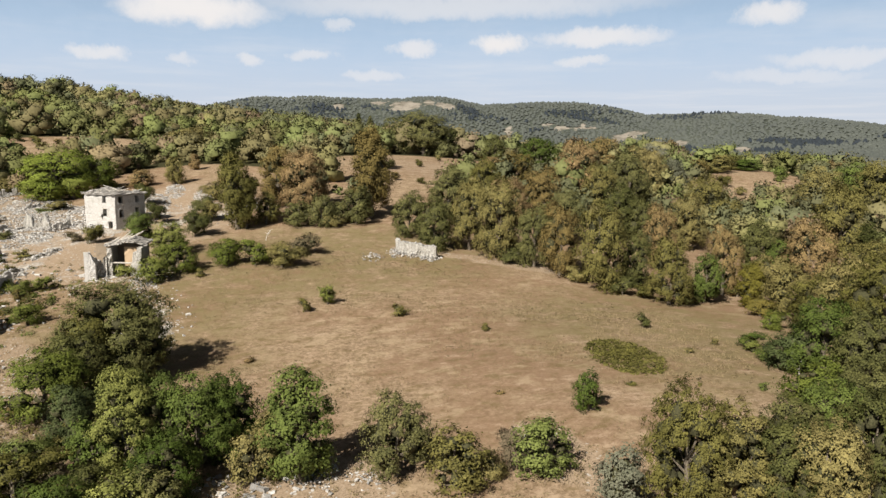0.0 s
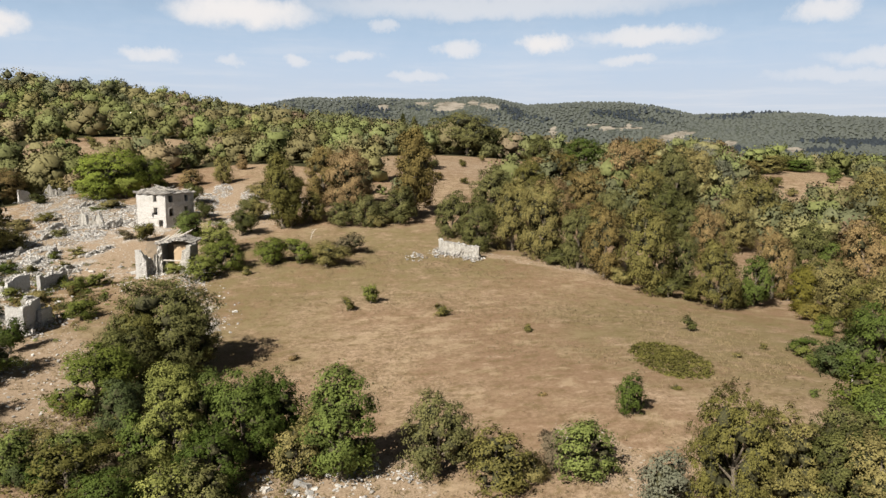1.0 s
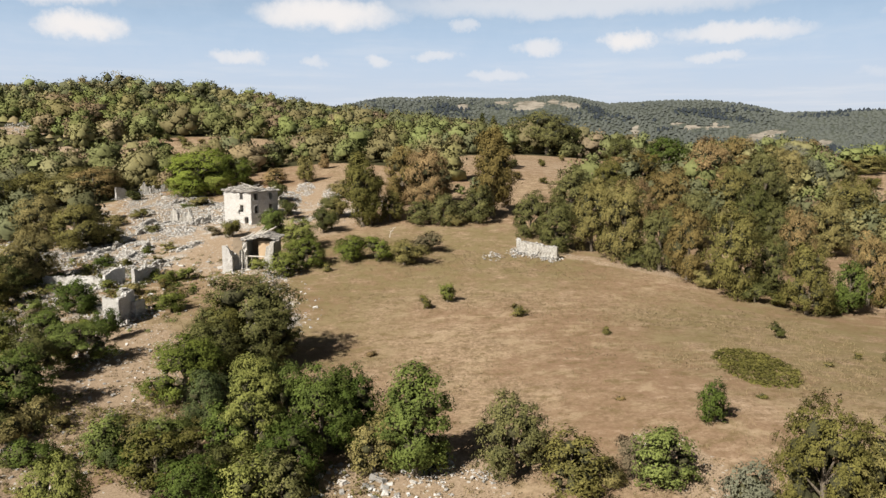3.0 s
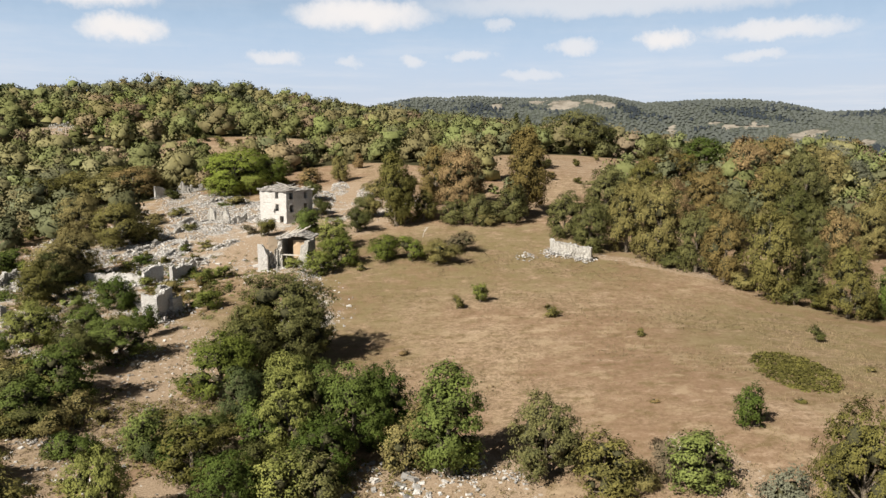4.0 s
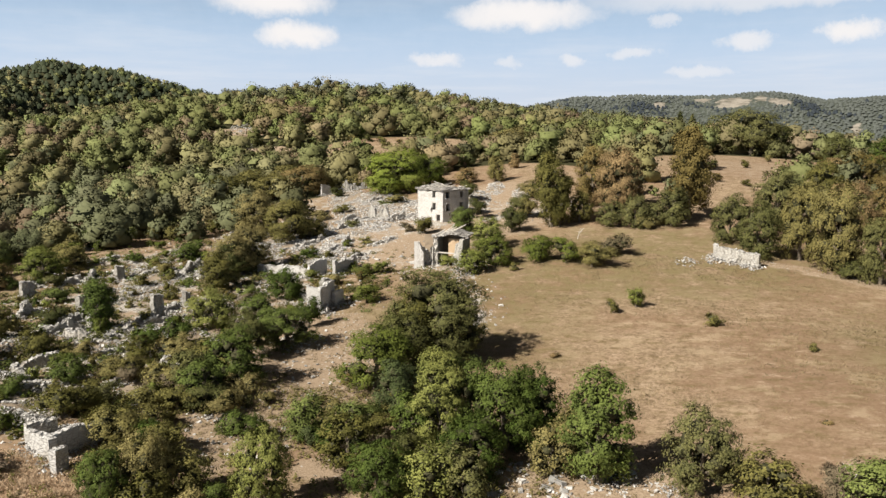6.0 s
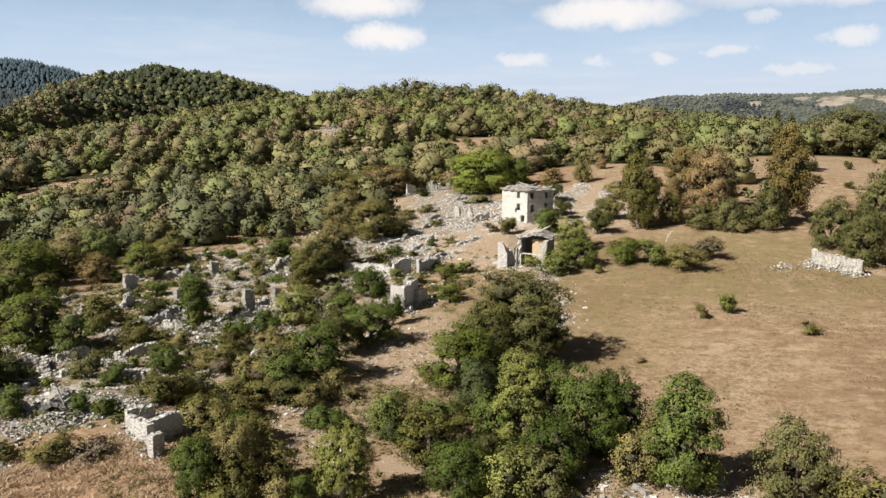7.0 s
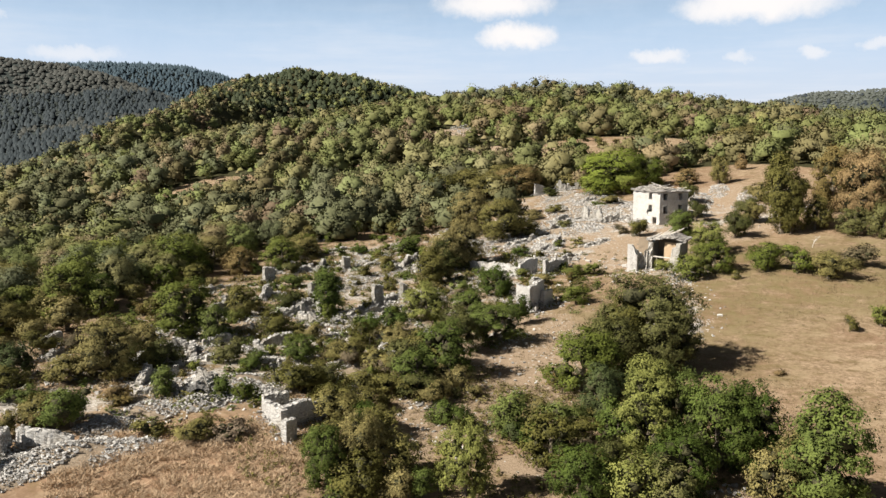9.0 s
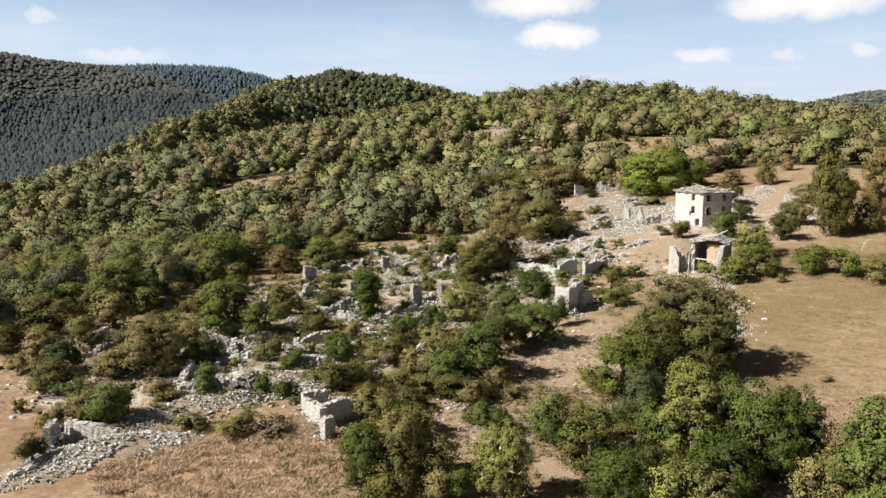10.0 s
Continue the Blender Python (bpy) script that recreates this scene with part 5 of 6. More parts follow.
plant([
    ("dark", "shrub", 5.2, 150.2, 6.4, 6.8),
    ("bright", "shrub", 13.6, 126.3, 4.8, 5.8),
    ("olive", "shrub", 17.6, 124.0, 5.2, 8.0),
    ("dark", "shrub", -4.7, 184.4, 6.7, 6.3),
    ("dark", "shrub", -2.2, 165.6, 5.2, 6.0),
    ("dark", "shrub", 7.9, 162.3, 6.1, 6.1),
    ("olive", "shrub", -12.6, 153.7, 4.4, 4.7),
    ("dry", "shrub", -16.5, 156.6, 2.4, 3.6),
    ("olive", "shrub", 11.2, 183.9, 5.5, 6.9),
    ("bright", "shrub", -6.5, 128.3, 2.4, 4.4),
    ("olive", "shrub", 4.8, 123.2, 1.7, 2.4),
    ("dry", "shrub", 22.4, 130.3, 4.0, 6.9),
], "beside the ruined stone house", "shrubs about the ruins")
plant([
    ("bright", "shrub", 20.8, 102.9, 3.2, 3.2),
    ("olive", "shrub", 17.2, 100.5, 2.2, 1.9),
    ("olive", "shrub", 29.0, 94.6, 2.1, 2.8),
    ("olive", "shrub", 36.8, 83.8, 1.3, 1.9),
    ("rust", "shrub", 8.1, 83.9, 0.8, 1.4),
    ("dark", "shrub", 57.4, 80.1, 2.2, 2.5),
    ("rust", "shrub", 28.3, 61.3, 0.7, 1.1),
    ("rust", "shrub", 7.9, 83.6, 0.9, 1.6),
    ("olive", "shrub", 40.4, 58.1, 0.7, 1.4),
    ("green", "shrub", 51.6, 53.1, 1.1, 1.3),
    ("olive", "shrub", 60.2, 69.9, 1.1, 1.3),
    ("olive", "shrub", 54.0, 66.6, 0.9, 1.5),
    ("olive", "shrub", 43.6, 62.3, 0.6, 1.1),
], "on the dry pasture", "pasture shrubs")
plant([
    ("bright", "shrub", -17.6, 108.3, 3.5, 4.3),
    ("green", "round", -30.4, 110.4, 5.3, 5.4),
    ("bright", "round", -35.8, 93.9, 5.9, 6.5),
    ("green", "round", -25.8, 72.8, 6.4, 6.8),
    ("dark", "round", -29.6, 70.8, 4.5, 5.0),
    ("green", "round", -23.9, 87.3, 5.5, 7.4),
    ("bright", "shrub", -20.2, 125.1, 2.5, 2.5),
    ("olive", "round", -44.3, 127.5, 7.8, 7.8),
    ("olive", "tall", -43.1, 116.0, 6.3, 5.3),
    ("olive", "round", -41.6, 154.8, 9.4, 11.8),
    ("olive", "round", -51.0, 162.4, 11.1, 9.9),
    ("green", "round", -57.3, 139.4, 3.8, 5.1),
    ("dark", "shrub", -27.2, 82.6, 5.9, 7.7),
    ("olive", "shrub", -34.3, 79.7, 3.8, 5.6),
    ("green", "shrub", -23.5, 96.9, 4.6, 4.5),
    ("dark", "shrub", -25.7, 65.1, 3.2, 5.1),
    ("dark", "shrub", -42.2, 212.0, 3.2, 5.6),
    ("olive", "shrub", -35.8, 184.3, 2.6, 5.0),
    ("olive", "round", -37.2, 157.5, 4.6, 7.0),
    ("olive", "shrub", -39.4, 176.8, 2.8, 5.2),
    ("green", "shrub", -25.1, 191.1, 1.8, 6.0),
    ("dark", "shrub", -30.0, 166.0, 2.2, 3.8),
    ("olive", "shrub", -24.0, 149.0, 1.8, 3.6),
    ("green", "shrub", -33.5, 139.0, 2.4, 4.2),
], "among the fallen stones", "village shrubs")
plant([
    ("green", "round", -29.4, 94.3, 5.2, 5.8),
    ("olive", "shrub", -29.3, 137.7, 2.1, 2.6),
    ("green", "tall", -49.7, 92.2, 6.9, 4.4),
    ("olive", "shrub", -56.3, 118.3, 2.6, 3.0),
    ("green", "shrub", -36.7, 85.2, 4.4, 4.7),
    ("green", "shrub", -39.0, 82.5, 4.0, 4.2),
    ("dark", "shrub", -56.1, 92.9, 3.3, 4.9),
    ("olive", "shrub", -50.3, 79.1, 3.6, 5.7),
    ("dark", "shrub", -48.1, 66.4, 3.5, 4.6),
    ("bright", "round", -59.9, 74.1, 7.4, 8.6),
    ("olive", "round", -56.5, 58.0, 6.3, 7.0),
    ("olive", "round", -59.0, 66.0, 4.0, 4.5),
    ("dark", "round", -53.0, 62.6, 3.4, 3.6),
    ("green", "tall", -47.5, 55.5, 3.1, 2.2),
    ("green", "shrub", -49.7, 46.8, 4.6, 6.6),
    ("olive", "shrub", -69.5, 62.2, 3.4, 5.2),
    ("olive", "shrub", -65.2, 52.2, 2.6, 4.2),
    ("green", "shrub", -57.3, 49.0, 2.4, 3.8),
    ("bright", "shrub", -66.9, 73.6, 2.8, 4.6),
    ("olive", "round", -83.2, 77.2, 5.2, 6.6),
    ("rust", "round", -92.6, 79.0, 5.4, 7.2),
    ("olive", "shrub", -69.2, 82.0, 3.8, 6.2),
    ("green", "round", -84.6, 84.6, 5.2, 7.0),
    ("rust", "shrub", -49.4, 52.2, 1.6, 3.2),
    ("olive", "shrub", -75.4, 66.0, 3.6, 5.4),
    ("olive", "shrub", -82.0, 69.0, 3.8, 6.0),
    ("olive", "round", -52.5, 46.4, 3.0, 4.4),
], "among the fallen stones", "village shrubs")
plant([
    ("dark", "shrub", -49.7, 38.3, 2.7, 2.8),
    ("blue", "round", -65.1, 54.7, 4.2, 4.7),
    ("green", "shrub", -42.6, 57.7, 2.5, 2.4),
    ("olive", "shrub", -38.4, 48.7, 2.2, 4.7),
    ("olive", "shrub", -42.6, 48.1, 2.0, 3.3),
    ("dry", "shrub", -36.1, 49.8, 2.0, 3.8),
    ("olive", "shrub", -37.1, 61.7, 3.4, 6.1),
    ("dark", "shrub", -35.6, 64.6, 2.9, 5.1),
    ("olive", "shrub", -36.5, 72.9, 2.9, 5.1),
    ("green", "shrub", -44.5, 65.9, 2.5, 3.6),
    ("olive", "shrub", -48.8, 75.3, 2.1, 2.7),
    ("olive", "shrub", -44.7, 79.2, 2.5, 3.1),
    ("olive", "round", -59.0, 85.0, 4.7, 4.7),
    ("olive", "round", -70.6, 57.0, 3.8, 4.3),
    ("rust", "shrub", -51.6, 81.8, 2.3, 4.4),
    ("green", "shrub", -57.9, 145.1, 3.3, 4.8),
], "among the fallen stones", "village shrubs")
plant([
    ("olive", "shrub", -57.0, 128.4, 2.6, 4.3),
    ("olive", "round", -42.3, 131.6, 9.5, 8.4),
    ("dark", "round", -43.9, 126.6, 6.2, 7.2),
    ("olive", "shrub", -39.3, 230.2, 4.1, 8.6),
    ("olive", "shrub", -22.9, 192.4, 2.8, 7.0),
    ("bright", "round", -75.7, 122.5, 6.0, 7.6),
    ("olive", "round", -76.2, 132.1, 5.2, 8.1),
    ("rust", "round", -79.5, 114.9, 5.3, 6.3),
    ("green", "round", -54.8, 73.6, 4.9, 4.1),
], "among the fallen stones", "village shrubs")


plant([
    ("dark", "shrub", -32.6, 70.9, 1.3, 1.8),
    ("dry", "shrub", -28.7, 68.7, 1.8, 3.0),
    ("olive", "shrub", -25.3, 64.6, 1.3, 2.0),
    ("dark", "shrub", -22.9, 67.3, 1.6, 2.2),
    ("olive", "shrub", -20.7, 68.1, 1.8, 2.4),
    ("dark", "shrub", -22.0, 60.4, 1.5, 2.4),
    ("olive", "shrub", -27.9, 62.1, 1.5, 2.6),
    ("olive", "shrub", -25.2, 54.8, 1.8, 3.4),
    ("green", "shrub", -19.1, 61.0, 1.4, 2.4),
    ("olive", "shrub", -14.6, 63.8, 1.8, 2.6),
    ("dark", "shrub", -12.0, 60.1, 1.2, 2.3),
    ("dry", "shrub", -10.9, 63.0, 1.4, 2.1),
    ("olive", "shrub", -14.3, 67.1, 1.9, 3.2),
    ("dry", "shrub", -8.7, 59.3, 1.6, 2.8),
    ("dark", "shrub", -22.3, 54.3, 1.2, 2.1),
    ("olive", "shrub", -19.2, 54.3, 1.5, 2.0),
    ("rust", "shrub", -14.0, 75.6, 1.7, 3.2),
    ("olive", "shrub", -16.3, 68.7, 1.4, 2.3),
    ("dark", "shrub", -28.8, 74.2, 1.4, 2.5),
    ("dark", "shrub", -24.0, 75.9, 1.8, 2.5),
], "on the dry ground under taller bushes", "thicket shrubs")


plant([
    ("olive", "shrub", -53.9, 306.9, 4.9, 5.8),
    ("dark", "shrub", -49.8, 315.7, 3.8, 4.5),
    ("olive", "shrub", -41.1, 300.5, 4.9, 5.9),
    ("rust", "shrub", -35.4, 308.0, 2.7, 3.2),
    ("olive", "shrub", -27.9, 298.1, 4.0, 4.8),
    ("green", "shrub", -22.8, 302.4, 3.4, 4.1),
    ("green", "shrub", -55.3, 328.8, 4.5, 5.4),
], "on the pale hill meadow", "meadow shrubs")


plant([
    ("olive", "round", 86.8, 85.2, 8.5, 7.5),
    ("olive", "round", 95.9, 98.0, 7.5, 7.0),
    ("olive", "round", 83.4, 76.8, 9.0, 8.0),
    ("green", "shrub", 64.2, 68.2, 2.4, 4.2),
    ("green", "shrub", 61.1, 61.9, 2.6, 4.2),
    ("dark", "cone", 62.6, 59.5, 6.0, 4.5),
    ("bright", "shrub", 76.2, 77.1, 3.0, 4.5),
    ("dark", "shrub", 72.3, 104.1, 2.6, 4.5),
    ("dark", "shrub", 75.3, 94.7, 2.8, 5.0),
    ("dark", "shrub", 90.6, 102.2, 3.0, 5.0),
    ("olive", "shrub", 64.8, 107.8, 2.6, 4.6),
    ("olive", "shrub", 74.6, 100.4, 2.8, 4.6),
    ("olive", "shrub", 81.1, 96.6, 2.6, 4.6),
    ("olive", "shrub", 68.6, 106.0, 2.4, 4.6),
], "at the edge of the wood", "wood edge by the pasture")


def scatter_village_bushes():
    """Bushes grown up between the fallen walls."""
    rng = np.random.default_rng(33)
    rows, taken = [], []
    for _ in range(4000):
        x, y = -44 + rng.uniform(-36, 30), rng.uniform(58, 165)
        a, r = math.degrees(math.atan2(-x, y)), math.hypot(x, y)
        if village_at(x, y) < 0.12 or patch(x, y, -20, 76, 9, 34) > 0 or x > -14 or r > 128 and a < 17:
            continue
        if waves(x / 5, y / 5, 61) < -0.1 or any((x - p) ** 2 + (y - q) ** 2 < 14 for p, q in taken):
            continue
        taken.append((x, y))
        kind = rng.choice(["olive", "green", "dark", "bright", "dry", "rust"], p=[0.34, 0.22, 0.1, 0.24, 0.06, 0.04])
        tall = 1.0 + 2.2 * rng.beta(1.2, 2.4)
        rows.append((kind, "shrub", x, y, tall, tall * rng.uniform(1.0, 1.6)))
        if len(rows) >= 120:
            break
    plant(rows, "grown up between fallen walls", "village bushes", "bush")


def scatter_hill_trees():
    """Trees and shrubs thickening towards the wood beyond the village."""
    rng = np.random.default_rng(12)
    rows, taken = [], []
    for _ in range(6000):
        a, r = rng.uniform(9, 57), rng.uniform(70, 180)
        x, y = -math.sin(radians(a)) * r, math.cos(radians(a)) * r
        edge = np.interp(a, [14, 20, 28, 34, 39, 46, 53, 60], [186, 180, 172, 150, 126, 104, 96, 90])
        inside = r < edge
        if inside and (r > 150 and a < 24 or patch(x, y, -20, 76, 9, 34) > 0 or x > -12):
            continue
        if inside and (rng.random() > 0.12 or r < 70):
            continue
        gap = 4.5 if inside else 4.6
        if any((x - p) ** 2 + (y - q) ** 2 < gap * gap for p, q in taken):
            continue
        taken.append((x, y))
        small = inside or r < edge + 11
        if small or rng.random() < 0.25:
            kind = rng.choice(["olive", "green", "lime", "rust", "bright"], p=[0.3, 0.1, 0.1, 0.04, 0.46])
        else:
            kind = rng.choice(["hill_olive", "hill_green", "hill_dark", "hill_rust"], p=[0.38, 0.34, 0.2, 0.08])
        tall = rng.uniform(0.8, 2.4) if inside else rng.uniform(2.2, 4.5) if small else rng.uniform(4.0, 8.0)
        rows.append((kind, "shrub" if tall < 2.6 else "round", x, y, tall, tall * rng.uniform(0.85, 1.3)))
        if len(rows) >= 340:
            break
    plant(rows, "on the slope beyond the ruins", "slope trees")


scatter_village_bushes()
scatter_hill_trees()

stone_house(-9.4, 163.2, -51, 9.8, 7.0, 7.2)
broken_house(-12.2, 127.0, -12)
ruined_wall(38.7, 127.3, 44.3, 123.0, 2.4, 2.4, 0.7, label="lone pale wall of a vanished house at the top of the pasture", broken=0.12)
ruined_wall(38.9, 129.5, 38.4, 127.6, 2.2, 2.3, 0.7)
ruined_wall(-36.2, 54.6, -32.8, 52.3, 2.0, 2.3, mat=PLASTER, broken=0.35)
ruined_wall(-32.9, 52.6, -32.0, 55.1, 2.2, 2.2, mat=PLASTER, broken=0.35)
ruined_wall(-32.0, 55.1, -31.2, 57.3, 2.2, 1.2, mat=PLASTER, broken=0.35)
ruined_wall(-31.3, 50.6, -31.1, 51.9, 2.0, 1.8, mat=PLASTER, broken=0.35)
ruined_wall(-37.0, 56.1, -35.5, 58.0, 1.4, 1.4)
ruined_wall(-50.0, 40.4, -51.3, 42.2, 1.9, 1.7, 0.6, broken=0.5)
ruined_wall(-51.2, 42.6, -46.9, 43.9, 1.6, 0.9, mat=PLASTER, label="pale plastered back wall of a fallen house behind its rubble", broken=0.3)
ruined_wall(-25.8, 105.4, -23.4, 102.4, 3.5, 3.6, mat=PLASTER, broken=0.15)
ruined_wall(-23.2, 102.4, -22.3, 108.5, 4.0, 3.7, mat=PLASTER, broken=0.15)
ruined_wall(-21.9, 106.5, -21.1, 109.0, 2.2, 1.9, mat=PLASTER, broken=0.15)
ruined_wall(-25.3, 114.0, -24.7, 116.9, 2.3, 2.0)
ruined_wall(-40.4, 129.1, -34.9, 126.3, 1.5, 2.0, mat=PLASTER, broken=0.35)
ruined_wall(-34.9, 126.3, -29.7, 123.7, 2.0, 2.1, mat=PLASTER, broken=0.35)
ruined_wall(-29.7, 123.7, -27.2, 126.4, 2.5, 3.1, mat=PLASTER, broken=0.35)
ruined_wall(-25.4, 124.2, -22.6, 129.8, 3.5, 1.6, mat=PLASTER, broken=0.35)
ruined_wall(-26.3, 133.7, -21.5, 136.3, 1.2, 0.7)
ruined_wall(-47.7, 216.1, -45.5, 218.3, 3.9, 2.3, mat=PLASTER, broken=0.35)
ruined_wall(-43.8, 224.5, -35.1, 224.8, 2.7, 2.0)
ruined_wall(-27.7, 175.1, -21.6, 169.4, 3.9, 3.2)
ruined_wall(-21.6, 169.4, -18.6, 172.2, 2.3, 2.3)
ruined_wall(-32.0, 197.7, -25.0, 203.2, 1.3, 1.2)
ruined_wall(-35.0, 172.5, -30.7, 177.1, 1.0, 1.3)
ruined_wall(-62.7, 122.7, -62.0, 124.1, 2.5, 2.1)
ruined_wall(-70.3, 116.2, -66.8, 121.9, 1.0, 1.1)
ruined_wall(-66.8, 121.9, -67.7, 125.1, 2.1, 1.7)
ruined_wall(-70.2, 108.2, -69.8, 110.6, 2.7, 2.2)
ruined_wall(-57.9, 101.9, -57.6, 103.9, 2.0, 1.8)
ruined_wall(-62.2, 82.7, -61.5, 87.0, 3.6, 2.8)
ruined_wall(-59.6, 76.8, -53.5, 74.3, 1.3, 0.8)
ruined_wall(-62.7, 95.8, -62.5, 100.7, 2.3, 1.6)
ruined_wall(-44.6, 96.7, -43.9, 98.4, 3.8, 3.4)
ruined_wall(-43.6, 105.1, -43.6, 106.7, 2.5, 1.8)
ruined_wall(-49.0, 70.4, -46.0, 68.8, 1.1, 1.0)
ruined_wall(-52.7, 87.9, -47.2, 86.2, 1.4, 1.2)
ruined_wall(-43.4, 78.9, -42.0, 83.8, 0.6, 0.7)
ruined_wall(-35.3, 78.2, -33.3, 82.0, 1.1, 0.8)
ruined_wall(-46.3, 87.5, -45.8, 93.7, 0.9, 1.0)
ruined_wall(-73.7, 115.8, -77.0, 127.2, 1.0, 1.1)
ruined_wall(-85.7, 147.4, -85.2, 158.6, 1.0, 1.4)
ruined_wall(-72.1, 64.5, -71.9, 67.3, 1.1, 1.3)
ruined_wall(-67.5, 60.6, -67.5, 64.7, 0.6, 0.5)
ruined_wall(-57.3, 68.8, -54.8, 67.9, 1.5, 1.1)
ruined_wall(-52.9, 124.2, -53.0, 135.8, 1.5, 1.8)
ruined_wall(-66.8, 136.3, -63.4, 140.6, 0.9, 0.9)
ruined_wall(-45.1, 66.7, -43.6, 68.9, 0.8, 0.6)
ruined_wall(-48.7, 37.6, -49.2, 35.7, 0.4, 0.4)
ruined_wall(-57.0, 160.4, -54.1, 174.6, 1.3, 1.4)
ruined_wall(-30.2, 113.0, -26.6, 109.3, 1.1, 0.9)
ruined_wall(-29.9, 142.3, -27.4, 152.9, 1.0, 1.7, label="low broken terrace wall of stacked limestone")
ruined_wall(-41.1, 144.1, -37.0, 148.4, 0.8, 1.0, label="low broken terrace wall of stacked limestone")
ruined_wall(-34.2, 157.9, -30.2, 169.8, 1.2, 1.3, label="low broken terrace wall of stacked limestone")
ruined_wall(-37.0, 148.4, -33.4, 154.0, 1.2, 1.6, label="low broken terrace wall of stacked limestone")
ruined_wall(-30.2, 171.6, -25.9, 176.1, 1.0, 1.2, label="low broken terrace wall of stacked limestone")
ruined_wall(-24.5, 134.5, -22.9, 140.0, 0.8, 0.9, label="low broken terrace wall of stacked limestone")
ruined_wall(-21.7, 146.1, -18.6, 152.0, 0.7, 0.6, label="low broken terrace wall of stacked limestone")
ruined_wall(-78.0, 132.9, -70.7, 144.4, 0.7, 0.8)
ruined_wall(-73.9, 95.8, -74.9, 103.2, 0.8, 0.8)
ruined_wall(-46.2, 92.3, -44.5, 109.1, 0.7, 0.9)
rubble_heap(-45.8, 41.8, 5.8, 3.0, 48, 1.00, 0.36)
rubble_heap(-47.6, 39.7, 3.0, 2.4, 50, 0.50, 0.34)
rubble_heap(-45.7, 43.0, 2.7, 1.8, 47, 0.80, 0.34)
rubble_heap(-42.7, 45.3, 2.8, 1.8, 43, 0.60, 0.34)
rubble_heap(-47.5, 36.7, 3.3, 1.6, 52, 0.40, 0.30)
rubble_heap(-41.6, 37.8, 1.6, 1.4, 48, 0.20, 0.30)
rubble_heap(-42.4, 60.7, 3.4, 4.1, 35, 0.80, 0.36)
rubble_heap(-43.3, 55.6, 2.1, 2.3, 38, 0.80, 0.40)
rubble_heap(-46.2, 52.0, 2.6, 2.6, 42, 0.50, 0.32)
rubble_heap(-47.1, 48.0, 2.4, 2.7, 44, 0.50, 0.30)
rubble_heap(-60.1, 127.5, 6.4, 14.0, 25, 0.50, 0.32)
rubble_heap(-45.1, 82.2, 4.3, 6.5, 29, 0.50, 0.34)
rubble_heap(-56.6, 113.2, 4.8, 9.7, 27, 0.40, 0.32)
rubble_heap(-56.5, 75.8, 2.8, 4.1, 37, 0.80, 0.45)
rubble_heap(-61.3, 73.6, 2.8, 6.0, 40, 0.70, 0.36)
rubble_heap(-55.8, 83.0, 2.7, 5.3, 34, 0.80, 0.32)
rubble_heap(-55.4, 97.4, 3.4, 6.7, 30, 0.40, 0.32)
rubble_heap(-22.6, 89.2, 2.8, 3.9, 14, 0.50, 0.30)
rubble_heap(-39.1, 118.7, 3.8, 7.4, 18, 0.50, 0.30)
rubble_heap(-37.9, 90.9, 3.0, 5.2, 23, 0.60, 0.30)
rubble_heap(-35.5, 81.6, 4.1, 3.7, 24, 0.40, 0.30)
rubble_heap(-40.0, 146.7, 6.9, 7.7, 15, 0.70, 0.40)
rubble_heap(-30.5, 150.7, 3.4, 8.1, 11, 1.00, 0.70)
rubble_heap(-30.3, 161.7, 7.3, 8.7, 11, 0.60, 0.40, 0.55)
rubble_heap(-25.3, 168.1, 3.8, 8.5, 9, 0.80, 0.60)
rubble_heap(-30.3, 139.5, 5.4, 7.4, 12, 0.50, 0.40)
rubble_heap(-32.9, 189.7, 7.1, 14.0, 10, 0.80, 0.40, 0.55)
rubble_heap(-26.2, 191.0, 7.0, 14.0, 8, 0.80, 0.40, 0.55)
rubble_heap(-17.3, 182.9, 3.2, 14.0, 5, 0.60, 0.50)
rubble_heap(-39.8, 210.8, 6.3, 14.0, 11, 0.40, 0.35)
rubble_heap(-42.6, 170.8, 6.6, 12.6, 14, 0.50, 0.40, 0.55)
rubble_heap(-52.7, 167.9, 5.3, 9.8, 17, 0.40, 0.40)
rubble_heap(-44.4, 131.2, 2.1, 6.7, 19, 0.50, 0.30)
rubble_heap(-3.7, 124.9, 2.3, 9.3, 2, 0.50, 0.40)
rubble_heap(-0.8, 112.7, 1.0, 9.9, 0, 0.05, 0.30)
rubble_heap(-2.3, 189.5, 3.4, 12.3, 1, 1.20, 0.45)
rubble_heap(2.5, 203.7, 2.5, 11.1, -1, 0.50, 0.40)
rubble_heap(8.8, 191.8, 2.3, 9.3, -3, 0.50, 0.40)
rubble_heap(-9.2, 128.9, 3.0, 5.0, 4, 0.60, 0.40)
rubble_heap(-24.3, 190.5, 5.7, 14.0, 7, 0.90, 0.50, 0.55)
rubble_heap(-30.1, 206.1, 6.2, 11.5, 8, 0.60, 0.40, 0.55)
rubble_heap(9.4, 52.4, 1.7, 1.8, -10, 0.12, 0.28)
rubble_heap(12.1, 50.6, 1.6, 1.5, -13, 0.15, 0.30)
rubble_heap(8.5, 54.8, 1.3, 1.5, -9, 0.10, 0.28)
rubble_heap(33.2, 126.2, 2.2, 2.7, -15, 0.30, 0.35)
rubble_heap(38.3, 127.9, 1.0, 2.9, -17, 0.30, 0.35)
rubble_heap(-45.2, 80.4, 3.1, 4.0, 29, 0.30, 0.30)
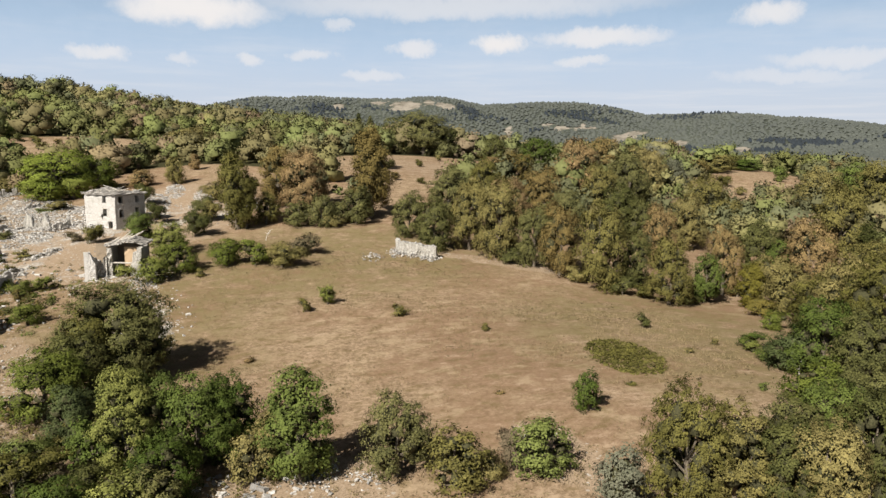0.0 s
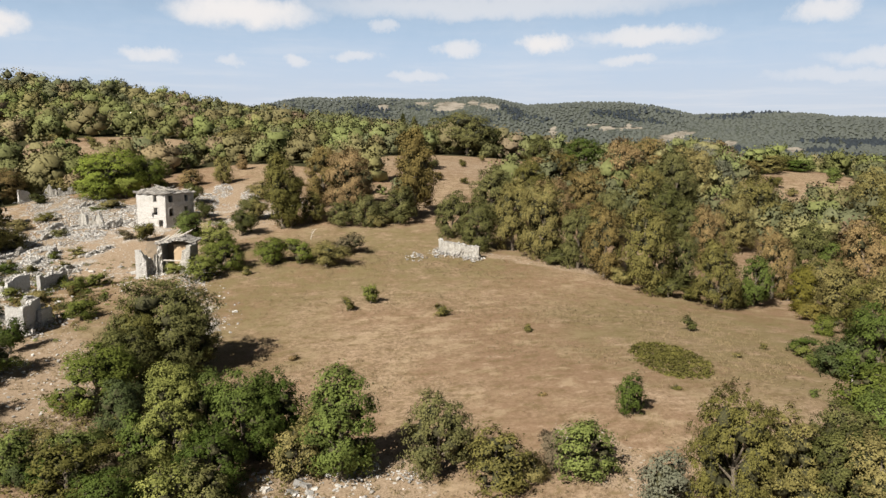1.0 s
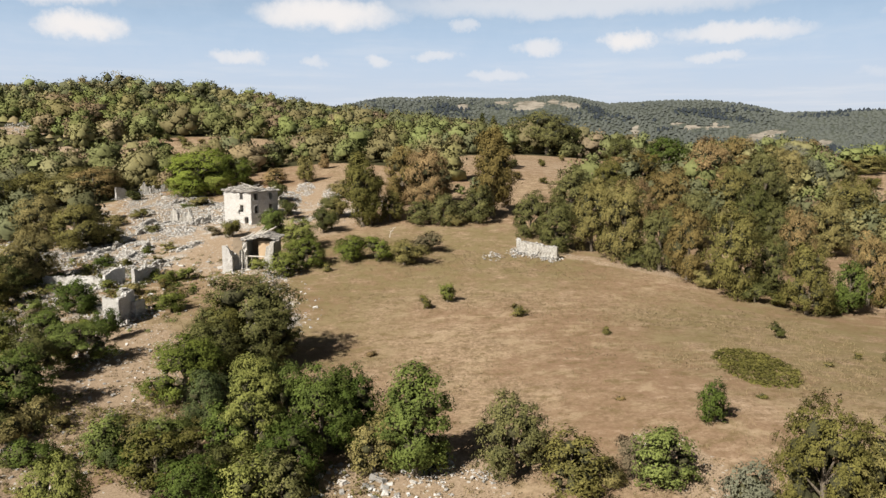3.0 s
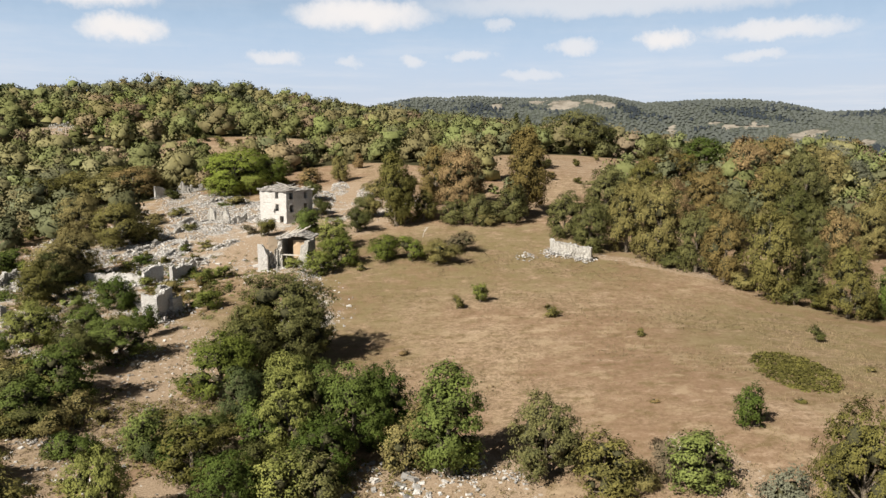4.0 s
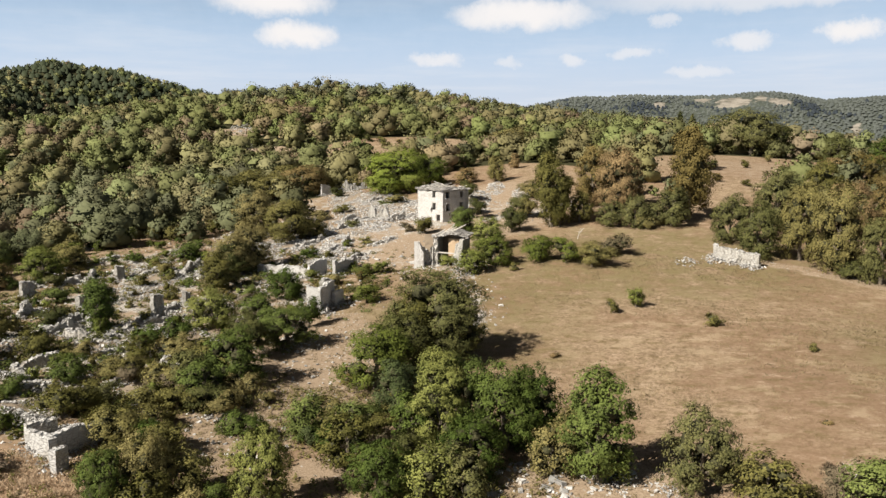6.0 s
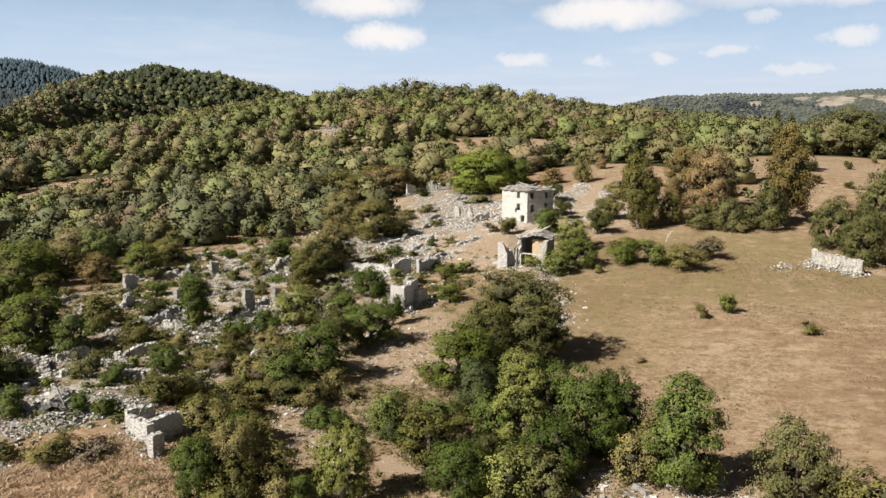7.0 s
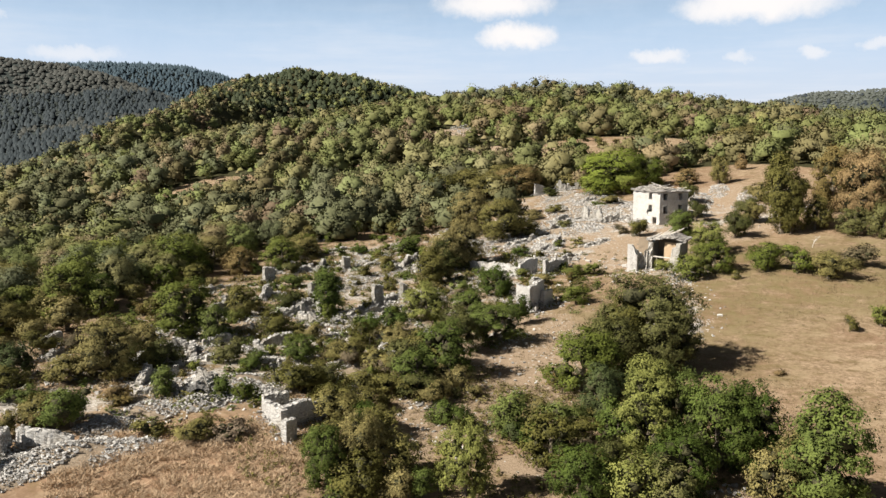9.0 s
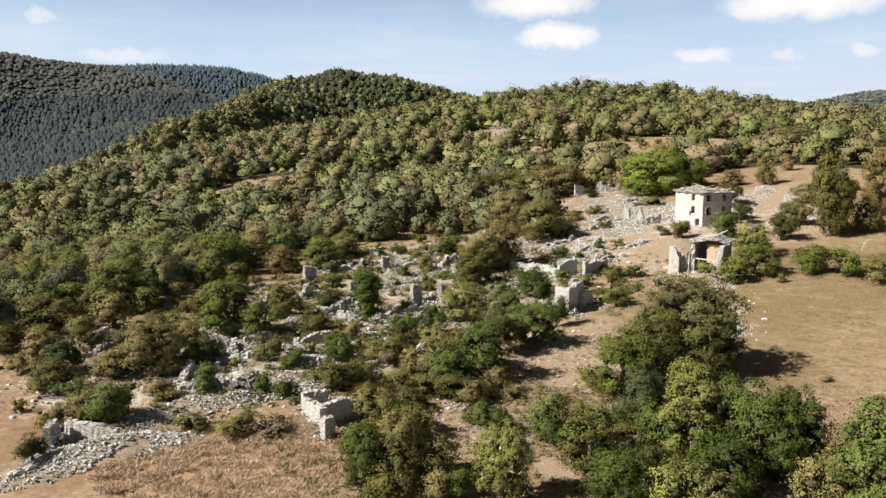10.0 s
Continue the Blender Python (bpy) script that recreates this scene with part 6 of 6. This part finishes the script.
rubble_heap(-34.4, 58.7, 2.3, 1.7, 30, 0.70, 0.35)
rubble_heap(-57.1, 113.7, 4.4, 6.9, 27, 0.40, 0.35)
rubble_heap(-38.9, 85.9, 2.7, 4.3, 24, 0.40, 0.35)
rubble_heap(-33.2, 67.0, 2.1, 2.4, 26, 0.30, 0.30)
rubble_heap(-43.6, 68.9, 3.1, 2.7, 32, 0.30, 0.30)
rubble_heap(-32.4, 64.6, 2.3, 2.1, 27, 0.30, 0.30)
rubble_heap(-24.3, 63.8, 2.1, 1.9, 21, 0.15, 0.30)
bare_tree("dead_tree", "bleached dead tree with bare forked branches", 17.5, 143.4, 1.7, (1.2, 0.3), 945)
bare_tree("dead_tree", "bleached dead tree with bare forked branches", 58.9, 56.0, 1.8, (0.6, 0.3), 1412)
bare_tree("dead_tree", "bleached dead tree with bare forked branches", -84.4, 80.3, 2.1, (1.8, 0.3), 205)
bare_tree("dead_tree", "bleached dead tree with bare forked branches", 17.3, 142.0, 1.8, (0.9, 0.3), 470)
bare_tree("dead_tree", "bleached dead tree with bare forked branches", -72.2, 84.6, 2.2, (1.2, 0.3), 360)
bare_tree("dead_tree", "bleached dead tree with bare forked branches", 23.5, 47.8, 2.6, (1.2, 0.3), 1400)
house_plot(-61.6, 108.5, -40, 5.9, 6.4, 1.1)
house_plot(-57.8, 91.8, -48, 5.2, 5.8, 1.6)
house_plot(-46.9, 93.7, -48, 5.7, 6.1, 0.9)
house_plot(-56.5, 69.8, -40, 7.5, 5.5, 1.6)
house_plot(-49.5, 73.4, -48, 7.5, 6.6, 1.5)
house_plot(-37.7, 83.1, -40, 5.5, 5.6, 1.6)
house_plot(-38.2, 69.4, -20, 5.3, 6.2, 1.3)
house_plot(-54.6, 60.9, 48, 5.7, 5.5, 0.9)
house_plot(-60.5, 124.6, 48, 7.5, 5.0, 0.9)
house_plot(-49.9, 125.2, 20, 7.6, 6.7, 1.2)
house_plot(-49.5, 146.1, 35, 6.3, 5.6, 1.1)
house_plot(-41.0, 154.9, -40, 5.9, 6.6, 0.6)
house_plot(-35.9, 190.4, -48, 6.4, 7.0, 1.2)
house_plot(-51.1, 54.5, 20, 6.4, 5.7, 1.7)
house_plot(-71.5, 123.8, -40, 5.2, 6.8, 1.3)
house_plot(-63.7, 63.9, 35, 5.8, 5.7, 1.4)
house_plot(-32.9, 132.5, -20, 6.9, 5.4, 1.0)
rubble_heap(-127, 392, 5, 17, 18, 0.3, 0.5, 0.6)
rubble_heap(-114, 348, 5, 15, 18, 0.3, 0.5, 0.6)
rubble_heap(-102, 308, 5, 12, 18, 0.3, 0.5, 0.6)
rubble_heap(-150, 300, 9, 4, 10, 0.3, 0.5, 0.6)
stone_vault(-44.5, 56.7, 26)
loose_stones()
pole = beam("wooden_pole", (-43.4, 57.3, float(height(-43.4, 57.3)) - 0.3), (-44.2, 57.0, float(height(-44.2, 57.0)) + 2.4), 0.08, PALE_WOOD)
tagged(pole, "bleached leaning wooden pole among fallen stones", "pole")


# ---- low growth on the pasture ----
def in_patch(rng, n, cx, cy, rx, ry, turn, power=0.5):
    a, r = rng.uniform(0, 6.283, n), rng.uniform(0, 1, n) ** power
    u, v = r * np.cos(a) * rx, r * np.sin(a) * ry
    c, s = math.cos(radians(turn)), math.sin(radians(turn))
    return cx + u * c - v * s, cy + u * s + v * c


def tufts(name, label, category, seed, x, y, wide, tall, each, size, mat):
    """Small domed plants of a few leaf sprays each, one mesh."""
    rng = np.random.default_rng(seed)
    n = len(x)
    d = rng.normal(size=(n, each, 3))
    d /= np.linalg.norm(d, axis=2)[..., None]
    d[..., 2] = np.abs(d[..., 2])
    z = height(x, y)
    p = np.stack([x, y, z], -1)[:, None] + d * rng.uniform(0.4, 1.0, (n, each, 1)) * np.stack([wide, wide, tall], -1)[:, None]
    nn = d * 0.7 + rng.normal(size=d.shape) * 0.35 + (0, 0, 0.9)
    nn /= np.linalg.norm(nn, axis=2)[..., None]
    u = np.cross(nn, rng.normal(size=d.shape))
    u /= np.linalg.norm(u, axis=2)[..., None]
    v = np.cross(nn, u)
    s = size * rng.uniform(0.6, 1.3, (n, each, 1))
    verts = np.stack([p - u * s, p - v * s * 0.7, p + u * s, p + v * s * 0.7], 2).reshape(-1, 3)
    tagged(new(name, mesh_from(name, verts, np.arange(len(verts)).reshape(-1, 4), mat)), label, category, kind="stuff")


def blades(name, label, category, seed, x, y, spread_by, tall, each, wide, mat, splay=0.45):
    """Thin splayed stalks, each a narrow upright triangle, one mesh."""
    rng = np.random.default_rng(seed)
    n = len(x)
    z = height(x, y)
    bx, by = x[:, None] + rng.normal(0, spread_by, (n, each)), y[:, None] + rng.normal(0, spread_by, (n, each))
    h = np.asarray(tall)[:, None] * rng.uniform(0.5, 1.1, (n, each))
    tx, ty = bx + rng.normal(0, splay, (n, each)) * h, by + rng.normal(0, splay, (n, each)) * h
    a = rng.uniform(0, 6.283, (n, each))
    c, s = np.cos(a) * wide, np.sin(a) * wide
    zz = np.broadcast_to(z[:, None], bx.shape)
    v = np.stack([np.stack([bx - c, by - s, zz - 0.03], -1), np.stack([bx + c, by + s, zz - 0.03], -1), np.stack([tx + c * 0.4, ty + s * 0.4, zz + h], -1), np.stack([tx - c * 0.4, ty - s * 0.4, zz + h], -1)], 2)
    tagged(new(name, mesh_from(name, v.reshape(-1, 3), np.arange(v.size // 3).reshape(-1, 4), mat)), label, category, kind="stuff")


def build_low_growth():
    rng = np.random.default_rng(40)
    x, y = in_patch(rng, 900, 46.0, 67.2, 3.7, 7.6, -16, 0.6)
    k = len(x)
    tufts("heath_patch", "oval patch of low dark olive heath on the pasture", "heath", 41, x, y, rng.uniform(0.3, 0.6, k), rng.uniform(0.15, 0.4, k), 10, 0.13, LEAF["olive"])
    x, y = in_patch(rng, 620, -35, 46.0, 12, 7.5, 34)
    clump = rng.integers(0, len(x), 4200)
    size = rng.uniform(0.12, 0.42, len(x))[clump]
    x, y = x[clump] + rng.normal(0, 0.3, 4200), y[clump] + rng.normal(0, 0.3, 4200)
    blades("dry_weeds", "feathery rusty brown dry weeds in clumps below the ruins", "weeds", 43, x, y, 0.16, size, 16, 0.03, WEEDS, 1.1)
    for name, words, mat, seed, number, tall, size in (("dry_grass", "straw-coloured dry grass under the bushes", STRAW, 55, 2600, 0.5, 0.06), ("weeds", "low olive weeds under the bushes", LEAF["olive"], 56, 2600, 0.8, 0.1),
                                                       ("weeds", "brown seeding weeds under the bushes", TUSSOCK, 57, 1700, 0.7, 0.07)):
        x, y = in_patch(rng, number, -14, 60, 24, 20, 20)
        keep = (waves(x / 4, y / 4, seed) > -0.15) & (sum(patch(x, y, *p) for p in BARE) < 0.3)
        x, y = x[keep], y[keep]
        k = len(x)
        tufts(name, words, name.replace("_", " "), seed, x, y, rng.uniform(0.2, 0.55, k), rng.uniform(0.3, 1.0, k) * tall, 16, size, mat)
    x, y = in_patch(rng, 12000, 20, 92, 48, 50, 0)
    keep = (waves(x / 4, y / 4, 27) > 0.05) & (village_at(x, y) < 0.3)
    x, y = x[keep], y[keep]
    k = len(x)
    tufts("dry_tussocks", "low brownish tussocks dotting the dry pasture", "grass", 47, x, y, rng.uniform(0.12, 0.4, k), rng.uniform(0.05, 0.16, k), 7, 0.08, TUSSOCK)
    x, y = in_patch(rng, 12000, 20, 90, 48, 48, 0)
    keep = (waves(x / 5, y / 5, 17) > -0.25) & (village_at(x, y) < 0.3)
    x, y = x[keep], y[keep]
    k = len(x)
    blades("dry_grass", "tussocks of dry straw-coloured pasture grass", "grass", 42, x, y, 0.25, rng.uniform(0.08, 0.26, k), 6, 0.025, STRAW)
    for kind, seed, words in (("olive", 44, "olive"), ("hill_rust", 45, "brownish"), ("green", 46, "green")):
        x, y = in_patch(rng, 1000, -44, 106, 42, 62, 20)
        keep = (waves(x / 6, y / 6, seed) > -0.05) & (np.hypot(x, y) > 64) & (village_at(x, y) > 0.1)
        x, y = x[keep], y[keep]
        k = len(x)
        tufts("weeds", f"low {words} weeds and brambles between the fallen walls", "weeds", seed, x, y, rng.uniform(0.3, 0.8, k), rng.uniform(0.2, 0.6, k), 34, 0.11, LEAF[kind])
    for kind, seed, words in (("olive", 51, "olive"), ("dark", 52, "dark green"), ("rust", 53, "browning"), ("green", 54, "green")):
        x, y = in_patch(rng, 420, -46, 100, 36, 52, 24)
        keep = (waves(x / 7, y / 7, seed) > -0.1) & (np.hypot(x, y) > 68) & (village_at(x, y) > 0.15) & (patch(x, y, -20, 76, 9, 34) <= 0) & (x < -14)
        x, y = x[keep], y[keep]
        k = len(x)
        tufts("brambles", f"{words} bramble thickets over the fallen stones", "brambles", seed, x, y, rng.uniform(0.6, 1.6, k), rng.uniform(0.5, 1.3, k), 70, 0.17, LEAF[kind])


build_low_growth()


# ---- woods on the hillsides, too many to count ----
def hill_crown(rng, sprays, form, k=9):
    """One crown of unit height and width: overlapping leafy lumps with small leaf sprays over them. Places, faces, normals."""
    la = np.arange(k) * 2.4 + rng.uniform(-0.5, 0.5, k)
    f = np.linspace(0.2, 0.8, k) + rng.uniform(-0.06, 0.06, k)
    ring = rng.uniform(0.3, 0.72, k) * 0.5 * np.sin(np.pi * (0.3 + 0.6 * f)) * ((1.05 - f) if form == "cone" else 1.0)
    rad = rng.uniform(0.14, 0.31, k) * (9 / k) ** 0.25 * ((1.25 - f) if form == "cone" else 1.0)
    lobe = np.stack([ring * np.cos(la), ring * np.sin(la), f], -1)
    bv, bf, bn = blob_arrays(rng, np.concatenate([lobe, rad[:, None]], 1), 0.68, 0.45)
    which = rng.integers(0, k, sprays)
    out = rng.normal(size=(sprays, 3))
    out /= np.linalg.norm(out, axis=1)[:, None]
    out[:, 2] = np.where(out[:, 2] < -0.3, -out[:, 2], out[:, 2])
    p = lobe[which] + out * (rad[which] * rng.uniform(0.72, 1.25, sprays))[:, None]
    nn = out + rng.normal(size=out.shape) * 0.6
    nn /= np.linalg.norm(nn, axis=1)[:, None]
    u = np.cross(nn, rng.normal(size=out.shape))
    u /= np.linalg.norm(u, axis=1)[:, None]
    v = np.cross(nn, u)
    s = rng.uniform(0.6, 1.4, (sprays, 1))
    sv = np.stack([p, p, p], 1)
    off = np.stack([-u * s * 1.3, u * s * 0.9 - v * s, u * s * 0.9 + v * s], 1)
    verts = np.concatenate([sv.reshape(-1, 3), bv])
    offs = np.concatenate([off.reshape(-1, 3), np.zeros_like(bv)])
    whole = (verts - (0, 0, 0.42)) * (2.0, 2.0, 1.5)
    normals = np.concatenate([np.repeat(out * 0.45 + nn * 0.25, 3, 0), bn * 0.6]) + whole * 1.4
    normals /= np.linalg.norm(normals, axis=1)[:, None]
    faces = np.concatenate([np.arange(sprays * 3).reshape(-1, 3), bf + sprays * 3])
    return verts, offs, faces, normals


def wood_arrays(rng, x, y, tall, wide, sprays, form, leaf, lumps):
    """Trees in one go: a turned and stretched crown at every x, y; leaf is the size of a spray in metres."""
    z = height(x, y)
    shapes = [hill_crown(rng, sprays, form, max(4, lumps - rng.integers(0, 5))) for _ in range(14)]
    pick = rng.integers(0, 14, len(x))
    turn = rng.uniform(0, 6.283, len(x))
    V, F, N, tone, at = [], [], [], [], 0
    tree_tone = rng.random(len(x))
    for k, (v, o, f, nrm) in enumerate(shapes):
        m = np.where(pick == k)[0]
        if not len(m):
            continue
        c, s = np.cos(turn[m])[:, None], np.sin(turn[m])[:, None]
        w, h = wide[m][:, None], tall[m][:, None]
        px, py = v[None, :, 0] * w + o[None, :, 0] * leaf, v[None, :, 1] * w + o[None, :, 1] * leaf
        V.append(np.stack([x[m][:, None] + px * c - py * s, y[m][:, None] + px * s + py * c, z[m][:, None] + v[None, :, 2] * h + o[None, :, 2] * leaf - 0.1 * h], -1).reshape(-1, 3))
        N.append(np.stack([nrm[None, :, 0] * c - nrm[None, :, 1] * s, nrm[None, :, 0] * s + nrm[None, :, 1] * c, np.broadcast_to(nrm[None, :, 2], px.shape)], -1).reshape(-1, 3))
        F.append((f[None] + (np.arange(len(m)) * len(v))[:, None, None]).reshape(-1, 3) + at)
        tone.append(np.repeat(tree_tone[m], len(v)))
        at += len(m) * len(v)
    return np.concatenate(V), np.concatenate(F), np.concatenate(N), np.concatenate(tone)


def far_arrays(rng, x, y, tall, wide, point):
    """Small far trees: an uneven five-sided crown each, pointed (1) or domed (0)."""
    n = len(x)
    z = height(x, y)
    a = rng.uniform(0, 6.283, (n, 1)) + np.arange(5)[None] * 1.2566
    low = rng.uniform(0.4, 0.62, (n, 5)) * wide[:, None]
    high = rng.uniform(0.30, 0.48, (n, 5)) * wide[:, None] * (1 - 0.5 * point)
    rings = [np.stack([x[:, None] + r * np.cos(a + o), y[:, None] + r * np.sin(a + o), z[:, None] + tall[:, None] * (f + rng.uniform(-0.07, 0.07, (n, 5)))], -1) for r, f, o in ((low, 0.12, 0), (high, 0.66 - 0.14 * point, 0.6))]
    apex = np.stack([x, y, z + tall], -1)[:, None]
    v = np.concatenate([rings[0], rings[1], apex], 1)
    k = np.arange(5)
    q = (k + 1) % 5
    tri = np.concatenate([np.stack([k, q, k + 5], 1), np.stack([q, q + 5, k + 5], 1), np.stack([k + 5, q + 5, np.full(5, 10)], 1)])
    f = tri[None] + (np.arange(n) * 11)[:, None, None]
    away = v - np.stack([x, y, z + tall * 0.3], -1)[:, None]
    nrm = away / (np.linalg.norm(away, axis=2)[..., None] + 1e-6) * 0.55 + (0, 0, 0.6)
    nrm /= np.linalg.norm(nrm, axis=2)[..., None]
    return v.reshape(-1, 3), f.reshape(-1, 3), nrm.reshape(-1, 3)


def far_wood(name, label, kind, seed, x, y, lo, hi, aspect, point):
    rng = np.random.default_rng(seed)
    tall = rng.uniform(lo, hi, len(x)) * rng.uniform(0.75, 1.15, len(x))
    v, f, nrm = far_arrays(rng, x, y, tall, tall * aspect * rng.uniform(0.8, 1.25, len(x)), point)
    tagged(new(name, mesh_from(name, v, f, LEAF[kind], True, nrm)), label, "wood", kind="stuff")


def wood(name, label, kind, seed, x, y, lo, hi, sprays, form="round", aspect=1.32, leaf=0.4, lumps=9):
    rng = np.random.default_rng(seed)
    tall = (lo + (hi - lo) * rng.beta(1.3, 2.2, len(x)))
    wide = tall * aspect * rng.uniform(0.7, 1.1, len(x))
    v, tris, normals, tone = wood_arrays(rng, x, y, tall, wide, sprays, form, leaf, lumps)
    me = mesh_from(name, v, tris, LEAF[kind], True, normals)
    me.attributes.new("tone", "FLOAT", "POINT").data.foreach_set("value", tone.astype(np.float32))
    tagged(new(name, me), label, "wood", kind="stuff")


def spread(seed, r0, r1, a0, a1, gap):
    """Jittered stations over a ring sector, about gap metres apart; gap grows with distance."""
    rng = np.random.default_rng(seed)
    xs, ys = [], []
    r = r0
    while r < r1:
        g = gap * (1 + (r - r0) / 1400)
        count = int(r * radians(a1 - a0) / g)
        a = np.radians(np.linspace(a0, a1, count) + rng.uniform(-0.6, 0.6, count) * (a1 - a0) / max(count, 1))
        rr = r + rng.uniform(-0.55, 0.55, count) * g
        xs.append(-np.sin(a) * rr), ys.append(np.cos(a) * rr)
        r += g * 0.95
    return np.concatenate(xs), np.concatenate(ys)


def in_woods(x, y, rng):
    """Where trees grow: outside pasture, clearings, village and thin spots."""
    shut = np.maximum(open_at(x, y), village_at(x, y))
    thin = waves(x / 26, y / 26, 11)
    return (shut < 0.3) & (thin > -0.8) & (pine_side(x, y) < 0.4)


def build_woods():
    rng = np.random.default_rng(5)
    kinds = ["hill_olive", "hill_rust", "hill_green", "hill_dark"]
    share = [0.42, 0.1, 0.3, 0.18]
    for tag, r0, r1, a0, a1, gap, lo, hi, sprays, leaf, lumps in (("near", 178, 262, -56, 60, 8.3, 4.0, 13.5, 640, 0.27, 11), ("middle", 262, 400, -56, 62, 9.2, 5.0, 14.0, 400, 0.33, 11), ("farther", 400, 620, -56, 62, 10.2, 5.6, 12.6, 220, 0.44, 9),
                                                  ("upper", 620, 1130, 22, 60, 9.5, 6.5, 12.0, 50, 0.8, 6)):
        x, y = spread(len(tag) * 7 + int(r0), r0, r1, a0, a1, gap)
        keep = in_woods(x, y, rng)
        x, y = x[keep], y[keep]
        if tag == "upper":
            top = height(x, y) > 92 + 12 * waves(x / 30, y / 30, 6)
            lower = ~top | (rng.random(len(x)) < 0.5)
            x, y = x[lower], y[lower]
        pick = rng.choice(len(kinds), len(x), p=share)
        patches = waves(x / 40, y / 40, 21)
        pick = np.where((patches > 0.4) & (rng.random(len(x)) < 0.25), 1, pick)
        stands = waves(x / 55, y / 55, 23)
        pick = np.where((stands > 0.25) & (rng.random(len(x)) < 0.6), 3, pick)
        pick = np.where((stands < -0.25) & (rng.random(len(x)) < 0.6), 2, pick)
        for i, kind in enumerate(kinds):
            m = pick == i
            if m.sum():
                wood("hillside_wood", f"{WORDS[kind[5:]]} broadleaf trees of the close {tag} hillside wood", kind, i + 31, x[m], y[m], lo, hi, sprays, leaf=leaf, lumps=lumps)
    # undergrowth that fills the gaps between the trees
    x, y = spread(80, 182, 640, -56, 60, 5.0)
    keep = in_woods(x, y, rng) & (open_at(x, y) < 0.04)
    x, y = x[keep], y[keep]
    pick = rng.choice(3, len(x), p=[0.5, 0.3, 0.2])
    for i, (kind, words) in enumerate((("hill_olive", "olive"), ("hill_green", "green"), ("hill_rust", "browning"))):
        label = f"low {words} bushes filling the gaps in the hillside wood"
        m = (pick == i) & (np.hypot(x, y) > 330)
        far_wood("undergrowth", label, kind, 90 + i, x[m], y[m], 1.2, 2.9, 1.5, 0.2)
        m = (pick == i) & (np.hypot(x, y) <= 330)
        wood("undergrowth", label, kind, 93 + i, x[m], y[m], 1.2, 3.4, 50, "round", 1.5, 0.28, 4)
    x, y = spread(76, 700, 1130, 20, 44, 4.4)
    keep = (height(x, y) > 68 + 12 * waves(x / 30, y / 30, 6)) & (open_at(x, y) < 0.3)
    far_wood("conifer_wood", "dark pointed conifers on the hilltop", "conifer", 64, x[keep], y[keep], 3.0, 8.0, 0.95, 0.3)
    # pines and scrub on the ridges across the valley, hazy woods on the far ridge, haze painted into the leaf colours
    x, y = spread(77, 1120, 2000, 34, 58, 6.2)
    x2, y2 = spread(75, 530, 1120, 44, 60, 5.6)
    down = pine_side(x2, y2) > 0.4
    x, y = np.concatenate([x, x2[down]]), np.concatenate([y, y2[down]])
    keep = waves(x / 45, y / 45, 8) > -0.75
    x, y = x[keep], y[keep]
    z = height(x, y)
    mixed = waves(x / 120, y / 120, 3) + 0.7 * waves(x / 35, y / 35, 13)
    scrub = (z + 45 * mixed > 120) & (np.hypot(x, y) > 1150)
    bright = ~scrub & (waves(x / 50, y / 50, 18) + 0.5 * waves(x / 16, y / 16, 28) > 0.42)
    dark = ~scrub & ~bright
    far_wood("scrub_wood", "grey-green scrubby trees on the ridge across the valley", "scrub", 66, x[scrub], y[scrub], 3.5, 8.5, 1.45, 0.15)
    far_wood("pine_wood", "dark green pines covering the valley side", "pine", 61, x[dark], y[dark], 5.0, 13.0, 0.8, 0.55)
    far_wood("scrub_wood", "grey-green broadleaf scrub between the pines of the valley side", "scrub", 68, x[bright], y[bright], 4.0, 8.0, 1.3, 0.1)
    x, y = spread(74, 2020, 2360, 30, 50, 6.6)
    far_wood("blue_pine_wood", "pines on the far crest, tinted blue by painted haze", "hazed_pine", 67, x, y, 7.0, 15.0, 0.72, 0.65)
    x, y = spread(78, 1500, 2400, -54, -2, 7.0)
    keep = (height(x, y) > -8) & (bald_at(x, y) + 0.5 * waves(x / 14, y / 14, 19) < 0.35)
    x, y = x[keep], y[keep]
    pines = waves(x / 75, y / 75, 15) + 0.5 * waves(x / 25, y / 25, 16) > 0.42
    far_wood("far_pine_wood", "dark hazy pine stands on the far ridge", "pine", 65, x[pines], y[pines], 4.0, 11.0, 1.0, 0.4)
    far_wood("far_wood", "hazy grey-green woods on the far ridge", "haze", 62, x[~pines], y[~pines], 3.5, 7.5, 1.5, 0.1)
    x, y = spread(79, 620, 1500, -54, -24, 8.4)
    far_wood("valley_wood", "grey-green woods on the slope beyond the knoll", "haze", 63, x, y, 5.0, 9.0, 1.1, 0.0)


build_woods()
